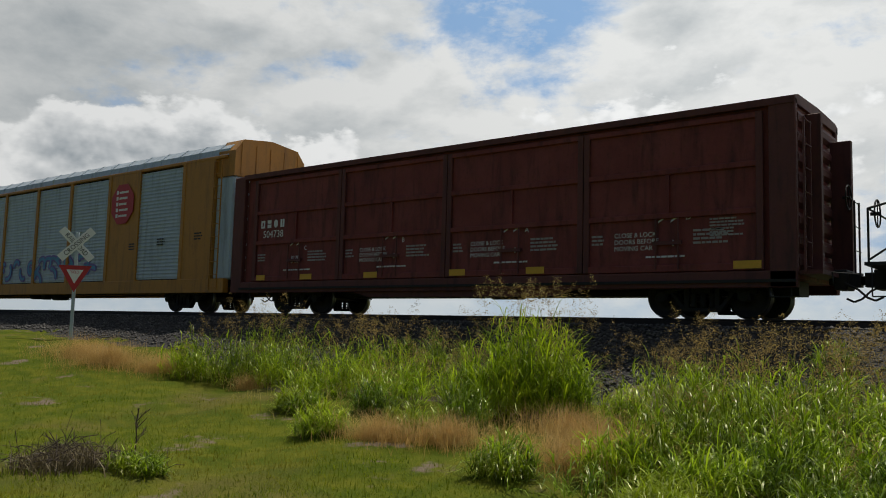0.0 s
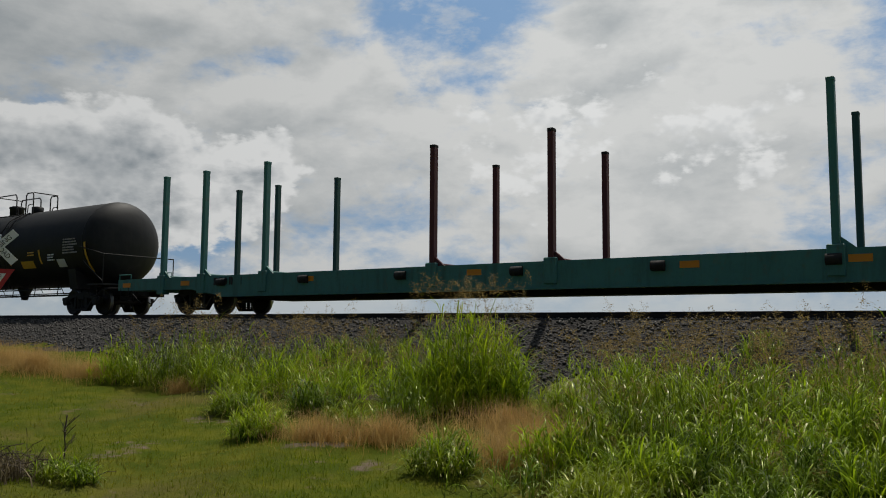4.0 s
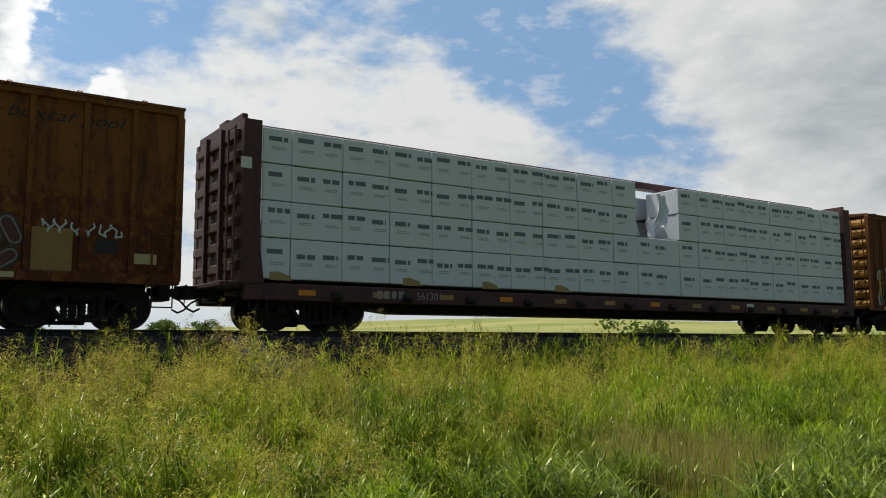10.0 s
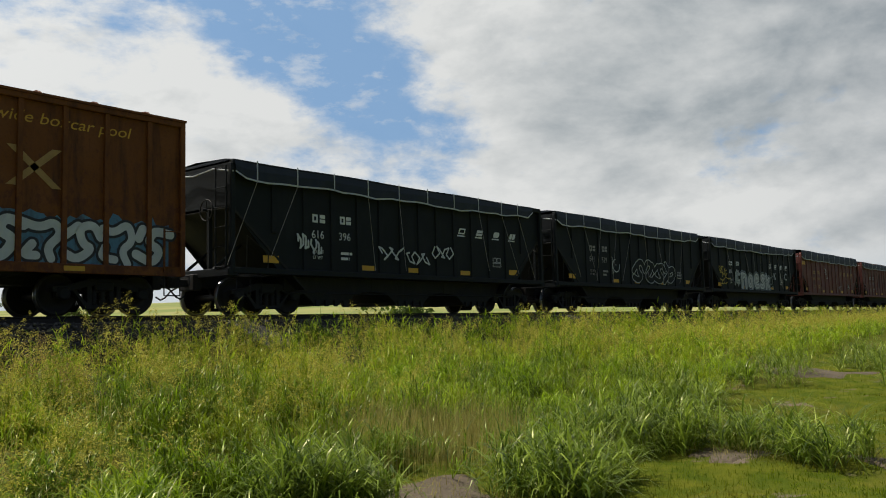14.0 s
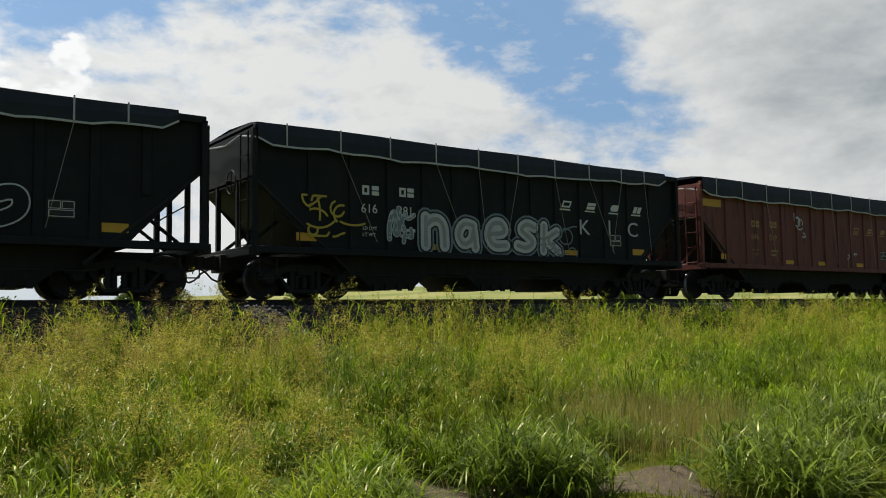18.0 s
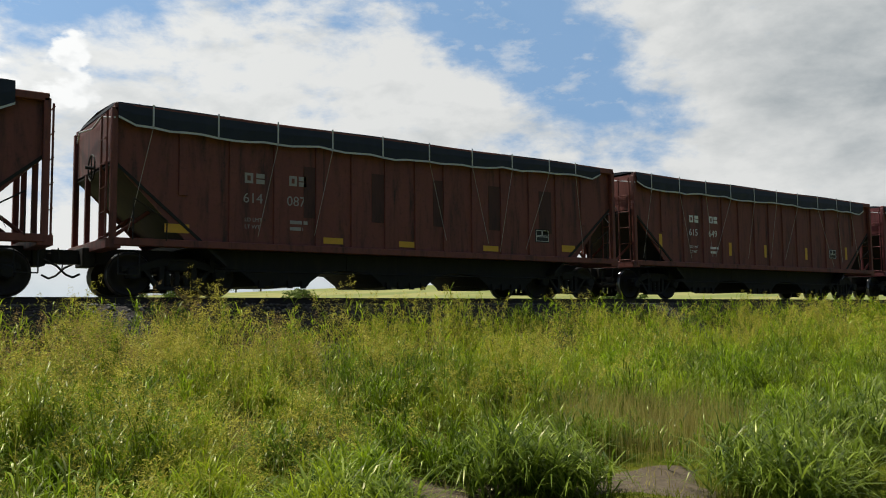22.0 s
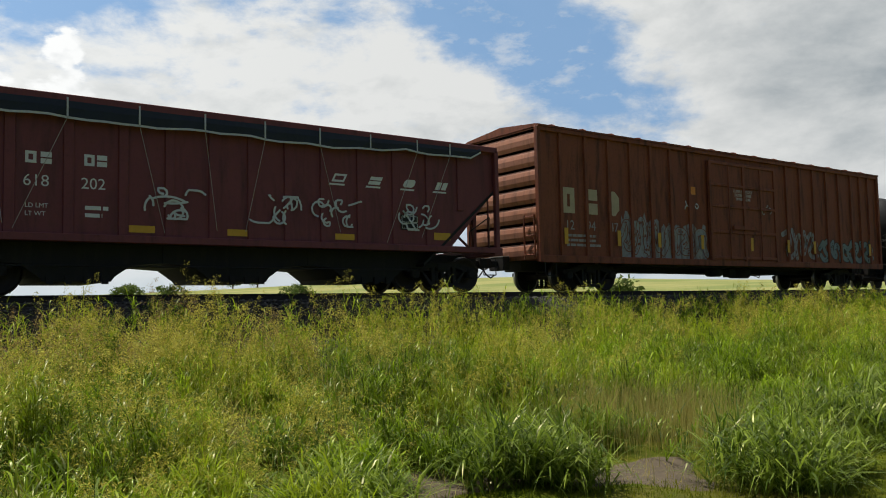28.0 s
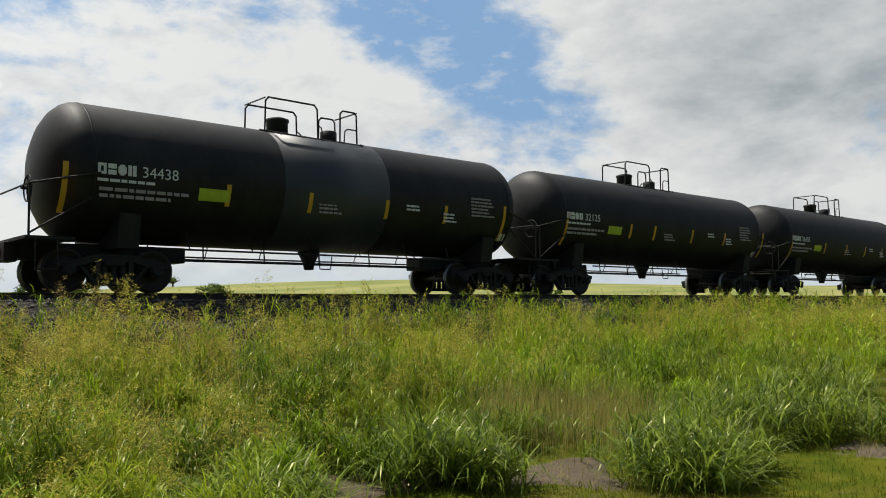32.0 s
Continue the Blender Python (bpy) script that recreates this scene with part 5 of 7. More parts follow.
    stuff("bank_grass", leafy(x[k], y[k], RNG.uniform(.45, 1.0, k.sum()), 8, .42, .0080), "grass_bright", "bright green grass climbing the foot of the ballast")
    # thin dry wisps on the bare soil
    x, y = np.concatenate([RNG.normal(a, r * .7, 130) for a, b, r in BARE]), np.concatenate([RNG.normal(b, r * .6, 130) for a, b, r in BARE])
    stuff("soil_wisps", [blades(x, y, RNG.uniform(.04, .22, len(x)), .0030, 1.1, 2)], "grass_tan", "thin dry wisps of grass on bare soil")
    # fine yellowing undergrowth
    n = 12000
    x = RNG.uniform(-13, 36, n)
    y = edge_y(x) + (14.6 - edge_y(x)) * RNG.uniform(0, 1, n) ** .9
    k = open_ground(x, y) & (RNG.uniform(0, 1, n) < np.where(x < -3.2, .35, 1.0)) & (RNG.uniform(0, 1, n) < .10 + .9 * step(.35, .7, region(x, y, .8, 2.0)))
    x, y = x[k], y[k]
    stuff("dry_grass", [blades(x, y, RNG.uniform(.28, .72, len(x)) * (.75 + .4 * step(0, 6, y - edge_y(x))), .0040, .95)], "grass_tan", "straw-coloured fine grass mixed into the meadow")
    # a stand of straight dry reeds
    n = 2600
    x, y = RNG.normal(7.9, .95, n), RNG.normal(6.7, .62, n)
    stuff("dry_reeds", [blades(x, y, RNG.uniform(.35, .72, n), .0026, .16)], "grass_tan", "stand of thin upright dry reeds")
    # feathery seed heads rise out of many of the clumps; a golden mat of them lies low at one place
    mat = np.exp(-((home[0] - 6.4) / 1.5) ** 2 - ((home[1] - 8.1) / 1.1) ** 2)
    gold = .55 * step(7.5, 3.0, home[0]) * step(-1.5, 1.0, home[0])
    colony = region(home[0], home[1], .9, 1.0) * .55 + RNG.uniform(0, .55, len(home[0])) + .7 * mat + gold - .22 * step(6, 9, home[0]) * (1 - mat)
    reeds = np.hypot((home[0] - 7.9) / 1.5, (home[1] - 6.7) / 1.0) < 1
    for brown in (False, True):
        k = (colony > .54) & (home[1] - edge_y(home[0]) > 1.0) & (home[0] > -9) & ~reeds & ((home[0] < -1.2) == brown)
        px, py, ph = [], [], []
        for cx, cy, h, q, low in zip(home[0][k], home[1][k], home[2][k], colony[k], mat[k]):
            m = int(RNG.uniform(5, 21) * (.4 + q) * (.5 if brown else 1.0))
            px.append(RNG.normal(cx, .26, m)), py.append(RNG.normal(cy, .26, m)), ph.append((.26 + 1.0 * h) * RNG.uniform(.55, 1.08, m) * (1 - .25 * step(11.5, 14, cy)) * (1 - .3 * low))
        px, py, ph = np.concatenate(px), np.concatenate(py), np.concatenate(ph)
        stuff("seed_heads", [panicles(px, py, ph, .36, 63, grain=.0120)], "seed_brown" if brown else "seed_head", "brownish open seed heads over the stony bank" if brown else "feathery golden-tan seed heads above the meadow grass")
    # taller stands of them along the foot of the ballast
    for mat, lo, hi, words in (("seed_brown", -16.0, 6.0, "taller reddish-tan seed heads at the foot of the ballast"), ("seed_head", 3.0, 27.0, "taller golden seed heads at the foot of the ballast")):
        px, py, ph = [], [], []
        for cx in np.arange(lo, hi, .5):
            m, cx, cy, top = int(RNG.integers(10, 34) * (.3 if cx < -3 else 1)), cx + RNG.uniform(-.4, .4), RNG.uniform(11.4, 14.0), RNG.uniform(.75, 1.4)
            px.append(RNG.normal(cx, .26, m)), py.append(RNG.normal(cy, .2, m)), ph.append(top * RNG.uniform(.6, 1.08, m))
        px, py, ph = np.concatenate(px), np.concatenate(py), np.concatenate(ph)
        stuff("tall_seed_heads", [panicles(px, py, ph, .38, 63, grain=.0135)], mat, words)


def clump(cx, cy, r, h, n, mat, label, heads=0, head_h=None, wide=.0075, length=.55, leaves=7):
    q, t = r * np.sqrt(RNG.uniform(0, 1, n)), RNG.uniform(0, 6.28, n)
    x, y = cx + q * np.cos(t), cy + q * np.sin(t) * .8
    e = thing("grass_clump", label, "grass clump", m=pose(cx, cy, float(hgt(cx, cy))))
    move = Matrix.Translation((-cx, -cy, -float(hgt(cx, cy))))
    me = big_mesh("leaves", *pile(leafy(x, y, h * RNG.uniform(.35, 1.1, n) * (1 - .35 * (q / r) ** 2), leaves, length, wide)), mat)
    me.transform(move)
    tagged(part("leaves", me, None, e), kind="stuff")
    if heads:
        q, t = r * np.sqrt(RNG.uniform(0, 1, heads)) * .8, RNG.uniform(0, 6.28, heads)
        me = big_mesh("plume", *panicles(cx + q * np.cos(t), cy + q * np.sin(t), (head_h or h * 1.3) * RNG.uniform(.72, 1.05, heads), .36, 70, grain=.0115), "seed_brown")
        me.transform(move)
        tagged(part("plume", me, None, e, "open tan seed heads"), kind="stuff")
    return e


def clumps():
    tall = "tall bright green grass clump with seed heads beside the ballast"
    clump(-7.0, 10.9, 1.0, 1.75, 260, "grass_lush", "tall bright green grass clump with long tan seed heads", 60, 2.1, .0085, .70, 11)
    for x, y, r, h, n, hd in ((-14.7, 10.8, .8, 1.25, 130, 10), (-13.9, 11.5, .95, 1.5, 170, 24), (-15.4, 10.5, .6, .9, 80, 4), (-12.9, 11.0, .7, 1.1, 110, 10), (-11.9, 11.4, .9, 1.25, 140, 18), (-10.6, 11.2, .9, 1.3, 150, 22), (-10.0, 11.9, .8, 1.2, 110, 22), (-9.3, 10.4, .6, .8, 80, 8), (-11.2, 10.3, .6, .8, 80, 4), (-8.6, 11.6, .6, .9, 70, 16),
                              (-5.3, 12.4, .8, 1.0, 100, 40), (-4.1, 11.6, .7, 1.2, 110, 34), (-3.5, 8.6, .6, 1.05, 130, 8), (-2.7, 9.6, .7, 1.3, 130, 18), (-4.0, 7.9, .4, .7, 80, 2), (-2.1, 8.2, .6, 1.1, 120, 8), (-1.5, 10.2, .7, 1.35, 130, 24), (-2.9, 7.6, .45, .8, 80, 2), (-8.2, 12.7, .6, .7, 50, 16), (-3.0, 10.9, .9, 1.3, 130, 24), (-1.2, 8.9, .6, 1.1, 110, 8), (-.6, 7.4, .6, .95, 110, 4)):
        clump(x, y, r, h * RNG.uniform(.85, 1.15), int(n * .8), ("grass_lush", "grass_bright", "grass_lush", "grass_green")[int(abs(x * 10)) % 4], tall, hd, h * 1.22)
    clump(-4.95, 7.25, .38, .5, 80, "grass_green", "low dark-centred grass tuft at the lawn's edge", 0, wide=.007, length=.4)
    dark = "silvery green broad-leaved grass clump by bare soil"
    for x, y, r, h, n in ((9.55, 4.75, .6, .72, 110), (9.1, 5.1, .6, .75, 100), (10.1, 3.5, .5, .6, 80), (10.2, 4.3, .5, .6, 70), (9.8, 2.65, .45, .55, 70), (6.95, 4.55, .55, .74, 120), (7.5, 4.5, .5, .66, 90), (6.75, 4.1, .4, .62, 80), (4.85, 5.65, .38, .56, 100), (5.25, 5.35, .34, .5, 80), (3.1, 5.5, .45, .6, 80), (5.6, 6.3, .5, .6, 80),
                          (25.6, 5.9, .9, .9, 70), (21.4, 4.0, .7, .8, 60), (22.6, 7.1, .9, .9, 70), (19.6, 6.6, .8, .8, 60), (28.5, 6.3, .9, .9, 60), (14.6, 6.3, .7, .7, 60), (12.0, 5.9, .6, .7, 60)):
        clump(x, y, r * 1.25, h * RNG.uniform(.85, 1.2), int(n * .62), "grass_silver", dark, 0, wide=.0092, length=.66, leaves=8)
    # matted dry patches
    for x, y, r in DRY:
        n, h = int(2600 * r), .30 + .2 * r
        q, t = r * .55 * np.abs(RNG.normal(0, 1, n)), RNG.uniform(0, 6.28, n)
        px, py = x + q * np.cos(t) * 1.2, y + q * np.sin(t) * .8
        z0 = float(hgt(x, y))
        me = big_mesh("dry_tuft", *blades(px, py, h * RNG.uniform(.3, 1.2, n), .0023, 1.1), "grass_dry")
        me.transform(Matrix.Translation((-x, -y, -z0)))
        ob = tagged(new("dry_tuft", me), "matted fine dry tan grass beside the lawn", "grass clump")
        ob.matrix_basis = pose(x, y, z0)


def lawn():
    n = 330000
    a, r = RNG.uniform(radians(-72), radians(86), n), 4.3 + 24 * RNG.uniform(0, 1, n) ** 1.6
    x, y = r * np.sin(a), r * np.cos(a)
    k = (y < edge_y(x) + RNG.uniform(-.2, .5, n)) & open_ground(x, y, .8) & (y > .8)
    x, y = x[k], y[k]
    stuff("lawn", [blades(x, y, RNG.uniform(.025, .075, len(x)) * (1 + .5 * region(x, y, 1.5, 3.0)), .0050, .9, 1)], "lawn_blade", "short mown lawn grass with worn dry patches", "lawn")


soil_patches()
meadow()
clumps()
lawn()


def crossing_sign():
    x, y = -23.6, 12.3
    s = thing("crossbuck_sign", "railroad crossing crossbuck above a red and white yield triangle", "road sign", m=pose(x, y, float(hgt(x, y)), 0, 0, 52))
    zx = EYE + 2.21 - float(hgt(x, y))
    part("post", box(B(), -.045, .045, -.03, .03, -.3, zx + .35, .006), "galvanised", s)
    for k, words in ((1, "RAIL ROAD"), (-1, "CROSSING")):
        bl = part("blade", box(B(), -.61, .61, -.008, .008, -.115, .115), "sign_white", s, "white crossbuck blade with black letters", pose(0, -.045 - .02 * (k < 0), zx, 0, 45 * k, 0))
        text(bl, words, 0, -.065, .14, "black_ink", -.010, 0, .85 if k > 0 else .95, "CENTER")
    tri = lambda r: [(r * math.sin(radians(a)), r * math.cos(radians(a))) for a in (60, 180, 300)]
    yp = part("yield_plate", prism(B(), [(a, b) for a, b in tri(.52)], "y", -.05, -.04), "red_sheet", s, "red and white yield triangle", pose(0, 0, zx - .88))
    part("yield_face", prism(B(), tri(.27), "y", -.054, -.051), "sign_white", yp)
    text(yp, "YIELD", 0, .03, .085, "red_sheet", -.057, 0, .8, "CENTER")


plain("sign_white", (.78, .78, .76), .5, var=.06)
crossing_sign()


def brush_heap():
    x, y = -8.85, 4.69
    e = thing("brush_heap", "heap of dead grey-brown twigs and weeds on the lawn", "brush heap", m=pose(x, y, float(hgt(x, y))))
    rng = random.Random(5)
    for i in range(190):
        bm = B()
        p = Vector((rng.gauss(0, .25), rng.gauss(0, .24), max(0.01, rng.uniform(0, .20))))
        d = Vector((rng.uniform(-1, 1), rng.uniform(-1, 1), rng.uniform(-.1, 1.0))).normalized()
        pts, r = [p], rng.uniform(.002, .006)
        for _ in range(3):
            d = (d + Vector((rng.uniform(-.4, .4), rng.uniform(-.4, .4), rng.uniform(-.5, .2)))).normalized()
            q = pts[-1] + d * rng.uniform(.06, .14)
            q.z = max(q.z, .01)
            pts.append(q)
        tube(bm, pts, r, 4)
        part("twig", bm, "twig", e)
    n = 1500
    px, py = x + RNG.normal(0, .26, n), y + RNG.normal(0, .24, n)
    me = big_mesh("dead_leaves", *blades(px, py, RNG.uniform(.08, .34, n), .006, .9), "dead_leaf")
    me.transform(Matrix.Translation((-x, -y, -float(hgt(x, y)))))
    part("dead_leaves", me, None, e)


leaf("dead_leaf", (.085, .065, .035), (.19, .15, .08), clear=.2)


def sapling():
    x, y = -8.95, 5.53
    e = thing("sapling", "bare leafless sapling with thin forked twigs", "sapling", m=pose(x, y, float(hgt(x, y))))
    bm = B()
    rng = random.Random(9)
    tube(bm, [(0, 0, -.03), (.01, .01, .17), (-.01, 0, .34), (.02, .01, .54)], .007, 6)
    part("stem", bm, "twig", e)
    for i in range(11):
        bm = B()
        z = rng.uniform(.10, .42)
        a = rng.uniform(0, 6.28)
        l = rng.uniform(.10, .20)
        p = Vector((0, 0, z))
        m = p + Vector((math.cos(a) * l * .6, math.sin(a) * l * .6, l * .55))
        tube(bm, [p, m, m + Vector((math.cos(a + .4) * l * .4, math.sin(a + .4) * l * .4, l * .4))], .004, 4)
        tube(bm, [m, m + Vector((math.cos(a - .8) * l * .35, math.sin(a - .8) * l * .35, l * .2))], .003, 4)
        part("twig", bm, "twig", e)


brush_heap()
sapling()
clump(-8.15, 5.05, .38, .28, 90, "grass_green", "low green weed tuft beside the brush heap", 0, wide=.007, length=.25)


def far_tree(az, dist, tall, wide, label, n=1400, name="bush"):
    x, y = dist * math.sin(radians(az)), dist * math.cos(radians(az))
    z = float(hgt(x, y))
    e = thing(name, label, "tree", m=pose(x, y, z))
    rng = np.random.default_rng(int(abs(az) * 10))
    bm = B()
    rod(bm, (0, 0, -.3), (wide * .03, 0, tall * .45), wide * .045, 7, wide * .025)
    for i in range(6):
        a = i * 1.05
        rod(bm, (0, 0, tall * .25), (math.cos(a) * wide * .3, math.sin(a) * wide * .3, tall * .62), wide * .02, 5, wide * .006)
    part("trunk", bm, "bark", e)
    lobes = rng.normal(0, 1, (14, 3)) * [wide * .24, wide * .24, tall * .15] + [0, 0, tall * .55]
    c = lobes[rng.integers(0, 14, n)] + rng.normal(0, 1, (n, 3)) * [wide * .09, wide * .09, tall * .09]
    c[:, 2] = np.clip(c[:, 2], tall * .04, tall)
    s = wide * .035 * rng.uniform(.6, 1.5, (n, 1))
    d, f = rng.normal(size=(n, 3)), rng.normal(size=(n, 3))
    d /= np.linalg.norm(d, axis=1, keepdims=True)
    f /= np.linalg.norm(f, axis=1, keepdims=True)
    V = np.stack([c - d * s, c + f * s * .6, c + d * s, c - f * s * .6], 1).reshape(-1, 3)
    part("crown", big_mesh("crown", V, np.arange(len(V)).reshape(-1, 4), "tree_leaf"), None, e)


far_tree(7.9, 230, 4.2, 7.5, "round dark green bush on the far field")
far_tree(15.6, 240, 5.2, 8.0, "broad dark green tree on the far field", 2400, "tree")
far_tree(18.0, 245, 4.4, 7.0, "green tree beside another on the far field", 1800, "tree")
far_tree(22.1, 330, 4.6, 7.0, "small tree on the skyline of the far field", 900, "tree")
far_tree(23.7, 335, 4.0, 9.5, "low spreading tree on the skyline", 900, "tree")
far_tree(26.5, 210, 4.0, 7.2, "round green bush on the pale field")
far_tree(-63.5, 260, 2.6, 6.5, "low dark bush beyond the tracks")
far_tree(48.1, 37, 2.6, 2.8, "ragged green bush behind the track")


def pylon():
    az, dist = 23.4, 420
    x, y = dist * math.sin(radians(az)), dist * math.cos(radians(az))
    e = thing("pylon", "distant thin lattice pylon on the skyline", "pylon", m=pose(x, y, float(hgt(x, y))))
    for a, b in ((-1, -1), (-1, 1), (1, -1), (1, 1)):
        bm = B()
        rod(bm, (a * 1.0, b * 1.0, 0), (a * .15, b * .15, 11), .10, 5)
        part("leg", bm, "galvanised", e)
    for k in range(6):
        bm = B()
        w = 1.0 - .15 * k
        rod(bm, (-w, -w, k * 1.8), (w - .14, -w, k * 1.8 + 1.8), .06, 4)
        part("brace", bm, "galvanised", e)


pylon()


# ---- the train, from its front ----
def autorack():
    x0, x1 = -192.9, -165.55
    c = car("autorack", "yellow three-level autorack with galvanised side panels and graffiti", x0, x1, "autorack car")
    o, half = (x0 + x1) / 2, (x1 - x0) / 2
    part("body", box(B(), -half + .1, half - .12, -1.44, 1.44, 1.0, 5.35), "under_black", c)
    part("roof", prism(B(), [(-1.50, 5.10), (-1.45, 5.40), (-1.15, 5.66), (0, 5.80), (1.15, 5.66), (1.45, 5.40), (1.50, 5.10), (1.3, 5.1), (0, 5.5), (-1.3, 5.1)], "x", -half, half - .2), "galvanised", c)
    for i in range(24):
        part("roof_seam", shared("rackseam", lambda bm: prism(bm, [(-1.515, 5.10), (-1.465, 5.41), (-1.16, 5.68), (0, 5.825), (1.16, 5.68), (1.465, 5.41), (1.515, 5.10), (1.3, 5.1), (0, 5.6), (-1.3, 5.1)], "x", -.03, .03), "galvanised"), None, c, m=pose(-half + .6 + i * 1.13, 0, 0))
    edges = [-168.03, -170.84, -172.84, -175.76, -178.55, -181.5, -184.4, -187.3, -190.2]
    for a, b in zip(edges, edges[1:]):
        if a == -170.84:
            p = part("side_plate", box(B(), b - o + .03, a - o - .03, -1.57, -1.45, 1.05, 5.08, .01), "yellow_rack", c)
            continue
        bm = B()
        pts, z = [(-1.46, 1.12)], 1.12
        while z < 4.98:
            pts += [(-1.53, z), (-1.53, z + .05), (-1.545, z + .065), (-1.545, z + .105), (-1.53, z + .12)]
            z += .125
        pts.append((-1.46, z))
        prism(bm, pts, "x", b - o + .09, a - o - .09)
        part("side_panel", bm, "galvanised", c, "ribbed galvanised screen panel")
    for x in edges:
        part("side_post", box(B(), x - o - .09, x - o + .09, -1.60, -1.44, .95, 5.12, .012), "yellow_rack", c)
    part("end_plate", box(B(), -168.0 - o, half - .75, -1.575, -1.45, 1.0, 5.1, .012), "yellow_rack", c)
    for s in (-1, 1):
        part("side_sill", box(B(), -half, half, min(s * 1.40, s * 1.61), max(s * 1.40, s * 1.61), .62, 1.08, .012), "yellow_rack", c)
        part("top_rail", box(B(), -half, half - .2, min(s * 1.42, s * 1.58), max(s * 1.42, s * 1.58), 5.06, 5.16, .01), "yellow_rack", c)
    part("far_screen", box(B(), -half, half - .2, 1.46, 1.53, 1.08, 5.08), "galvanised", c)
    # end doors, upper hood
    for s in (-1, 1):
        part("end_door", box(B(), s * (half - .30) - .45, s * (half - .30) + .45, -1.50, 1.50, 1.05, 4.45, .06), "galvanised", c, "pale galvanised radial end door")
        part("end_hood", prism(B(), [(-1.50, 4.45), (-1.48, 5.3), (-1.15, 5.70), (0, 5.84), (1.15, 5.70), (1.48, 5.3), (1.50, 4.45)], "x", s * (half - .30) - .48, s * (half - .30) + .46), "yellow_rack", c)
        for k in range(5):
            part("hood_rib", box(B(), s * (half + .15) - .02, s * (half + .15) + .03, -1.2 + k * .6 - .05, -1.2 + k * .6 + .05, 4.5, 5.55), "yellow_rack", c)
    ladder(c, half - .55, -1.58, .7, 5.0, mat="yellow_rack")
    bm = prism(B(), [(math.cos(radians(22.5 + 45 * i)) * .80, math.sin(radians(22.5 + 45 * i)) * .80) for i in range(8)], "y", -.012, 0)
    em = part("emblem", bm, "red_sheet", c, "red octagonal railway emblem with white blocks", pose(-171.85 - o, -1.606, 3.95))
    bm = B()
    for i in range(5):
        box(bm, -.42, -.28, -.018, -.013, .38 - i * .22, .52 - i * .22)
        box(bm, -.22, .38 - .05 * (i % 3), -.018, -.013, .40 - i * .22, .48 - i * .22)
    part("emblem_blocks", bm, "white_ink", em)
    scrawl(c, -182 - o, -173.5 - o, 1.15, 2.1, 7, ("spray_purple", None, "spray_blue"), 3, .12, -1.55, "wild")
    for i, x in enumerate((-167.3, -169.5, -171.3)):
        bars(c, x - o, 2.6 - .1 * i, .5, 3, .05, "black_ink", y=-1.575, seed=i)
    truck(c, half - 2.9)
    truck(c, -half + 2.9)
    couplers(c, half + .3)
    gear(c, half)


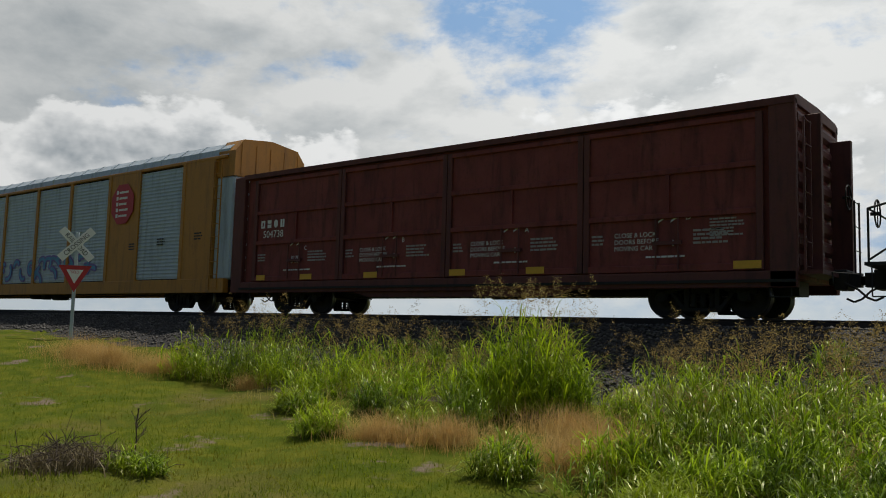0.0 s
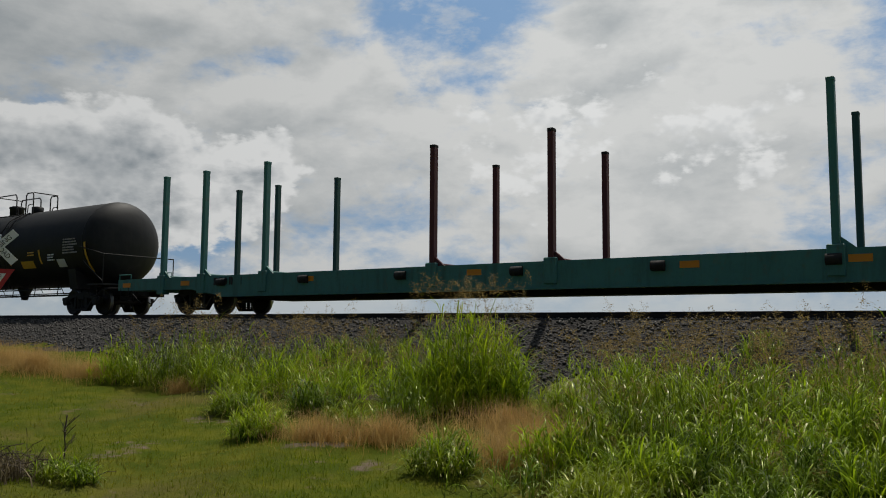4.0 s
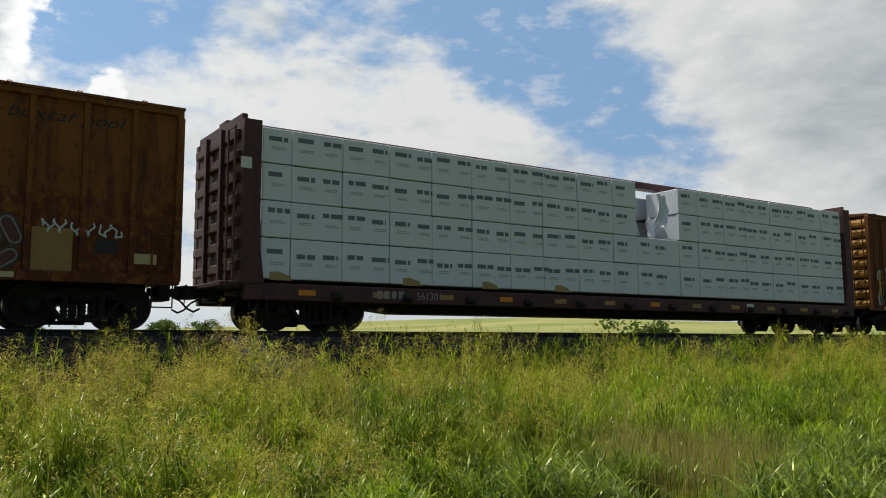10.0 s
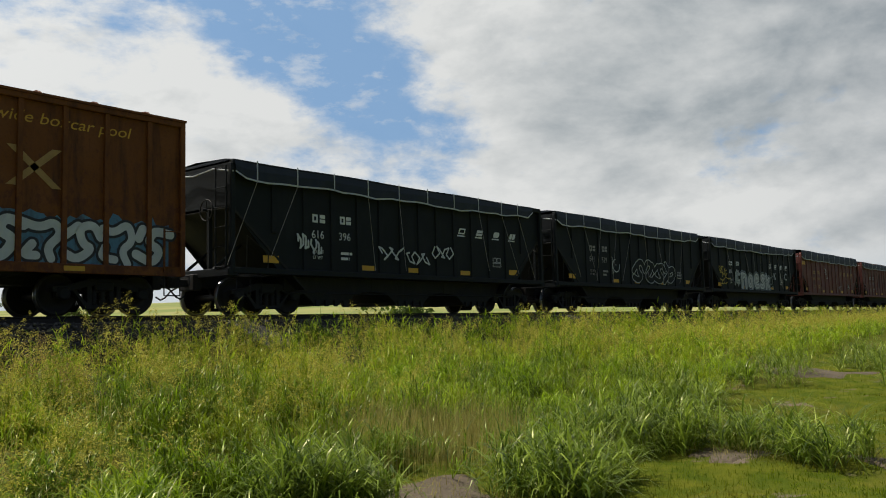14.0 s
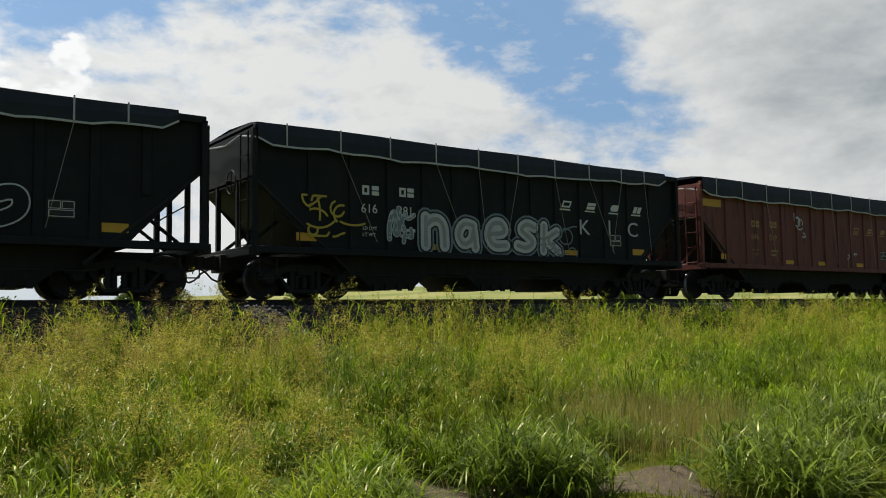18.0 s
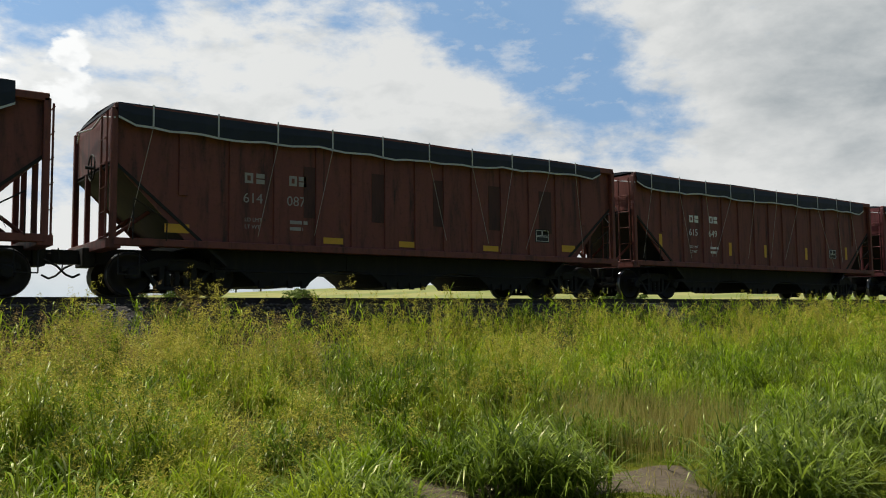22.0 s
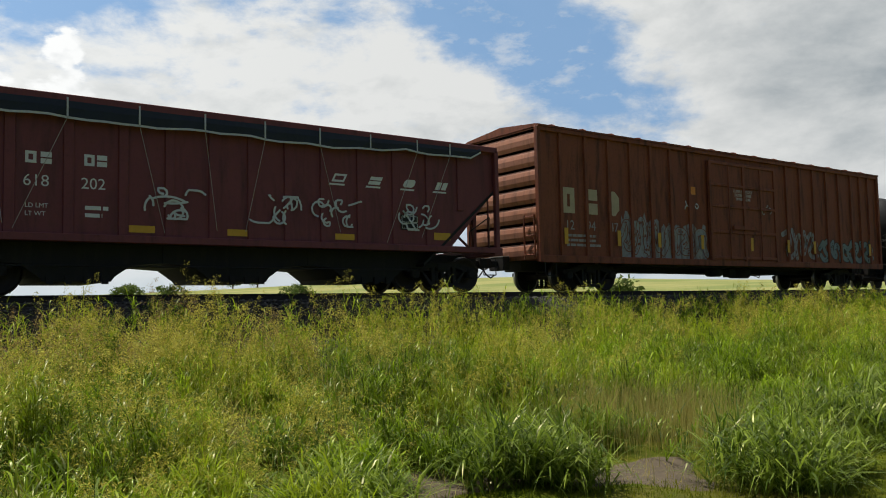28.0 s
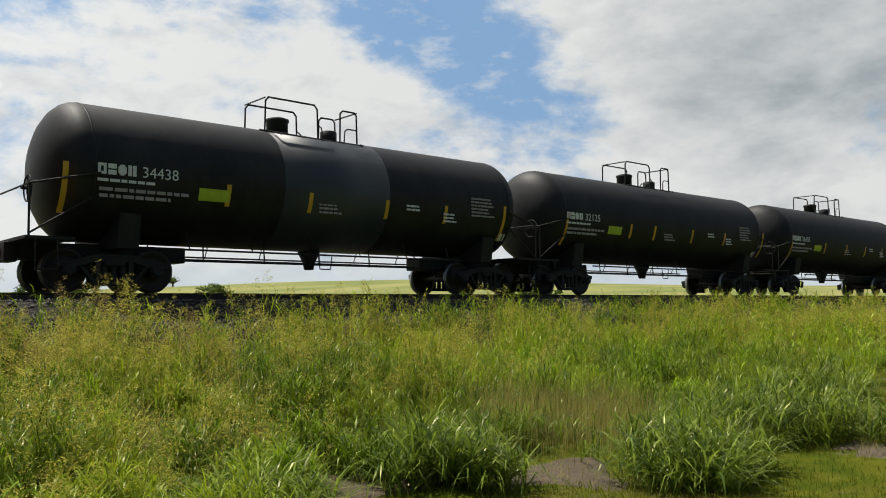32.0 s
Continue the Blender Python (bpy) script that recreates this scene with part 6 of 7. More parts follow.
def all_door():
    x0, x1 = -164.68, -147.9
    c = car("all_door_boxcar", "dark red-brown boxcar with four full-width side doors", x0, x1, "boxcar")
    o, half = (x0 + x1) / 2, (x1 - x0) / 2
    part("body", box(B(), -half + .05, half - .05, -1.46, 1.46, .8, 4.22), "brown_paint", c)
    part("roof", prism(B(), [(-1.62, 4.20), (-1.62, 4.34), (-1.4, 4.40), (0, 4.44), (1.4, 4.40), (1.62, 4.34), (1.62, 4.20)], "x", -half - .02, half + .02), "brown_frame", c)
    part("side_sill", box(B(), -half, half, -1.60, -1.40, .60, .93, .015), "brown_frame", c)
    part("side_sill", box(B(), -half, half, 1.40, 1.60, .60, .93, .015), "brown_frame", c)
    part("door_track", box(B(), -half, half, -1.66, -1.60, .70, .76), "under_black", c)
    edges = [-164.15, -160.30, -156.45, -152.50, -148.50]
    for i, (a, b) in enumerate(zip(edges, edges[1:])):
        a, b = a - o, b - o
        d = part("door", box(B(), a + .03, b - .03, -1.53, -1.46, .95, 4.12, .01), "brown_paint", c, "plug door of full car height")
        for z0, z1 in ((.95, 1.10), (2.08, 2.20), (3.02, 3.14), (4.0, 4.12)):
            part("door_beam", box(B(), a + .03, b - .03, -1.59, -1.52, z0, z1, .012), "brown_paint", d)
        for x in (a + .08, b - .08):
            part("door_stile", box(B(), x - .07, x + .07, -1.60, -1.52, .95, 4.12, .012), "brown_frame", d)
        mid = (a + b) / 2
        part("door_stile", box(B(), mid - .04, mid + .04, -1.585, -1.52, 2.2, 3.02), "brown_paint", d)
        bm = B()
        rod(bm, (mid - .25, -1.60, 1.0), (mid - .25, -1.60, 2.1), .02, 8)
        rod(bm, (mid + .25, -1.60, 1.0), (mid + .25, -1.60, 2.1), .02, 8)
        box(bm, mid - .32, mid + .32, -1.62, -1.57, 1.52, 1.60)
        part("door_lock", bm, "brown_frame", d)
        y = -1.534
        if i:
            text(c, "CLOSE & LOCK\nDOORS BEFORE\nMOVING CAR", a + .75, 1.72, .105, "white_ink", y)
        bars(c, mid + .55, 1.78, .8, 4, .045, "faded_ink", y=y, seed=i)
        bars(c, a + .2, 1.75, .35, 3, .045, "faded_ink", y=y, seed=i + 7)
        text(c, "CBAD"[i], mid + .38, 1.86 + .06 * i, .13, "white_ink", -1.534)
        bm = B()
        for k in (-.22, .06):
            prism(bm, [(mid + k, 2.0), (mid + k + .15, 2.09), (mid + k + .15, 2.13), (mid + k, 2.04)], "y", y - .005, y)
        box(bm, mid + .1, mid + .13, y - .005, y, 1.50, 1.62)
        part("lock_marks", bm, "white_ink", d)
        bars(c, mid - .5, 1.26, 1.2, 1, .04, "white_ink", y=y, seed=i + 3)
    glyph_blocks(c, -163.85 - o, 2.60, .24, 4, "white_ink", .30, .75, y=-1.534, name="reporting_mark")
    text(c, "504738", -163.75 - o, 2.30, .23, "white_ink", -1.534)
    for a, b in ((-163.9, -163.5), (-161.9, -161.4), (-159.3, -158.8), (-156.3, -155.8), (-154.0, -153.5), (-149.1, -148.55)):
        sheet(c, a - o, b - o, .98, 1.14, "yellow_ink", y=-1.60)
    bars(c, -149.6 - o, 2.0, .7, 6, .035, "faded_ink", y=-1.534, seed=12)
    text(c, "LD LMT", -162.4 - o, 1.62, .08, "white_ink", -1.534)
    text(c, "LT WT", -162.4 - o, 1.48, .08, "white_ink", -1.534)
    for s in (-1, 1):
        corrugated_end(c, s * (half - .06), s, .95, 4.2, "brown_frame", 8, .10)
        for k in (-1, 1):
            part("corner_post", box(B(), s * half - .5, s * half + .02, min(k * 1.44, k * 1.60), max(k * 1.44, k * 1.60), .6, 4.3, .02), "brown_frame", c)
        part("end_post", box(B(), s * half, s * half + .42, 1.0, 1.15, .95, 3.9, .01), "brown_frame", c)
        part("end_post", box(B(), s * half, s * half + .30, -.9, -.75, .95, 4.1, .01), "brown_frame", c)
        part("end_shelf", box(B(), s * half, s * half + .45, -1.5, 1.5, .86, .94), "brown_frame", c)
        ladder(c, s * (half + .12), -1.35, .9, 3.9, turn=90 * s, mat="brown_frame")
        ladder(c, s * (half + .42), 1.25, .9, 2.6, turn=90 * s, mat="under_black")
        truck(c, s * (half - 2.05))
        stirrup(c, s * (half - .3), z=.7)
    part("underframe", box(B(), -half + .3, half - .3, -.35, .35, .5, .8), "under_black", c)
    part("side_skirt", prism(B(), [(-3.6, .62), (3.6, .62), (2.9, .46), (-2.9, .46)], "y", -1.5, -1.38), "brown_frame", c)
    brake_wheel(c, half + .45, 2.6, .6)
    couplers(c, half + .5)
    gear(c, half)


def tank_one():
    c, o, half, on = tank_car(-146.3, -132.45, "black tank car with yellow stencilled marks", seed=1)
    tank_bars(c, on, [x - o for x in (-145.7, -142.83, -140.75, -138.06, -135.96, -133.1)], half, 1.85, 2.35)
    tank_print(c, on, half, -144.9 - o, -134.4 - o, "yellow_ink", "641232")
    tank_sheet(c, on, -137.3 - o, -136.45 - o, 1.72, 1.98, "yellow_ink", "placard")
    tank_sheet(c, on, -134.95 - o, -134.45 - o, 1.70, 1.98, "white_ink", "placard")


def stake_flat():
    x0, x1 = -130.95, -102.72
    c = car("stake_flatcar", "teal flatcar with tall steel side stakes, empty", x0, x1, "flatcar")
    o, half = (x0 + x1) / 2, (x1 - x0) / 2
    part("deck", box(B(), -half, half, -1.46, 1.46, .98, 1.06), "under_black", c)
    for s in (-1, 1):
        part("side_sill", prism(B(), [(-half, 1.12), (half, 1.12), (half, .76), (half - 3.6, .74), (half - 5.0, .52), (-half + 5.0, .52), (-half + 3.6, .74), (-half, .76)], "y", s * 1.52 - .06, s * 1.52 + .06), "teal_paint", c)
        part("sill_flange", box(B(), -half + 4.9, half - 4.9, s * 1.52 - .12, s * 1.52 + .12, .49, .53), "teal_paint", c)
        part("end_sill", box(B(), s * half - .1, s * half + .1, -1.52, 1.52, .78, 1.12, .012), "teal_paint", c)
        bm = B()
        for x in (half - .25, half - 2.3):
            tube(bm, [(s * x - .3, -1.5, 1.1), (s * x - .3, -1.5, 1.28), (s * x + .3, -1.5, 1.28), (s * x + .3, -1.5, 1.1)], .014)
        part("grab_iron", bm, "teal_paint", c)
        truck(c, s * (half - 3.35))
        stirrup(c, s * (half - .35))
    part("centre_sill", prism(B(), [(-half, 1.0), (half, 1.0), (half - 4, .62), (half - 6, .40), (-half + 6, .40), (-half + 4, .62)], "y", -.35, .35), "under_black", c)
    ends = [(-128.75, 0), (-126.87, 0), (-124.25, 0), (-118.43, 0), (-115.2, 0), (-109.40, 0), (-106.85, 0), (-105.12, 0)]
    for x, lean in ends:
        for s in (-1, 1):
            lean = int(s > 0 and x == -105.12)
            mid = -120 < x < -114
            mat = "maroon_stake" if mid else "shaded_stake" if s > 0 and not -124 < x < -112 else "teal_paint"
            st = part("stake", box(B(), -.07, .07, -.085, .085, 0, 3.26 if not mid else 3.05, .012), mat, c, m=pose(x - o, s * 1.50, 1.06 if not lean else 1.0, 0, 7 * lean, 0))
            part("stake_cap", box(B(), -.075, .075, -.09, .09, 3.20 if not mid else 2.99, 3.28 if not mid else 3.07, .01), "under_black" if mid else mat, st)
            part("stake_pocket", box(B(), -.16, .16, -.13, .13, -.45, .14, .02), "teal_paint", st)
            if s < 0 and not lean:
                part("stake_gusset", prism(B(), [(.08, 0), (.42, 0), (.08, .28)], "y", -.03, .03), mat, st)
        part("cross_bolster", box(B(), x - o - .14, x - o + .14, -1.45, 1.45, 1.06, 1.20, .015), "maroon_stake" if -120 < x < -114 else "teal_paint", c)
    for i in range(7):
        part("winch", lathe(B(), [(-.14, .05), (-.14, .11), (.14, .11), (.14, .05)], "x", 10, ((i - 3) * 3.3 + .8, -1.62, .92)), "under_black", c)
    for i, x in enumerate((-130.5, -127.6, -122.5, -117.2, -112.1, -109.0, -105.9, -103.4)):
        sheet(c, x - o - .2, x - o + .2, .86, 1.0, "orange_sheet", y=-1.58)
    glyph_blocks(c, -126.3 - o, .84, .22, 4, "black_ink", .22, .7, y=-1.58, name="reporting_mark")
    text(c, "1", -125.2 - o, .84, .22, "black_ink", -1.584)
    couplers(c, half + .25)
    gear(c, half)


def covered_hopper():
    x0, x1 = -101.72, -81.78
    c = car("covered_hopper", "grey covered hopper with faded graffiti and orange reflectors", x0, x1, "hopper car")
    o, half = (x0 + x1) / 2, (x1 - x0) / 2
    prof = [(1.56, 1.12), (1.585, 1.6), (1.60, 2.5), (1.585, 3.6), (1.52, 4.12), (1.38, 4.30), (.95, 4.44), (0, 4.52)]
    ring = prof + [(-y, z) for y, z in prof[-2::-1]]
    part("body", prism(B(), ring, "x", -half + 1.45, half - 1.45), "hopper_grey", c)
    for s in (-1, 1):
        # the sides run on past the sloping end sheets
        for k in (-1, 1):
            y = k * 1.57
            pts = [(s * (half - 1.45), 3.98), (s * half, 3.98), (s * half, 1.12), (s * (half - .28), 1.12), (s * (half - .28), 2.90), (s * (half - .38), 2.92), (s * (half - 1.62), 1.66), (s * (half - 1.62), 1.12), (s * (half - 1.45), 1.12)]
            part("end_side", prism(B(), pts[:4] + pts[4:6] + [(s * (half - 1.45), 1.78)], "y", y - .025, y + .025), "hopper_grey", c)
        part("slope_sheet", prism(B(), [(s * half, 3.05), (s * half, 2.97), (s * (half - 2.2), .9), (s * (half - 2.2), 1.0)], "y", -1.53, 1.53), "hopper_grey", c)
        part("end_wall", prism(B(), [(-1.5, 2.97), (-1.5, 4.12), (-1.36, 4.30), (-.95, 4.43), (0, 4.50), (.95, 4.43), (1.36, 4.30), (1.5, 4.12), (1.5, 2.97)], "x", s * half - .03, s * half + .03), "hopper_grey", c)
        part("roof_end", prism(B(), [(-1.52, 4.12), (-1.38, 4.30), (-.95, 4.44), (0, 4.52), (.95, 4.44), (1.38, 4.30), (1.52, 4.12)], "x", min(s * (half - 1.45), s * half), max(s * (half - 1.45), s * half)), "hopper_grey", c)
        part("end_sill", box(B(), s * half - .1, s * half + .25, -1.5, 1.5, .92, 1.12, .015), "hopper_grey", c)
        part("roof_apron", box(B(), s * half - .1, s * half + .1, -1.4, 1.4, 4.30, 4.34), "hopper_grey", c)
        bm = B()
        for y in (-.75, .75):
            box(bm, s * half - .1, s * half + .02, y - .06, y + .06, 1.0, 3.0)
        rod(bm, (s * (half - .05), -.75, 1.2), (s * (half - 1.0), -.75, 2.2), .04, 6)
        part("end_post", bm, "hopper_grey", c)
        ladder(c, s * (half + .08), -1.28, 1.0, 4.3, turn=90 * s, mat="hopper_grey")
        ladder(c, s * (half - .14), -1.57, 1.15, 4.1 if s < 0 else 2.3, mat="hopper_grey", wide=.3)
        bm = B()
        tube(bm, [(s * (half - .35), -1.5, 1.55), (s * (half - .35), -1.5, 2.5), (s * (half - .75), -1.5, 2.2), (s * (half - .75), -1.5, 1.55)], .016)
        part("grab_iron", bm, "under_black", c)
        truck(c, s * (half - 1.75))
        stirrup(c, s * (half - .25), "hopper_grey", .95)
        y0, y1 = sorted((s * 1.53, s * 1.61))
        part("side_sill", box(B(), -half, half, y0, y1, .96, 1.50, .012), "hopper_grey", c)
        rb = part("running_board", box(B(), -half - .3, half + .3, s * .55 - .30, s * .55 + .30, 4.66, 4.69), "door_black", c, "dark perforated steel roof walkway")
        for y in (s * .55 - .32, s * .55 + .32):
            part("board_edge", box(B(), -half - .3, half + .3, y - .015, y + .015, 4.62, 4.72), "door_black", rb)
    for i in range(12):
        x = -half + .6 + i * (2 * half - 1.2) / 11
        part("board_bracket", box(B(), x - .05, x + .05, -.95, .95, 4.36, 4.64), "hopper_grey", c)
    for k in range(4):
        x = (k - 1.5) * 4.1
        ch = part("chute", prism(B(), [(x - 1.25, .98), (x + 1.25, .98), (x + 1.12, .88), (x + .52, .36), (x + .44, .20), (x - .44, .20), (x - .52, .36), (x - 1.12, .88)], "y", -1.0, 1.0), "chute_grey", c)
        part("chute_gate", box(B(), x - .5, x + .5, -1.10, -1.0, .18, .30, .02), "under_black", ch)
    part("underframe", box(B(), -half + .2, half - .2, -.3, .3, .80, 1.05), "under_black", c)
    y = -1.612
    glyph_blocks(c, -99.75 - o, 2.72, .24, 4, "black_ink", .27, .75, y=y + .002, name="reporting_mark")
    text(c, "717013", -99.75 - o, 2.34, .25, "black_ink", y)
    text(c, "LT WT", -99.7 - o, 1.98, .08, "black_ink", y)
    bars(c, -98.9 - o, 1.98, .5, 2, .08, "black_ink", y=y + .004)
    sheet(c, -97.65 - o, -97.35 - o, 2.55, 2.82, "spray_grey", "data_plate", y=-1.605)
    for x, z0, z1 in ((-100.1, 1.62, 2.52), (-96.93, 1.60, 2.05), (-94.3, 1.60, 2.05), (-91.75, 1.60, 2.05), (-89.25, 1.62, 2.05), (-86.2, 1.62, 2.05), (-83.43, 1.62, 2.52)):
        sheet(c, x - o - .10, x - o + .10, z0, z1, "orange_sheet", y=-1.606)
    for x in (-97.9, -85.7):
        sheet(c, x - o - .2, x - o + .2, 1.22, 1.38, "red_sheet", "placard", y=-1.612)
    sheet(c, -85.95 - o, -85.5 - o, 1.75, 2.05, "black_ink", "data_plate", y=-1.606)
    bars(c, -87.2 - o, 2.0, .55, 4, .05, "black_ink", y=y + .004)
    bars(c, -84.9 - o, 2.6, .6, 5, .05, "black_ink", y=y + .004)
    scrawl(c, -101.2 - o, -97.2 - o, 2.3, 3.2, 5, (None, None, "spray_steel"), 5, .022, -1.604, "wild")
    scrawl(c, -96.8 - o, -93.6 - o, 1.35, 2.1, 4, (None, None, "spray_steel"), 9, .024, -1.608, "wild", None, 2)
    scrawl(c, -96.2 - o, -91.4 - o, 2.1, 3.1, 4, (None, None, "spray_gold2"), 19, .03, -1.604, "wild", None, 2)
    scrawl(c, -92.3 - o, -87.9 - o, 1.55, 2.9, 5, (None, "spray_steel", "spray_ash"), 14, .05, -1.604, "wild", None, 3)
    scrawl(c, -92.0 - o, -88.2 - o, 1.6, 2.5, 5, (None, None, "spray_dark"), 15, .014, -1.616, "wild", None, 1)
    scrawl(c, -92.5 - o, -88.5 - o, 1.25, 1.5, 8, (None, None, "spray_maroon"), 21, .025, -1.612, "tag")
    couplers(c, half + .25)
    gear(c, half, True)
    brake_wheel(c, half + .3, 2.4, -.6)


plain("spray_gold2", (.42, .42, .33), .55, var=.15)
plain("spray_ash", (.36, .37, .38), .55, var=.2)
paint("chute_grey", (0.14, 0.145, 0.14), (0.04, 0.04, 0.035), 0.6, 0.7)


def tank_two():
    c, o, half, on = tank_car(-80.45, -64.98, "black tank car with yellow stencilled marks and clean shell", seed=2)
    tank_bars(c, on, [x - o for x in (-79.82, -76.52, -73.76, -71.06, -68.49, -65.87)], half, 2.38, 2.85)
    tank_print(c, on, half, -78.9 - o, -66.95 - o, "yellow_ink", "649219")
    tank_sheet(c, on, -70.8 - o, -70.03 - o, 1.86, 2.14, "yellow_ink", "placard")
    tank_sheet(c, on, -68.08 - o, -67.72 - o, 1.84, 2.10, "faded_ink", "placard")
    tank_sheet(c, on, -68.04 - o, -67.76 - o, 1.88, 2.06, "black_ink", "placard_face")
    tank_sheet(c, on, -67.12 - o, -66.86 - o, 1.50, 1.72, "white_ink", "placard")
    bars(c, -69.3 - o, 2.12, .5, 3, .05, "faded_ink", y=on(0, 2.1) - .003, seed=14)


def boxcar_one():
    ribs = [-62.84, -61.94, -61.0, -60.13, -59.24, -58.33, -53.3, -52.37, -51.44, -50.58, -49.64, -48.75]
    c, o = railbox(-63.58, -47.85, ribs, (-57.45, -54.12), "rusty yellow boxcar with a black ribbed door and graffiti")
    y = -1.515
    # slanted company emblem, as plain dark shapes
    for i, (a, b, z0, z1) in enumerate(((-62.3, -61.9, 3.42, 3.92), (-62.0, -61.35, 3.75, 3.92), (-61.4, -60.95, 3.42, 3.9), (-60.95, -60.5, 3.42, 3.55), (-60.6, -60.3, 3.42, 3.92), (-60.15, -59.9, 3.42, 3.92), (-59.75, -59.45, 3.42, 4.05),
                         (-60.15, -59.85, 2.72, 3.40), (-59.85, -59.4, 2.72, 3.18), (-59.25, -58.6, 2.72, 3.18), (-58.45, -57.75, 2.72, 3.18))):
        part("emblem", prism(B(), [(a - o, z0), (b - o, z0), (b - o + (z1 - z0) * .35, z1), (a - o + (z1 - z0) * .35, z1)], "y", y - .006 - .002 * (i % 4), y + .002), "black_ink", c, "slanted dark company emblem block")
    bm = B()
    for a, b, z0, z1 in ((-62.35, -62.25, 2.75, 3.35), (-62.25, -60.2, 3.28, 3.35), (-62.35, -61.3, 2.75, 2.82), (-61.35, -61.25, 2.75, 3.1), (-61.3, -60.2, 3.05, 3.11), (-60.3, -60.2, 2.95, 3.35)):
        box(bm, a - o, b - o, y - .016 - .002 * (z1 - z0 > .2), y, z0, z1)
    part("emblem_outline", bm, "black_ink", c)
    text(c, "The nationwide boxcar pool", -53.75 - o, 3.86, .24, "black_ink", y, .35, 1.25)
    glyph_blocks(c, -62.45 - o, 2.20, .22, 4, "black_ink", .42, .7, y=y, name="reporting_mark")
    sheet(c, -62.75 - o, -62.0 - o, 1.22, 2.02, "spray_ochre", "repaint_patch", y=y)
    sheet(c, -61.85 - o, -61.1 - o, 1.22, 2.02, "spray_ochre", "repaint_patch", y=y)
    text(c, "43", -62.6 - o, 1.82, .22, "black_ink", y - .008)
    text(c, "284", -61.75 - o, 1.82, .22, "black_ink", y - .008)
    text(c, "LD LMT", -62.6 - o, 1.52, .07, "black_ink", y - .008)
    text(c, "LT WT", -62.6 - o, 1.36, .07, "black_ink", y - .008)
    bars(c, -61.75 - o, 1.55, .5, 2, .06, "black_ink", y=y - .006)
    sheet(c, -50.5 - o, -49.8 - o, .95, 1.85, "spray_ochre", "repaint_patch", y=y)
    for x in (-63.4, -48.5):
        sheet(c, x - o - .24, x - o + .24, 1.25, 1.45, "pale_yellow", y=-1.515)
    for x in (-60.75, -57.9, -56.1, -53.5, -51.0):
        sheet(c, x - o - .24, x - o + .24, .90, 1.0, "pale_yellow", y=-1.60)
    sheet(c, -49.4 - o, -49.0 - o, 1.42, 1.68, "black_ink", "data_plate", y=y)
    sheet(c, -58.1 - o, -57.8 - o, 2.08, 2.26, "white_ink", "placard", y=y)
    sheet(c, -57.75 - o, -57.63 - o, 2.38, 2.52, "white_ink", "placard", y=y)
    scrawl(c, -61.3 - o, -57.6 - o, .95, 2.2, 6, (None, "spray_dark", "spray_steel"), 31, .09, y, "wild", "spray_soot", 4)
    scrawl(c, -57.4 - o, -54.15 - o, 1.05, 2.05, 6, (None, None, "spray_soot"), 37, .022, -1.603, "wild", "spray_teal", 1)
    for k in range(6):
        sheet(c, -57.3 - o, -54.25 - o, 1.16 + k * .145, 1.175 + k * .145, "spray_steel" if k > 2 else "spray_soot", "spray_line", y=-1.607)
    scrawl(c, -53.9 - o, -50.8 - o, .98, 2.0, 4, ("spray_soot", "spray_grey", "spray_maroon"), 41, .07, y, "wild", None, 0)
    scrawl(c, -50.4 - o, -48.9 - o, 1.75, 2.1, 3, (None, None, "spray_white"), 45, .035, y - .01, "tag")
    scrawl(c, -62.5 - o, -61 - o, .93, 1.15, 3, ("spray_dark", None, "spray_pale"), 46, .06, -1.60, "wild")


plain("spray_soot", (.07, .045, .03), .6, var=.4)
plain("spray_ochre", (.34, .21, .055), .6, var=.25)
plain("wrap_white", (.78, .82, .88), .4, var=.05, scale=2.0)
plain("lumber_end", (.42, .30, .13), .8)


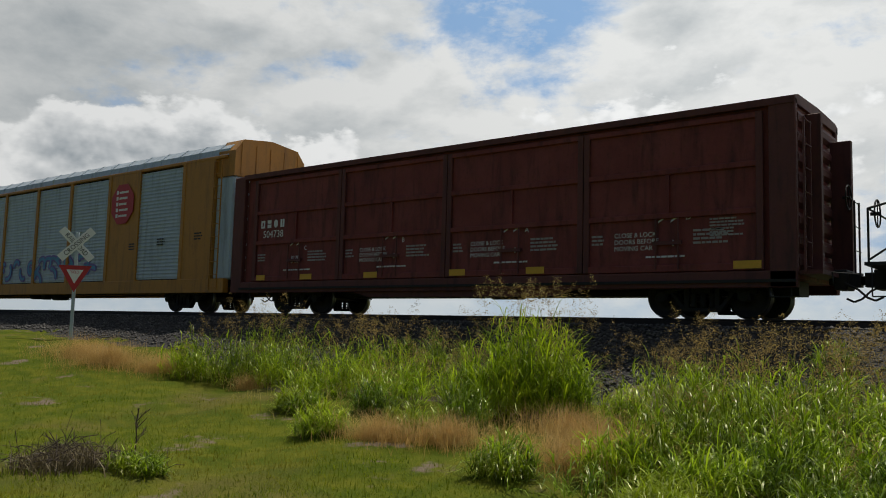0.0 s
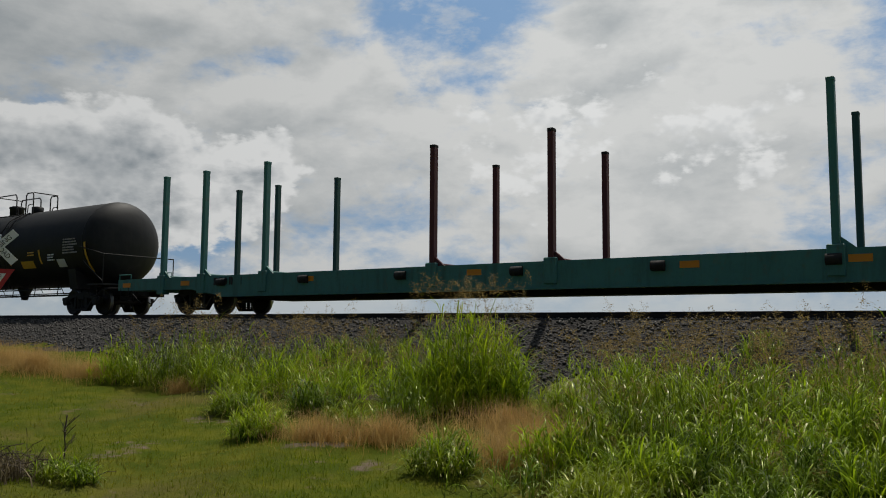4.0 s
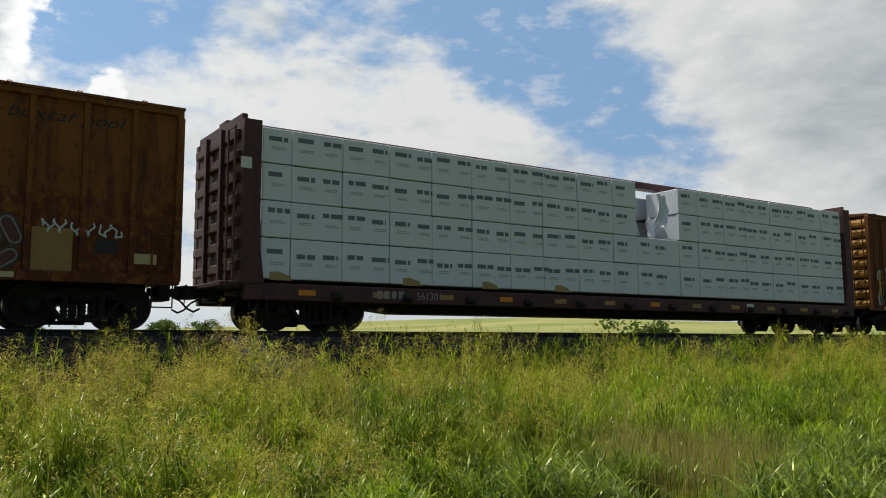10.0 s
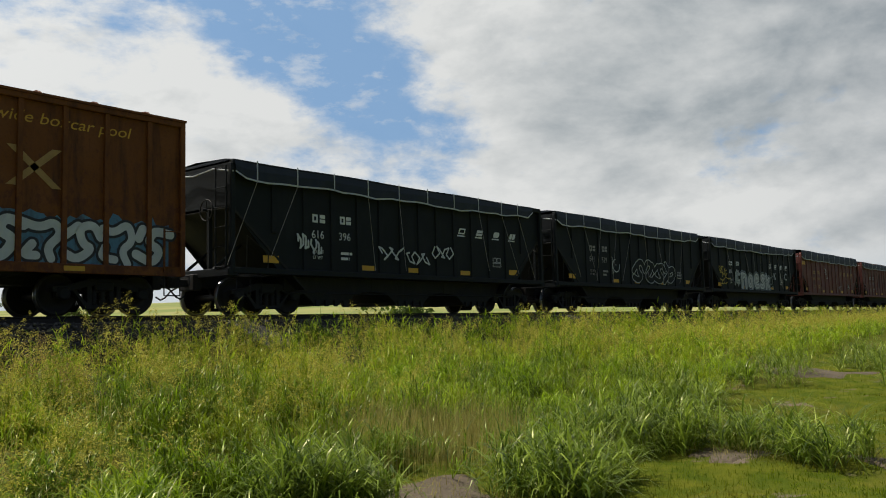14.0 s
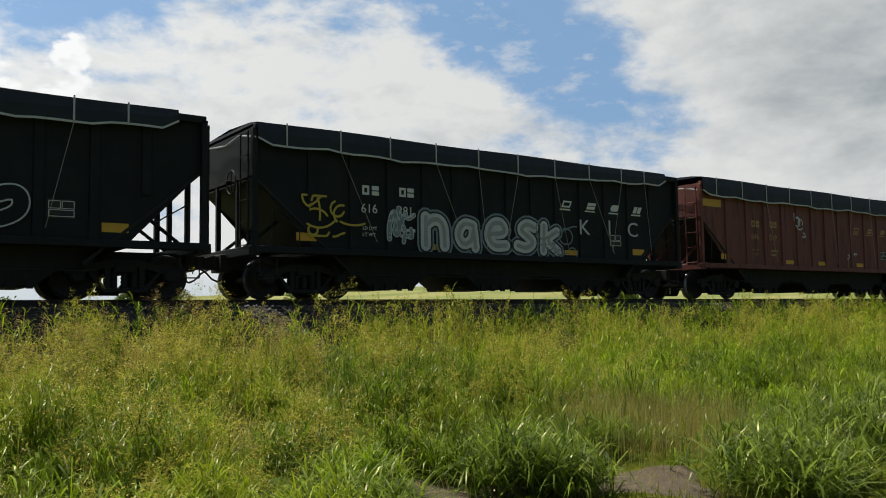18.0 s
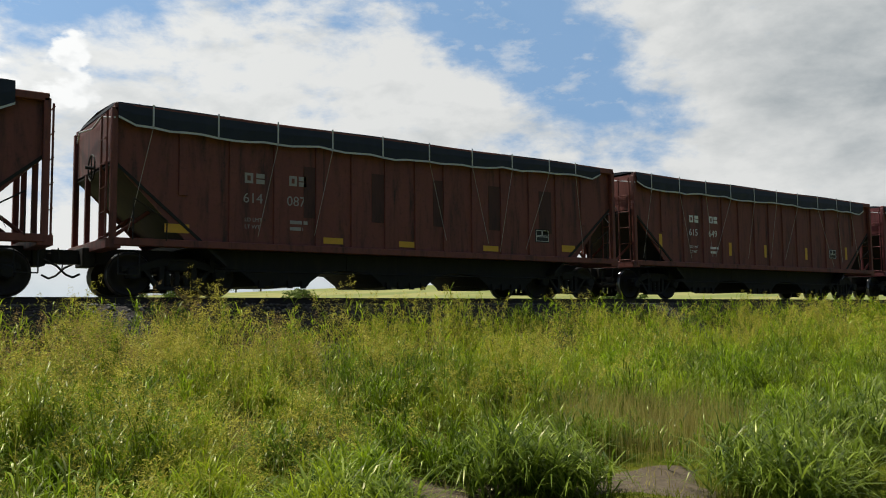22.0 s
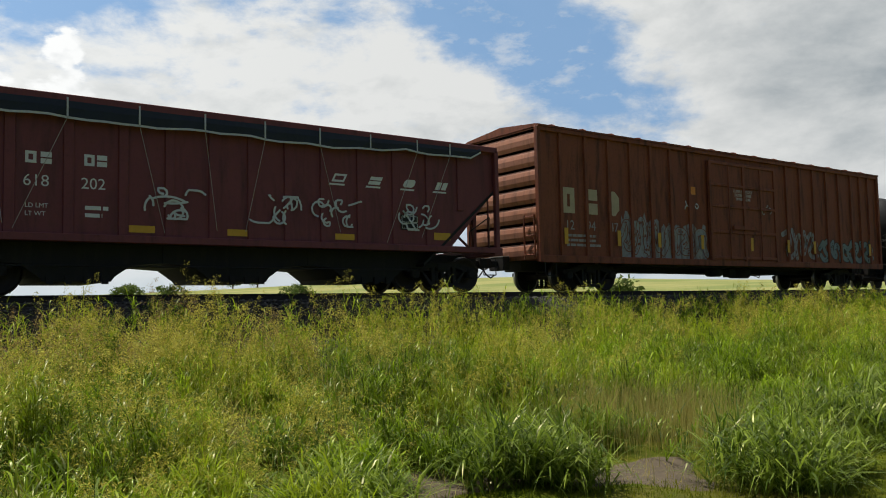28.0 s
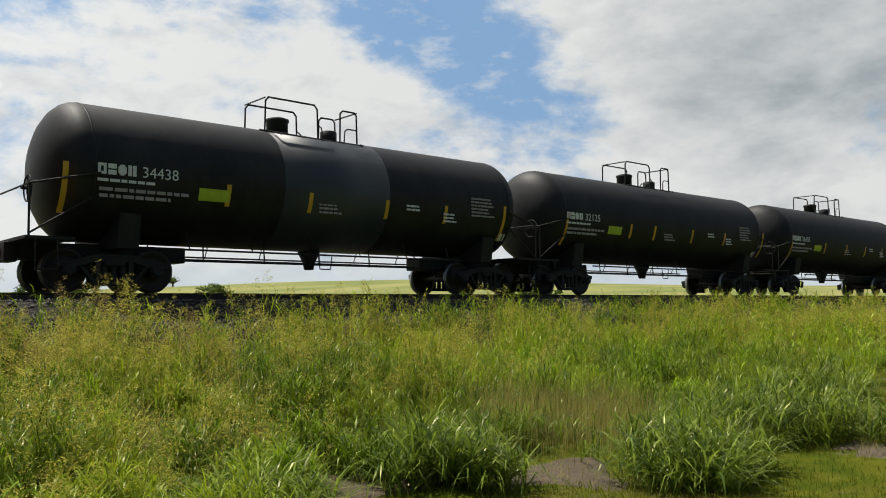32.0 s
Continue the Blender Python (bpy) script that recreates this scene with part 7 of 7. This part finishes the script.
def centre_beam():
    x0, x1 = -46.48, -23.85
    c = car("centerbeam_flatcar", "maroon centerbeam flatcar with end bulkheads", x0, x1, "flatcar")
    o, half = (x0 + x1) / 2, (x1 - x0) / 2
    for s in (-1, 1):
        part("side_sill", box(B(), -half, half, s * 1.5 - .1, s * 1.5 + .1, .62, .98, .015), "beam_maroon", c)
        bh = part("bulkhead", box(B(), s * half - .06, s * half + .06, -1.42, 1.42, 1.0, 4.60), "beam_maroon", c)
        for k in (-1.5, 1.5):
            part("bulkhead_post", prism(B(), [(s * half + s * .08, .95), (s * half + s * .08, 4.45), (s * half - s * .32, 4.45), (s * half - s * .30, 1.9), (s * (half - .42), .95)], "y", k - .1, k + .1), "beam_maroon", bh)
        for i in range(7):
            z = 1.35 + i * .47
            part("bulkhead_rib", box(B(), s * half + .05 if s > 0 else -half - .16, half + .16 if s > 0 else -half - .05, -1.4, 1.4, z - .10, z + .10, .02), "beam_maroon", bh)
        for k in (-.5, .5):
            part("bulkhead_stay", box(B(), s * half + s * .17 - .05, s * half + s * .17 + .05, k - .06, k + .06, .95, 4.40), "beam_maroon", bh)
        ladder(c, s * (half + .18), -1.25, .9, 4.3, turn=90 * s, mat="beam_maroon")
        truck(c, s * (half - 1.9))
        stirrup(c, s * (half - .3))
        part("end_cap", box(B(), s * half - .5, s * half + .15, -1.5, 1.5, .90, 1.0, .01), "beam_maroon", c)
    part("deck", box(B(), -half + .2, half - .2, -1.42, 1.42, .86, .97), "beam_maroon", c)
    part("top_beam", box(B(), -half, half, -.24, .24, 4.56, 4.74, .02), "beam_maroon", c)
    for i in range(18):
        part("beam_post", box(B(), -half + .8 + i * 1.24 - .05, -half + .8 + i * 1.24 + .05, -.12, .12, .97, 4.58), "beam_maroon", c)
    part("centre_sill", prism(B(), [(-half, .88), (half, .88), (half - 3.2, .60), (half - 4.5, .45), (-half + 4.5, .45), (-half + 3.2, .60)], "y", -.4, .4), "under_black", c)
    for i in range(12):
        x = -half + 1.4 + i * 1.82
        sheet(c, x - .2, x + .2, .74, .86, "orange_sheet" if i in (0, 3, 6) else "rust_ink", y=-1.60)
        part("winch", lathe(B(), [(-.12, .04), (-.12, .09), (.12, .09), (.12, .04)], "x", 10, (x + .7, -1.62, .74)), "under_black", c)
    glyph_blocks(c, -43.35 - o, .72, .18, 4, "faded_ink", .19, .75, y=-1.602, name="reporting_mark")
    text(c, "561301", -42.3 - o, .72, .18, "faded_ink", -1.604)
    sheet(c, -29.95 - o, -29.6 - o, .68, .92, "white_ink", "data_plate", y=-1.60)
    sheet(c, -46.62 - o, -46.38 - o, 3.38, 3.62, "white_ink", "placard", y=-1.60)
    couplers(c, half + .2)
    gear(c, half)
    # the wrapped packs stand on the deck on both sides of the beam
    load = thing("lumber_load", "white plastic-wrapped lumber packs stacked four high on the flatcar", "lumber", "train", pose(o, TRACK_Y, RAIL_Z))
    CARS.append((load, o))
    cols = [-46.12, -45.44, -44.2, -42.97, -41.79, -40.6, -39.39, -38.28, -37.02, -35.68, -34.72, -32.92, -32.05, -30.82, -29.74, -28.39, -26.97, -25.47, -24.25]
    rows_z = [1.06, 1.95, 2.75, 3.56, 4.34]
    rng = random.Random(8)
    for j in range(4):
        for i, (a, b) in enumerate(zip(cols, cols[1:])):
            torn = (i == 10 and j > 1)
            for s in (-1, 1):
                if torn:
                    continue
                t = rng.uniform(0, .03)
                y0, y1 = sorted((s * (.26), s * (1.50 + t)))
                p = part("wrapped_pack", box(B(), a - o + .008, b - o - .008, y0, y1, rows_z[j] + .022, rows_z[j + 1] - .002, .012), "wrap_white", load)
                if s < 0:
                    for k in range(1 + int((b - a) > 1.0)):
                        bars(p, a - o + .14 + k * .62, rows_z[j] + rng.uniform(.46, .56), .50, 1, .10, "spray_print", y=-1.502 - t, seed=i * 7 + j * 3 + k)
                        bars(p, a - o + .20 + k * .62, rows_z[j] + .36, .34, 2, .022, "spray_faint", y=-1.502 - t, seed=i * 5 + j + k)
        for a, b in (((cols[0], cols[10]), (cols[11], cols[-1])) if j == 3 else ((cols[0], cols[-1]),)):
            part("dunnage", box(B(), a - o, b - o, -1.45, 1.45, rows_z[j] - .002, rows_z[j] + .021), "door_black", load)
    # torn wrap hangs in the gap where two packs are missing
    for x, y, z, w, h, bend in ((-34.60, -1.30, 3.9, .35, 1.10, .10), (-33.45, -1.35, 4.1, .45, .95, -.16), (-33.25, -.8, 3.5, .5, .72, .2), (-34.5, -.6, 3.5, .4, .65, .12)):
        bm = B()
        n = 6
        grid = [[bm.verts.new((x - o + w * (k / 4 - .5) * (1 - .35 * m / n), y + bend * math.sin(m * .9 + k * 1.3) * (m / n + .2), z - h * m / n + .05 * math.sin(k * 2.4 + m))) for k in range(5)] for m in range(n + 1)]
        for m in range(n):
            for k in range(4):
                bm.faces.new([grid[m][k], grid[m][k + 1], grid[m + 1][k + 1], grid[m + 1][k]])
        part("torn_wrap", bm, "wrap_white", load, "torn flapping plastic wrap")
    for a in (-45.9, -42.6, -40.3, -37.9):
        part("exposed_board", prism(B(), [(a - o, 1.05), (a - o + .5, 1.05), (a - o + .42, 1.16), (a - o + .15, 1.24), (a - o, 1.22)], "y", -1.545, -1.49), "lumber_end", load)


paint("spray_haze", (.09, .22, .34), (.05, .03, .02), 0.9, .6, 0.6, .2, rusty=(.10, .035, .016))
plain("spray_print", (.16, .18, .21), .5, var=.15)
plain("spray_faint", (.45, .48, .52), .5, var=.15)


def boxcar_two():
    ribs = [-21.55, -20.65, -19.75, -18.85, -17.95, -17.05, -12.0, -11.1, -10.2, -9.3, -8.4, -7.4]
    c, o = railbox(-22.45, -6.55, ribs, (-15.95, -12.78), "weathered amber boxcar with a black door and blue graffiti", True)
    y = -1.515
    glyph_blocks(c, -20.9 - o, 3.36, .52, 4, "yellow_ink", .62, .9, .3, y=y)
    glyph_blocks(c, -18.7 - o, 2.70, .48, 3, "yellow_ink", .72, 1.1, .3, y=y)
    text(c, "The nationwide boxcar pool", -12.5 - o, 3.84, .24, "yellow_ink", y, .2, 1.22)
    bm = B()
    for s in (-1, 1):
        prism(bm, [(-9.9 - o - s * .55, 2.55), (-9.9 - o - s * .35, 2.55), (-9.9 - o + s * .55, 3.35), (-9.9 - o + s * .35, 3.35)], "y", y - .006, y)
    part("emblem", bm, "rust_ink", c)
    scrawl(c, -21.8 - o, -16.2 - o, .98, 2.5, 6, ("spray_white", "spray_dark", "spray_steel"), 51, .13, y, "wild", "spray_haze", 0)
    scrawl(c, -12.5 - o, -6.9 - o, .98, 2.1, 7, (None, "spray_dark", "spray_white"), 57, .13, y, "wild", "spray_haze", 0)
    sheet(c, -20.15 - o, -19.35 - o, 2.02, 2.58, "black_ink", "repaint_patch", y=-1.535)
    sheet(c, -19.2 - o, -18.45 - o, 2.02, 2.58, "black_ink", "repaint_patch", y=-1.535)
    glyph_blocks(c, -20.05 - o, 2.34, .19, 2, "white_ink", .30, .8, y=-1.542, name="reporting_mark")
    glyph_blocks(c, -19.1 - o, 2.34, .19, 2, "white_ink", .30, .8, y=-1.542, name="reporting_mark")
    text(c, "318", -20.08 - o, 2.08, .19, "white_ink", -1.544)
    text(c, "56", -19.05 - o, 2.08, .19, "white_ink", -1.544)
    sheet(c, -21.92 - o, -21.78 - o, 1.45, 2.3, "yellow_ink", y=-1.53)
    sheet(c, -16.55 - o, -16.43 - o, 1.45, 2.1, "yellow_ink", y=-1.53)
    scrawl(c, -15.2 - o, -14.6 - o, 1.55, 1.8, 2, (None, None, "spray_white"), 61, .04, -1.60, "tag")
    scrawl(c, -14.0 - o, -13.3 - o, 1.55, 2.1, 2, (None, None, "spray_gold2"), 63, .04, -1.60, "tag")
    sheet(c, -15.6 - o, -15.2 - o, 2.62, 2.70, "white_ink", "placard", y=-1.60)
    for x in (-21.6, -18.6, -15.0, -11.9, -9.1):
        sheet(c, x - o - .22, x - o + .22, .90, 1.0, "yellow_ink", y=-1.60)


def hoppers():
    spots = [  # ends, paint, number, words
        (-5.2, 8.35, "hopper_black", "616396", "black open hopper with a tarpaulin and white lettering"),
        (9.4, 23.2, "hopper_black", "541529", "black open hopper with a tarpaulin and outlined graffiti"),
        (24.3, 38.2, "hopper_black", "616281", "black open hopper with a tarpaulin and silver bubble graffiti"),
        (39.42, 53.92, "hopper_red", "646819", "red-brown open hopper with a yellow panel under its tarpaulin"),
        (55.12, 69.05, "hopper_red", "614087", "dark red open hopper with soot-blackened panels and a tarpaulin"),
        (70.0, 83.75, "hopper_red", "615649", "red-brown open hopper with tall yellow reflectors and a tarpaulin"),
        (84.85, 98.75, "hopper_maroon", "617325", "dark maroon open hopper with gold and purple graffiti"),
        (99.6, 113.4, "hopper_maroon", "618202", "maroon open hopper with a tarpaulin and small white tags")]
    for i, (x0, x1, mat, num, label) in enumerate(spots):
        c, o, half = hopper(x0, x1, mat, label, i + 3, (3.78, 3.82, 3.82, 3.92, 3.78, 3.78, 3.74, 3.68)[i])
        ink = "faded_ink" if i in (1, 3, 4, 6) else "white_ink"
        hopper_marks(c, o, half, num, "rust_ink" if i == 3 else ink, tall=(i == 5), logo=i not in (1, 4, 5))
        if i == 0:
            scrawl(c, -half + 2.0, -half + 2.9, 1.5, 2.05, 2, (None, None, "spray_white"), 70, .06, RIB, "tag")
            scrawl(c, -half + 5.0, half - 5.0, 1.5, 2.05, 3, (None, None, "spray_white"), 71, .05, RIB, "tag")
        if i == 1:
            scrawl(c, -.6, 3.6, 1.2, 2.25, 4, (None, "spray_white", "hopper_black"), 72, .07, RIB, "wild", None, 0)
            scrawl(c, -2.6, -1.7, 1.5, 2.3, 1, (None, None, "spray_white"), 73, .04, RIB, "round")
        if i == 2:
            for ch, xx, wd, tl in (("n", 28.50, 1.05, 1.0), ("a", 29.50, .95, .92), ("e", 30.45, 1.05, 1.0), ("s", 31.50, 1.0, 1.0), ("k", 32.40, .9, .9)):
                bubble(c, ch, xx - o, 1.16, wd, tl, RIB)
            scrawl(c, -3.6, -2.9, 1.25, 2.25, 2, (None, "spray_white", "spray_steel"), 75, .05, RIB, "wild", None, 2)
            scrawl(c, -half + 1.15, -half + 2.2, 1.4, 2.3, 2, (None, None, "spray_yellow"), 76, .05, RIB, "wild", None, 2)
            scrawl(c, 32.75 - o, 33.6 - o, 1.1, 2.0, 2, (None, None, "spray_pale"), 81, .04, RIB, "wild", None, 2)
            for ch, xx, zz in (("K", 33.95, 1.80), ("I", 35.12, 1.84), ("C", 35.95, 1.82)):
                text(c, ch, xx - o, zz, .44, "spray_white", RIB - .004, 0, 1.15)
        if i == 3:
            sheet(c, -half + .1, -half + 1.15, 2.98, 3.22, "yellow_ink", "yellow_panel", y=HOP)
            scrawl(c, -2.2, -1.2, 2.2, 3.0, 2, (None, None, "spray_white"), 84, .04, RIB, "wild")
            scrawl(c, 1.5, 2.3, 1.3, 1.7, 1, (None, None, "spray_white"), 85, .04, RIB, "wild")
        if i == 4:
            for k in range(5):
                sheet(c, -2.9 + k * 1.76, -2.45 + k * 1.76, 1.75, 2.9, "soot_red", "soot_patch", y=HOP)
        if i == 6:
            scrawl(c, -3.8, 1.2, 1.20, 2.3, 4, (None, "spray_gold", "spray_dark"), 90, .10, RIB, "wild", None, 0)
            scrawl(c, 1.2, 4.8, 1.15, 2.1, 4, ("spray_purple", "spray_navy", "spray_lilac"), 93, .12, RIB, "wild", None, 1)
        if i == 7:
            for k, x in enumerate((-1.6, 0.9, 2.2, 4.4)):
                scrawl(c, x - .42, x + .42, 1.5, 2.1, 2, (None, None, "spray_white"), 95 + k, .045, RIB, "wild", None, 2)


def brown_boxcar():
    x0, x1 = 114.95, 133.42
    c = car("brown_boxcar", "tall rust-brown boxcar with pale marks and worn white graffiti", x0, x1, "boxcar")
    o, half = (x0 + x1) / 2, (x1 - x0) / 2
    boxcar_shell(c, half, .88, 4.52, .22, "kcs_brown", "kcs_brown", "kcs_brown", 7, "end_brown_sunlit")
    for x in (115.75, 116.75, 117.7, 118.65, 119.57, 120.5, 121.4, 126.91, 127.78, 128.67, 129.58, 130.45, 131.36, 132.04, 132.69):
        post(c, x - o, .98, 4.40, "kcs_brown")
    a, b = 122.33 - o, 126.1 - o
    d = part("door", box(B(), a, b, -1.60, -1.54, .95, 4.22, .015), "kcs_brown", c, "recessed plug door with locking bars")
    for z in (1.0, 1.85, 2.7, 3.4, 4.12):
        part("door_beam", box(B(), a, b, -1.64, -1.59, z, z + .10, .012), "kcs_brown", d)
    for x in (a + .06, b - .06, (a + b) / 2):
        part("door_stile", box(B(), x - .06, x + .06, -1.645, -1.59, .95, 4.22, .012), "kcs_brown", d)
    for x in (a + 1.0, b - 1.0):
        part("lock_rod", rod(B(), (x, -1.66, 1.0), (x, -1.66, 4.1), .022, 8), "kcs_brown", d)
    part("lock_bar", box(B(), a + 1.2, b - 1.2, -1.68, -1.62, 2.0, 2.12), "kcs_brown", d)
    text(c, "CLOSE AND LOCK\nDOORS BEFORE\nMOVING CAR", 124.2 - o, 3.25, .095, "white_ink", -1.606, align="CENTER")
    glyph_blocks(c, 115.82 - o, 2.18, .72, 3, "rust_pale", .92, .66, y=-1.515, name="emblem")
    text(c, "12", 115.9 - o, 1.72, .27, "faded_ink", -1.52)
    text(c, "94", 116.75 - o, 1.72, .27, "faded_ink", -1.52)
    text(c, "47", 117.7 - o, 1.72, .27, "faded_ink", -1.52)
    bars(c, 115.95 - o, 1.52, 1.5, 3, .07, "faded_ink", y=-1.515)
    sheet(c, 121.35 - o, 121.75 - o, 3.05, 3.3, "orange_sheet", "placard", y=-1.515)
    for x in (115.85, 118.0, 119.8, 121.9, 124.6, 126.8, 128.5, 132.5):
        sheet(c, x - o - .07, x - o + .07, 1.3, 1.75, "yellow_ink", y=-1.605)
    for x0_, x1_, z1_, n, sd in ((118.2, 119.9, 2.3, 3, 101), (120.0, 122.2, 2.1, 3, 102), (126.6, 128.8, 2.2, 3, 103), (129.0, 132.8, 1.9, 5, 104)):
        scrawl(c, x0_ - o, x1_ - o, .95, z1_, n, (None, "spray_dark" if sd == 104 else "kcs_brown", "spray_worn" if sd < 104 else "spray_pale"), sd, .06, -1.515, "wild", "spray_worn" if sd < 103 else None, 3)
    scrawl(c, 121.2 - o, 121.8 - o, 2.5, 3.0, 1, (None, None, "spray_white"), 105, .04, -1.515, "wild")
    scrawl(c, 124.8 - o, 125.8 - o, 2.5, 2.9, 1, (None, None, "faded_ink"), 106, .04, -1.61, "wild")
    sheet(c, 130.6 - o, 131.05 - o, 1.35, 1.65, "black_ink", "data_plate", y=-1.515)
    for s in (-1, 1):
        truck(c, s * (half - 2.35))
        stirrup(c, s * (half - .3))
        ladder(c, s * (half + .07), -1.2, .9, 2.1, turn=90 * s, mat="kcs_brown")
    couplers(c, half + .22)
    gear(c, half)


paint("spray_worn", (.30, .31, .31), (.115, .042, .024), 1.0, .6, 0.75, .3, rusty=(.13, .045, .024))
plain("rust_pale", (.52, .42, .27), .6, var=.25)


def tail_tanks():
    spots = [(135.35, 148.65, "34438", [135.6, 139.04, 141.16, 143.44, 145.44, 147.7], (140.45, 143.5), "black tank car with a grey repainted band and white marks"),
             (149.6, 163.2, "32125", [150.5, 153.83, 155.22, 157.6, 159.85, 162.8], None, "black tank car with white marks and a yellow placard"),
             (164.5, 178.0, "36655", [165.4, 168.6, 170.85, 173.0, 175.0, 177.3], None, "dull black tank car with white marks")]
    for x0, x1, num, xs, band, label in spots:
        c, o, half, on = tank_car(x0, x1, label, seed=3, band=band, r=1.46, zc=2.54, rungs=False)
        tank_bars(c, on, [x - o for x in xs], half, 1.9, 2.37)
        tank_print(c, on, half, -half + .85, half - 2.3, "white_ink", num)
        tank_sheet(c, on, -half + 3.0, -half + 3.72, 1.98, 2.24, "green_sheet", "placard")
        tank_sheet(c, on, half - .95, half - .72, 1.55, 1.75, "white_ink", "placard")
        bars(c, -.6, 2.1, .7, 3, .05, "faded_ink", y=on(0, 2.1) - .003, seed=4)


autorack(), all_door(), tank_one(), stake_flat(), covered_hopper(), tank_two(), boxcar_one(), centre_beam(), boxcar_two(), hoppers(), brown_boxcar(), tail_tanks()


# ---- movement ----
def run(t):
    """Metres that the train has rolled since the sixteenth second; it slows a little."""
    u = (t - 16) / 16
    return 16 * (8.6438 * u - .41317 * u ** 2 - .09115 * u ** 3 + .01257 * u ** 4)


def motions():
    for c, at in CARS:
        walk(c, [(t, pose(at - run(t), TRACK_Y, RAIL_Z)) for t in range(33)])
    first = {}
    for k, w in WHEELS:
        if k not in first:
            walk(w, [(i / 15, pose(-.89 if k == 0 else .89, 0, .457, 0, -math.degrees(run(i / 15) / .457) % 360, 0)) for i in range(481)])
            first[k] = w.animation_data
        else:
            w.rotation_mode = "QUATERNION"
            own = w.animation_data_create()
            own.action, own.action_slot = first[k].action, first[k].action_slot


motions()
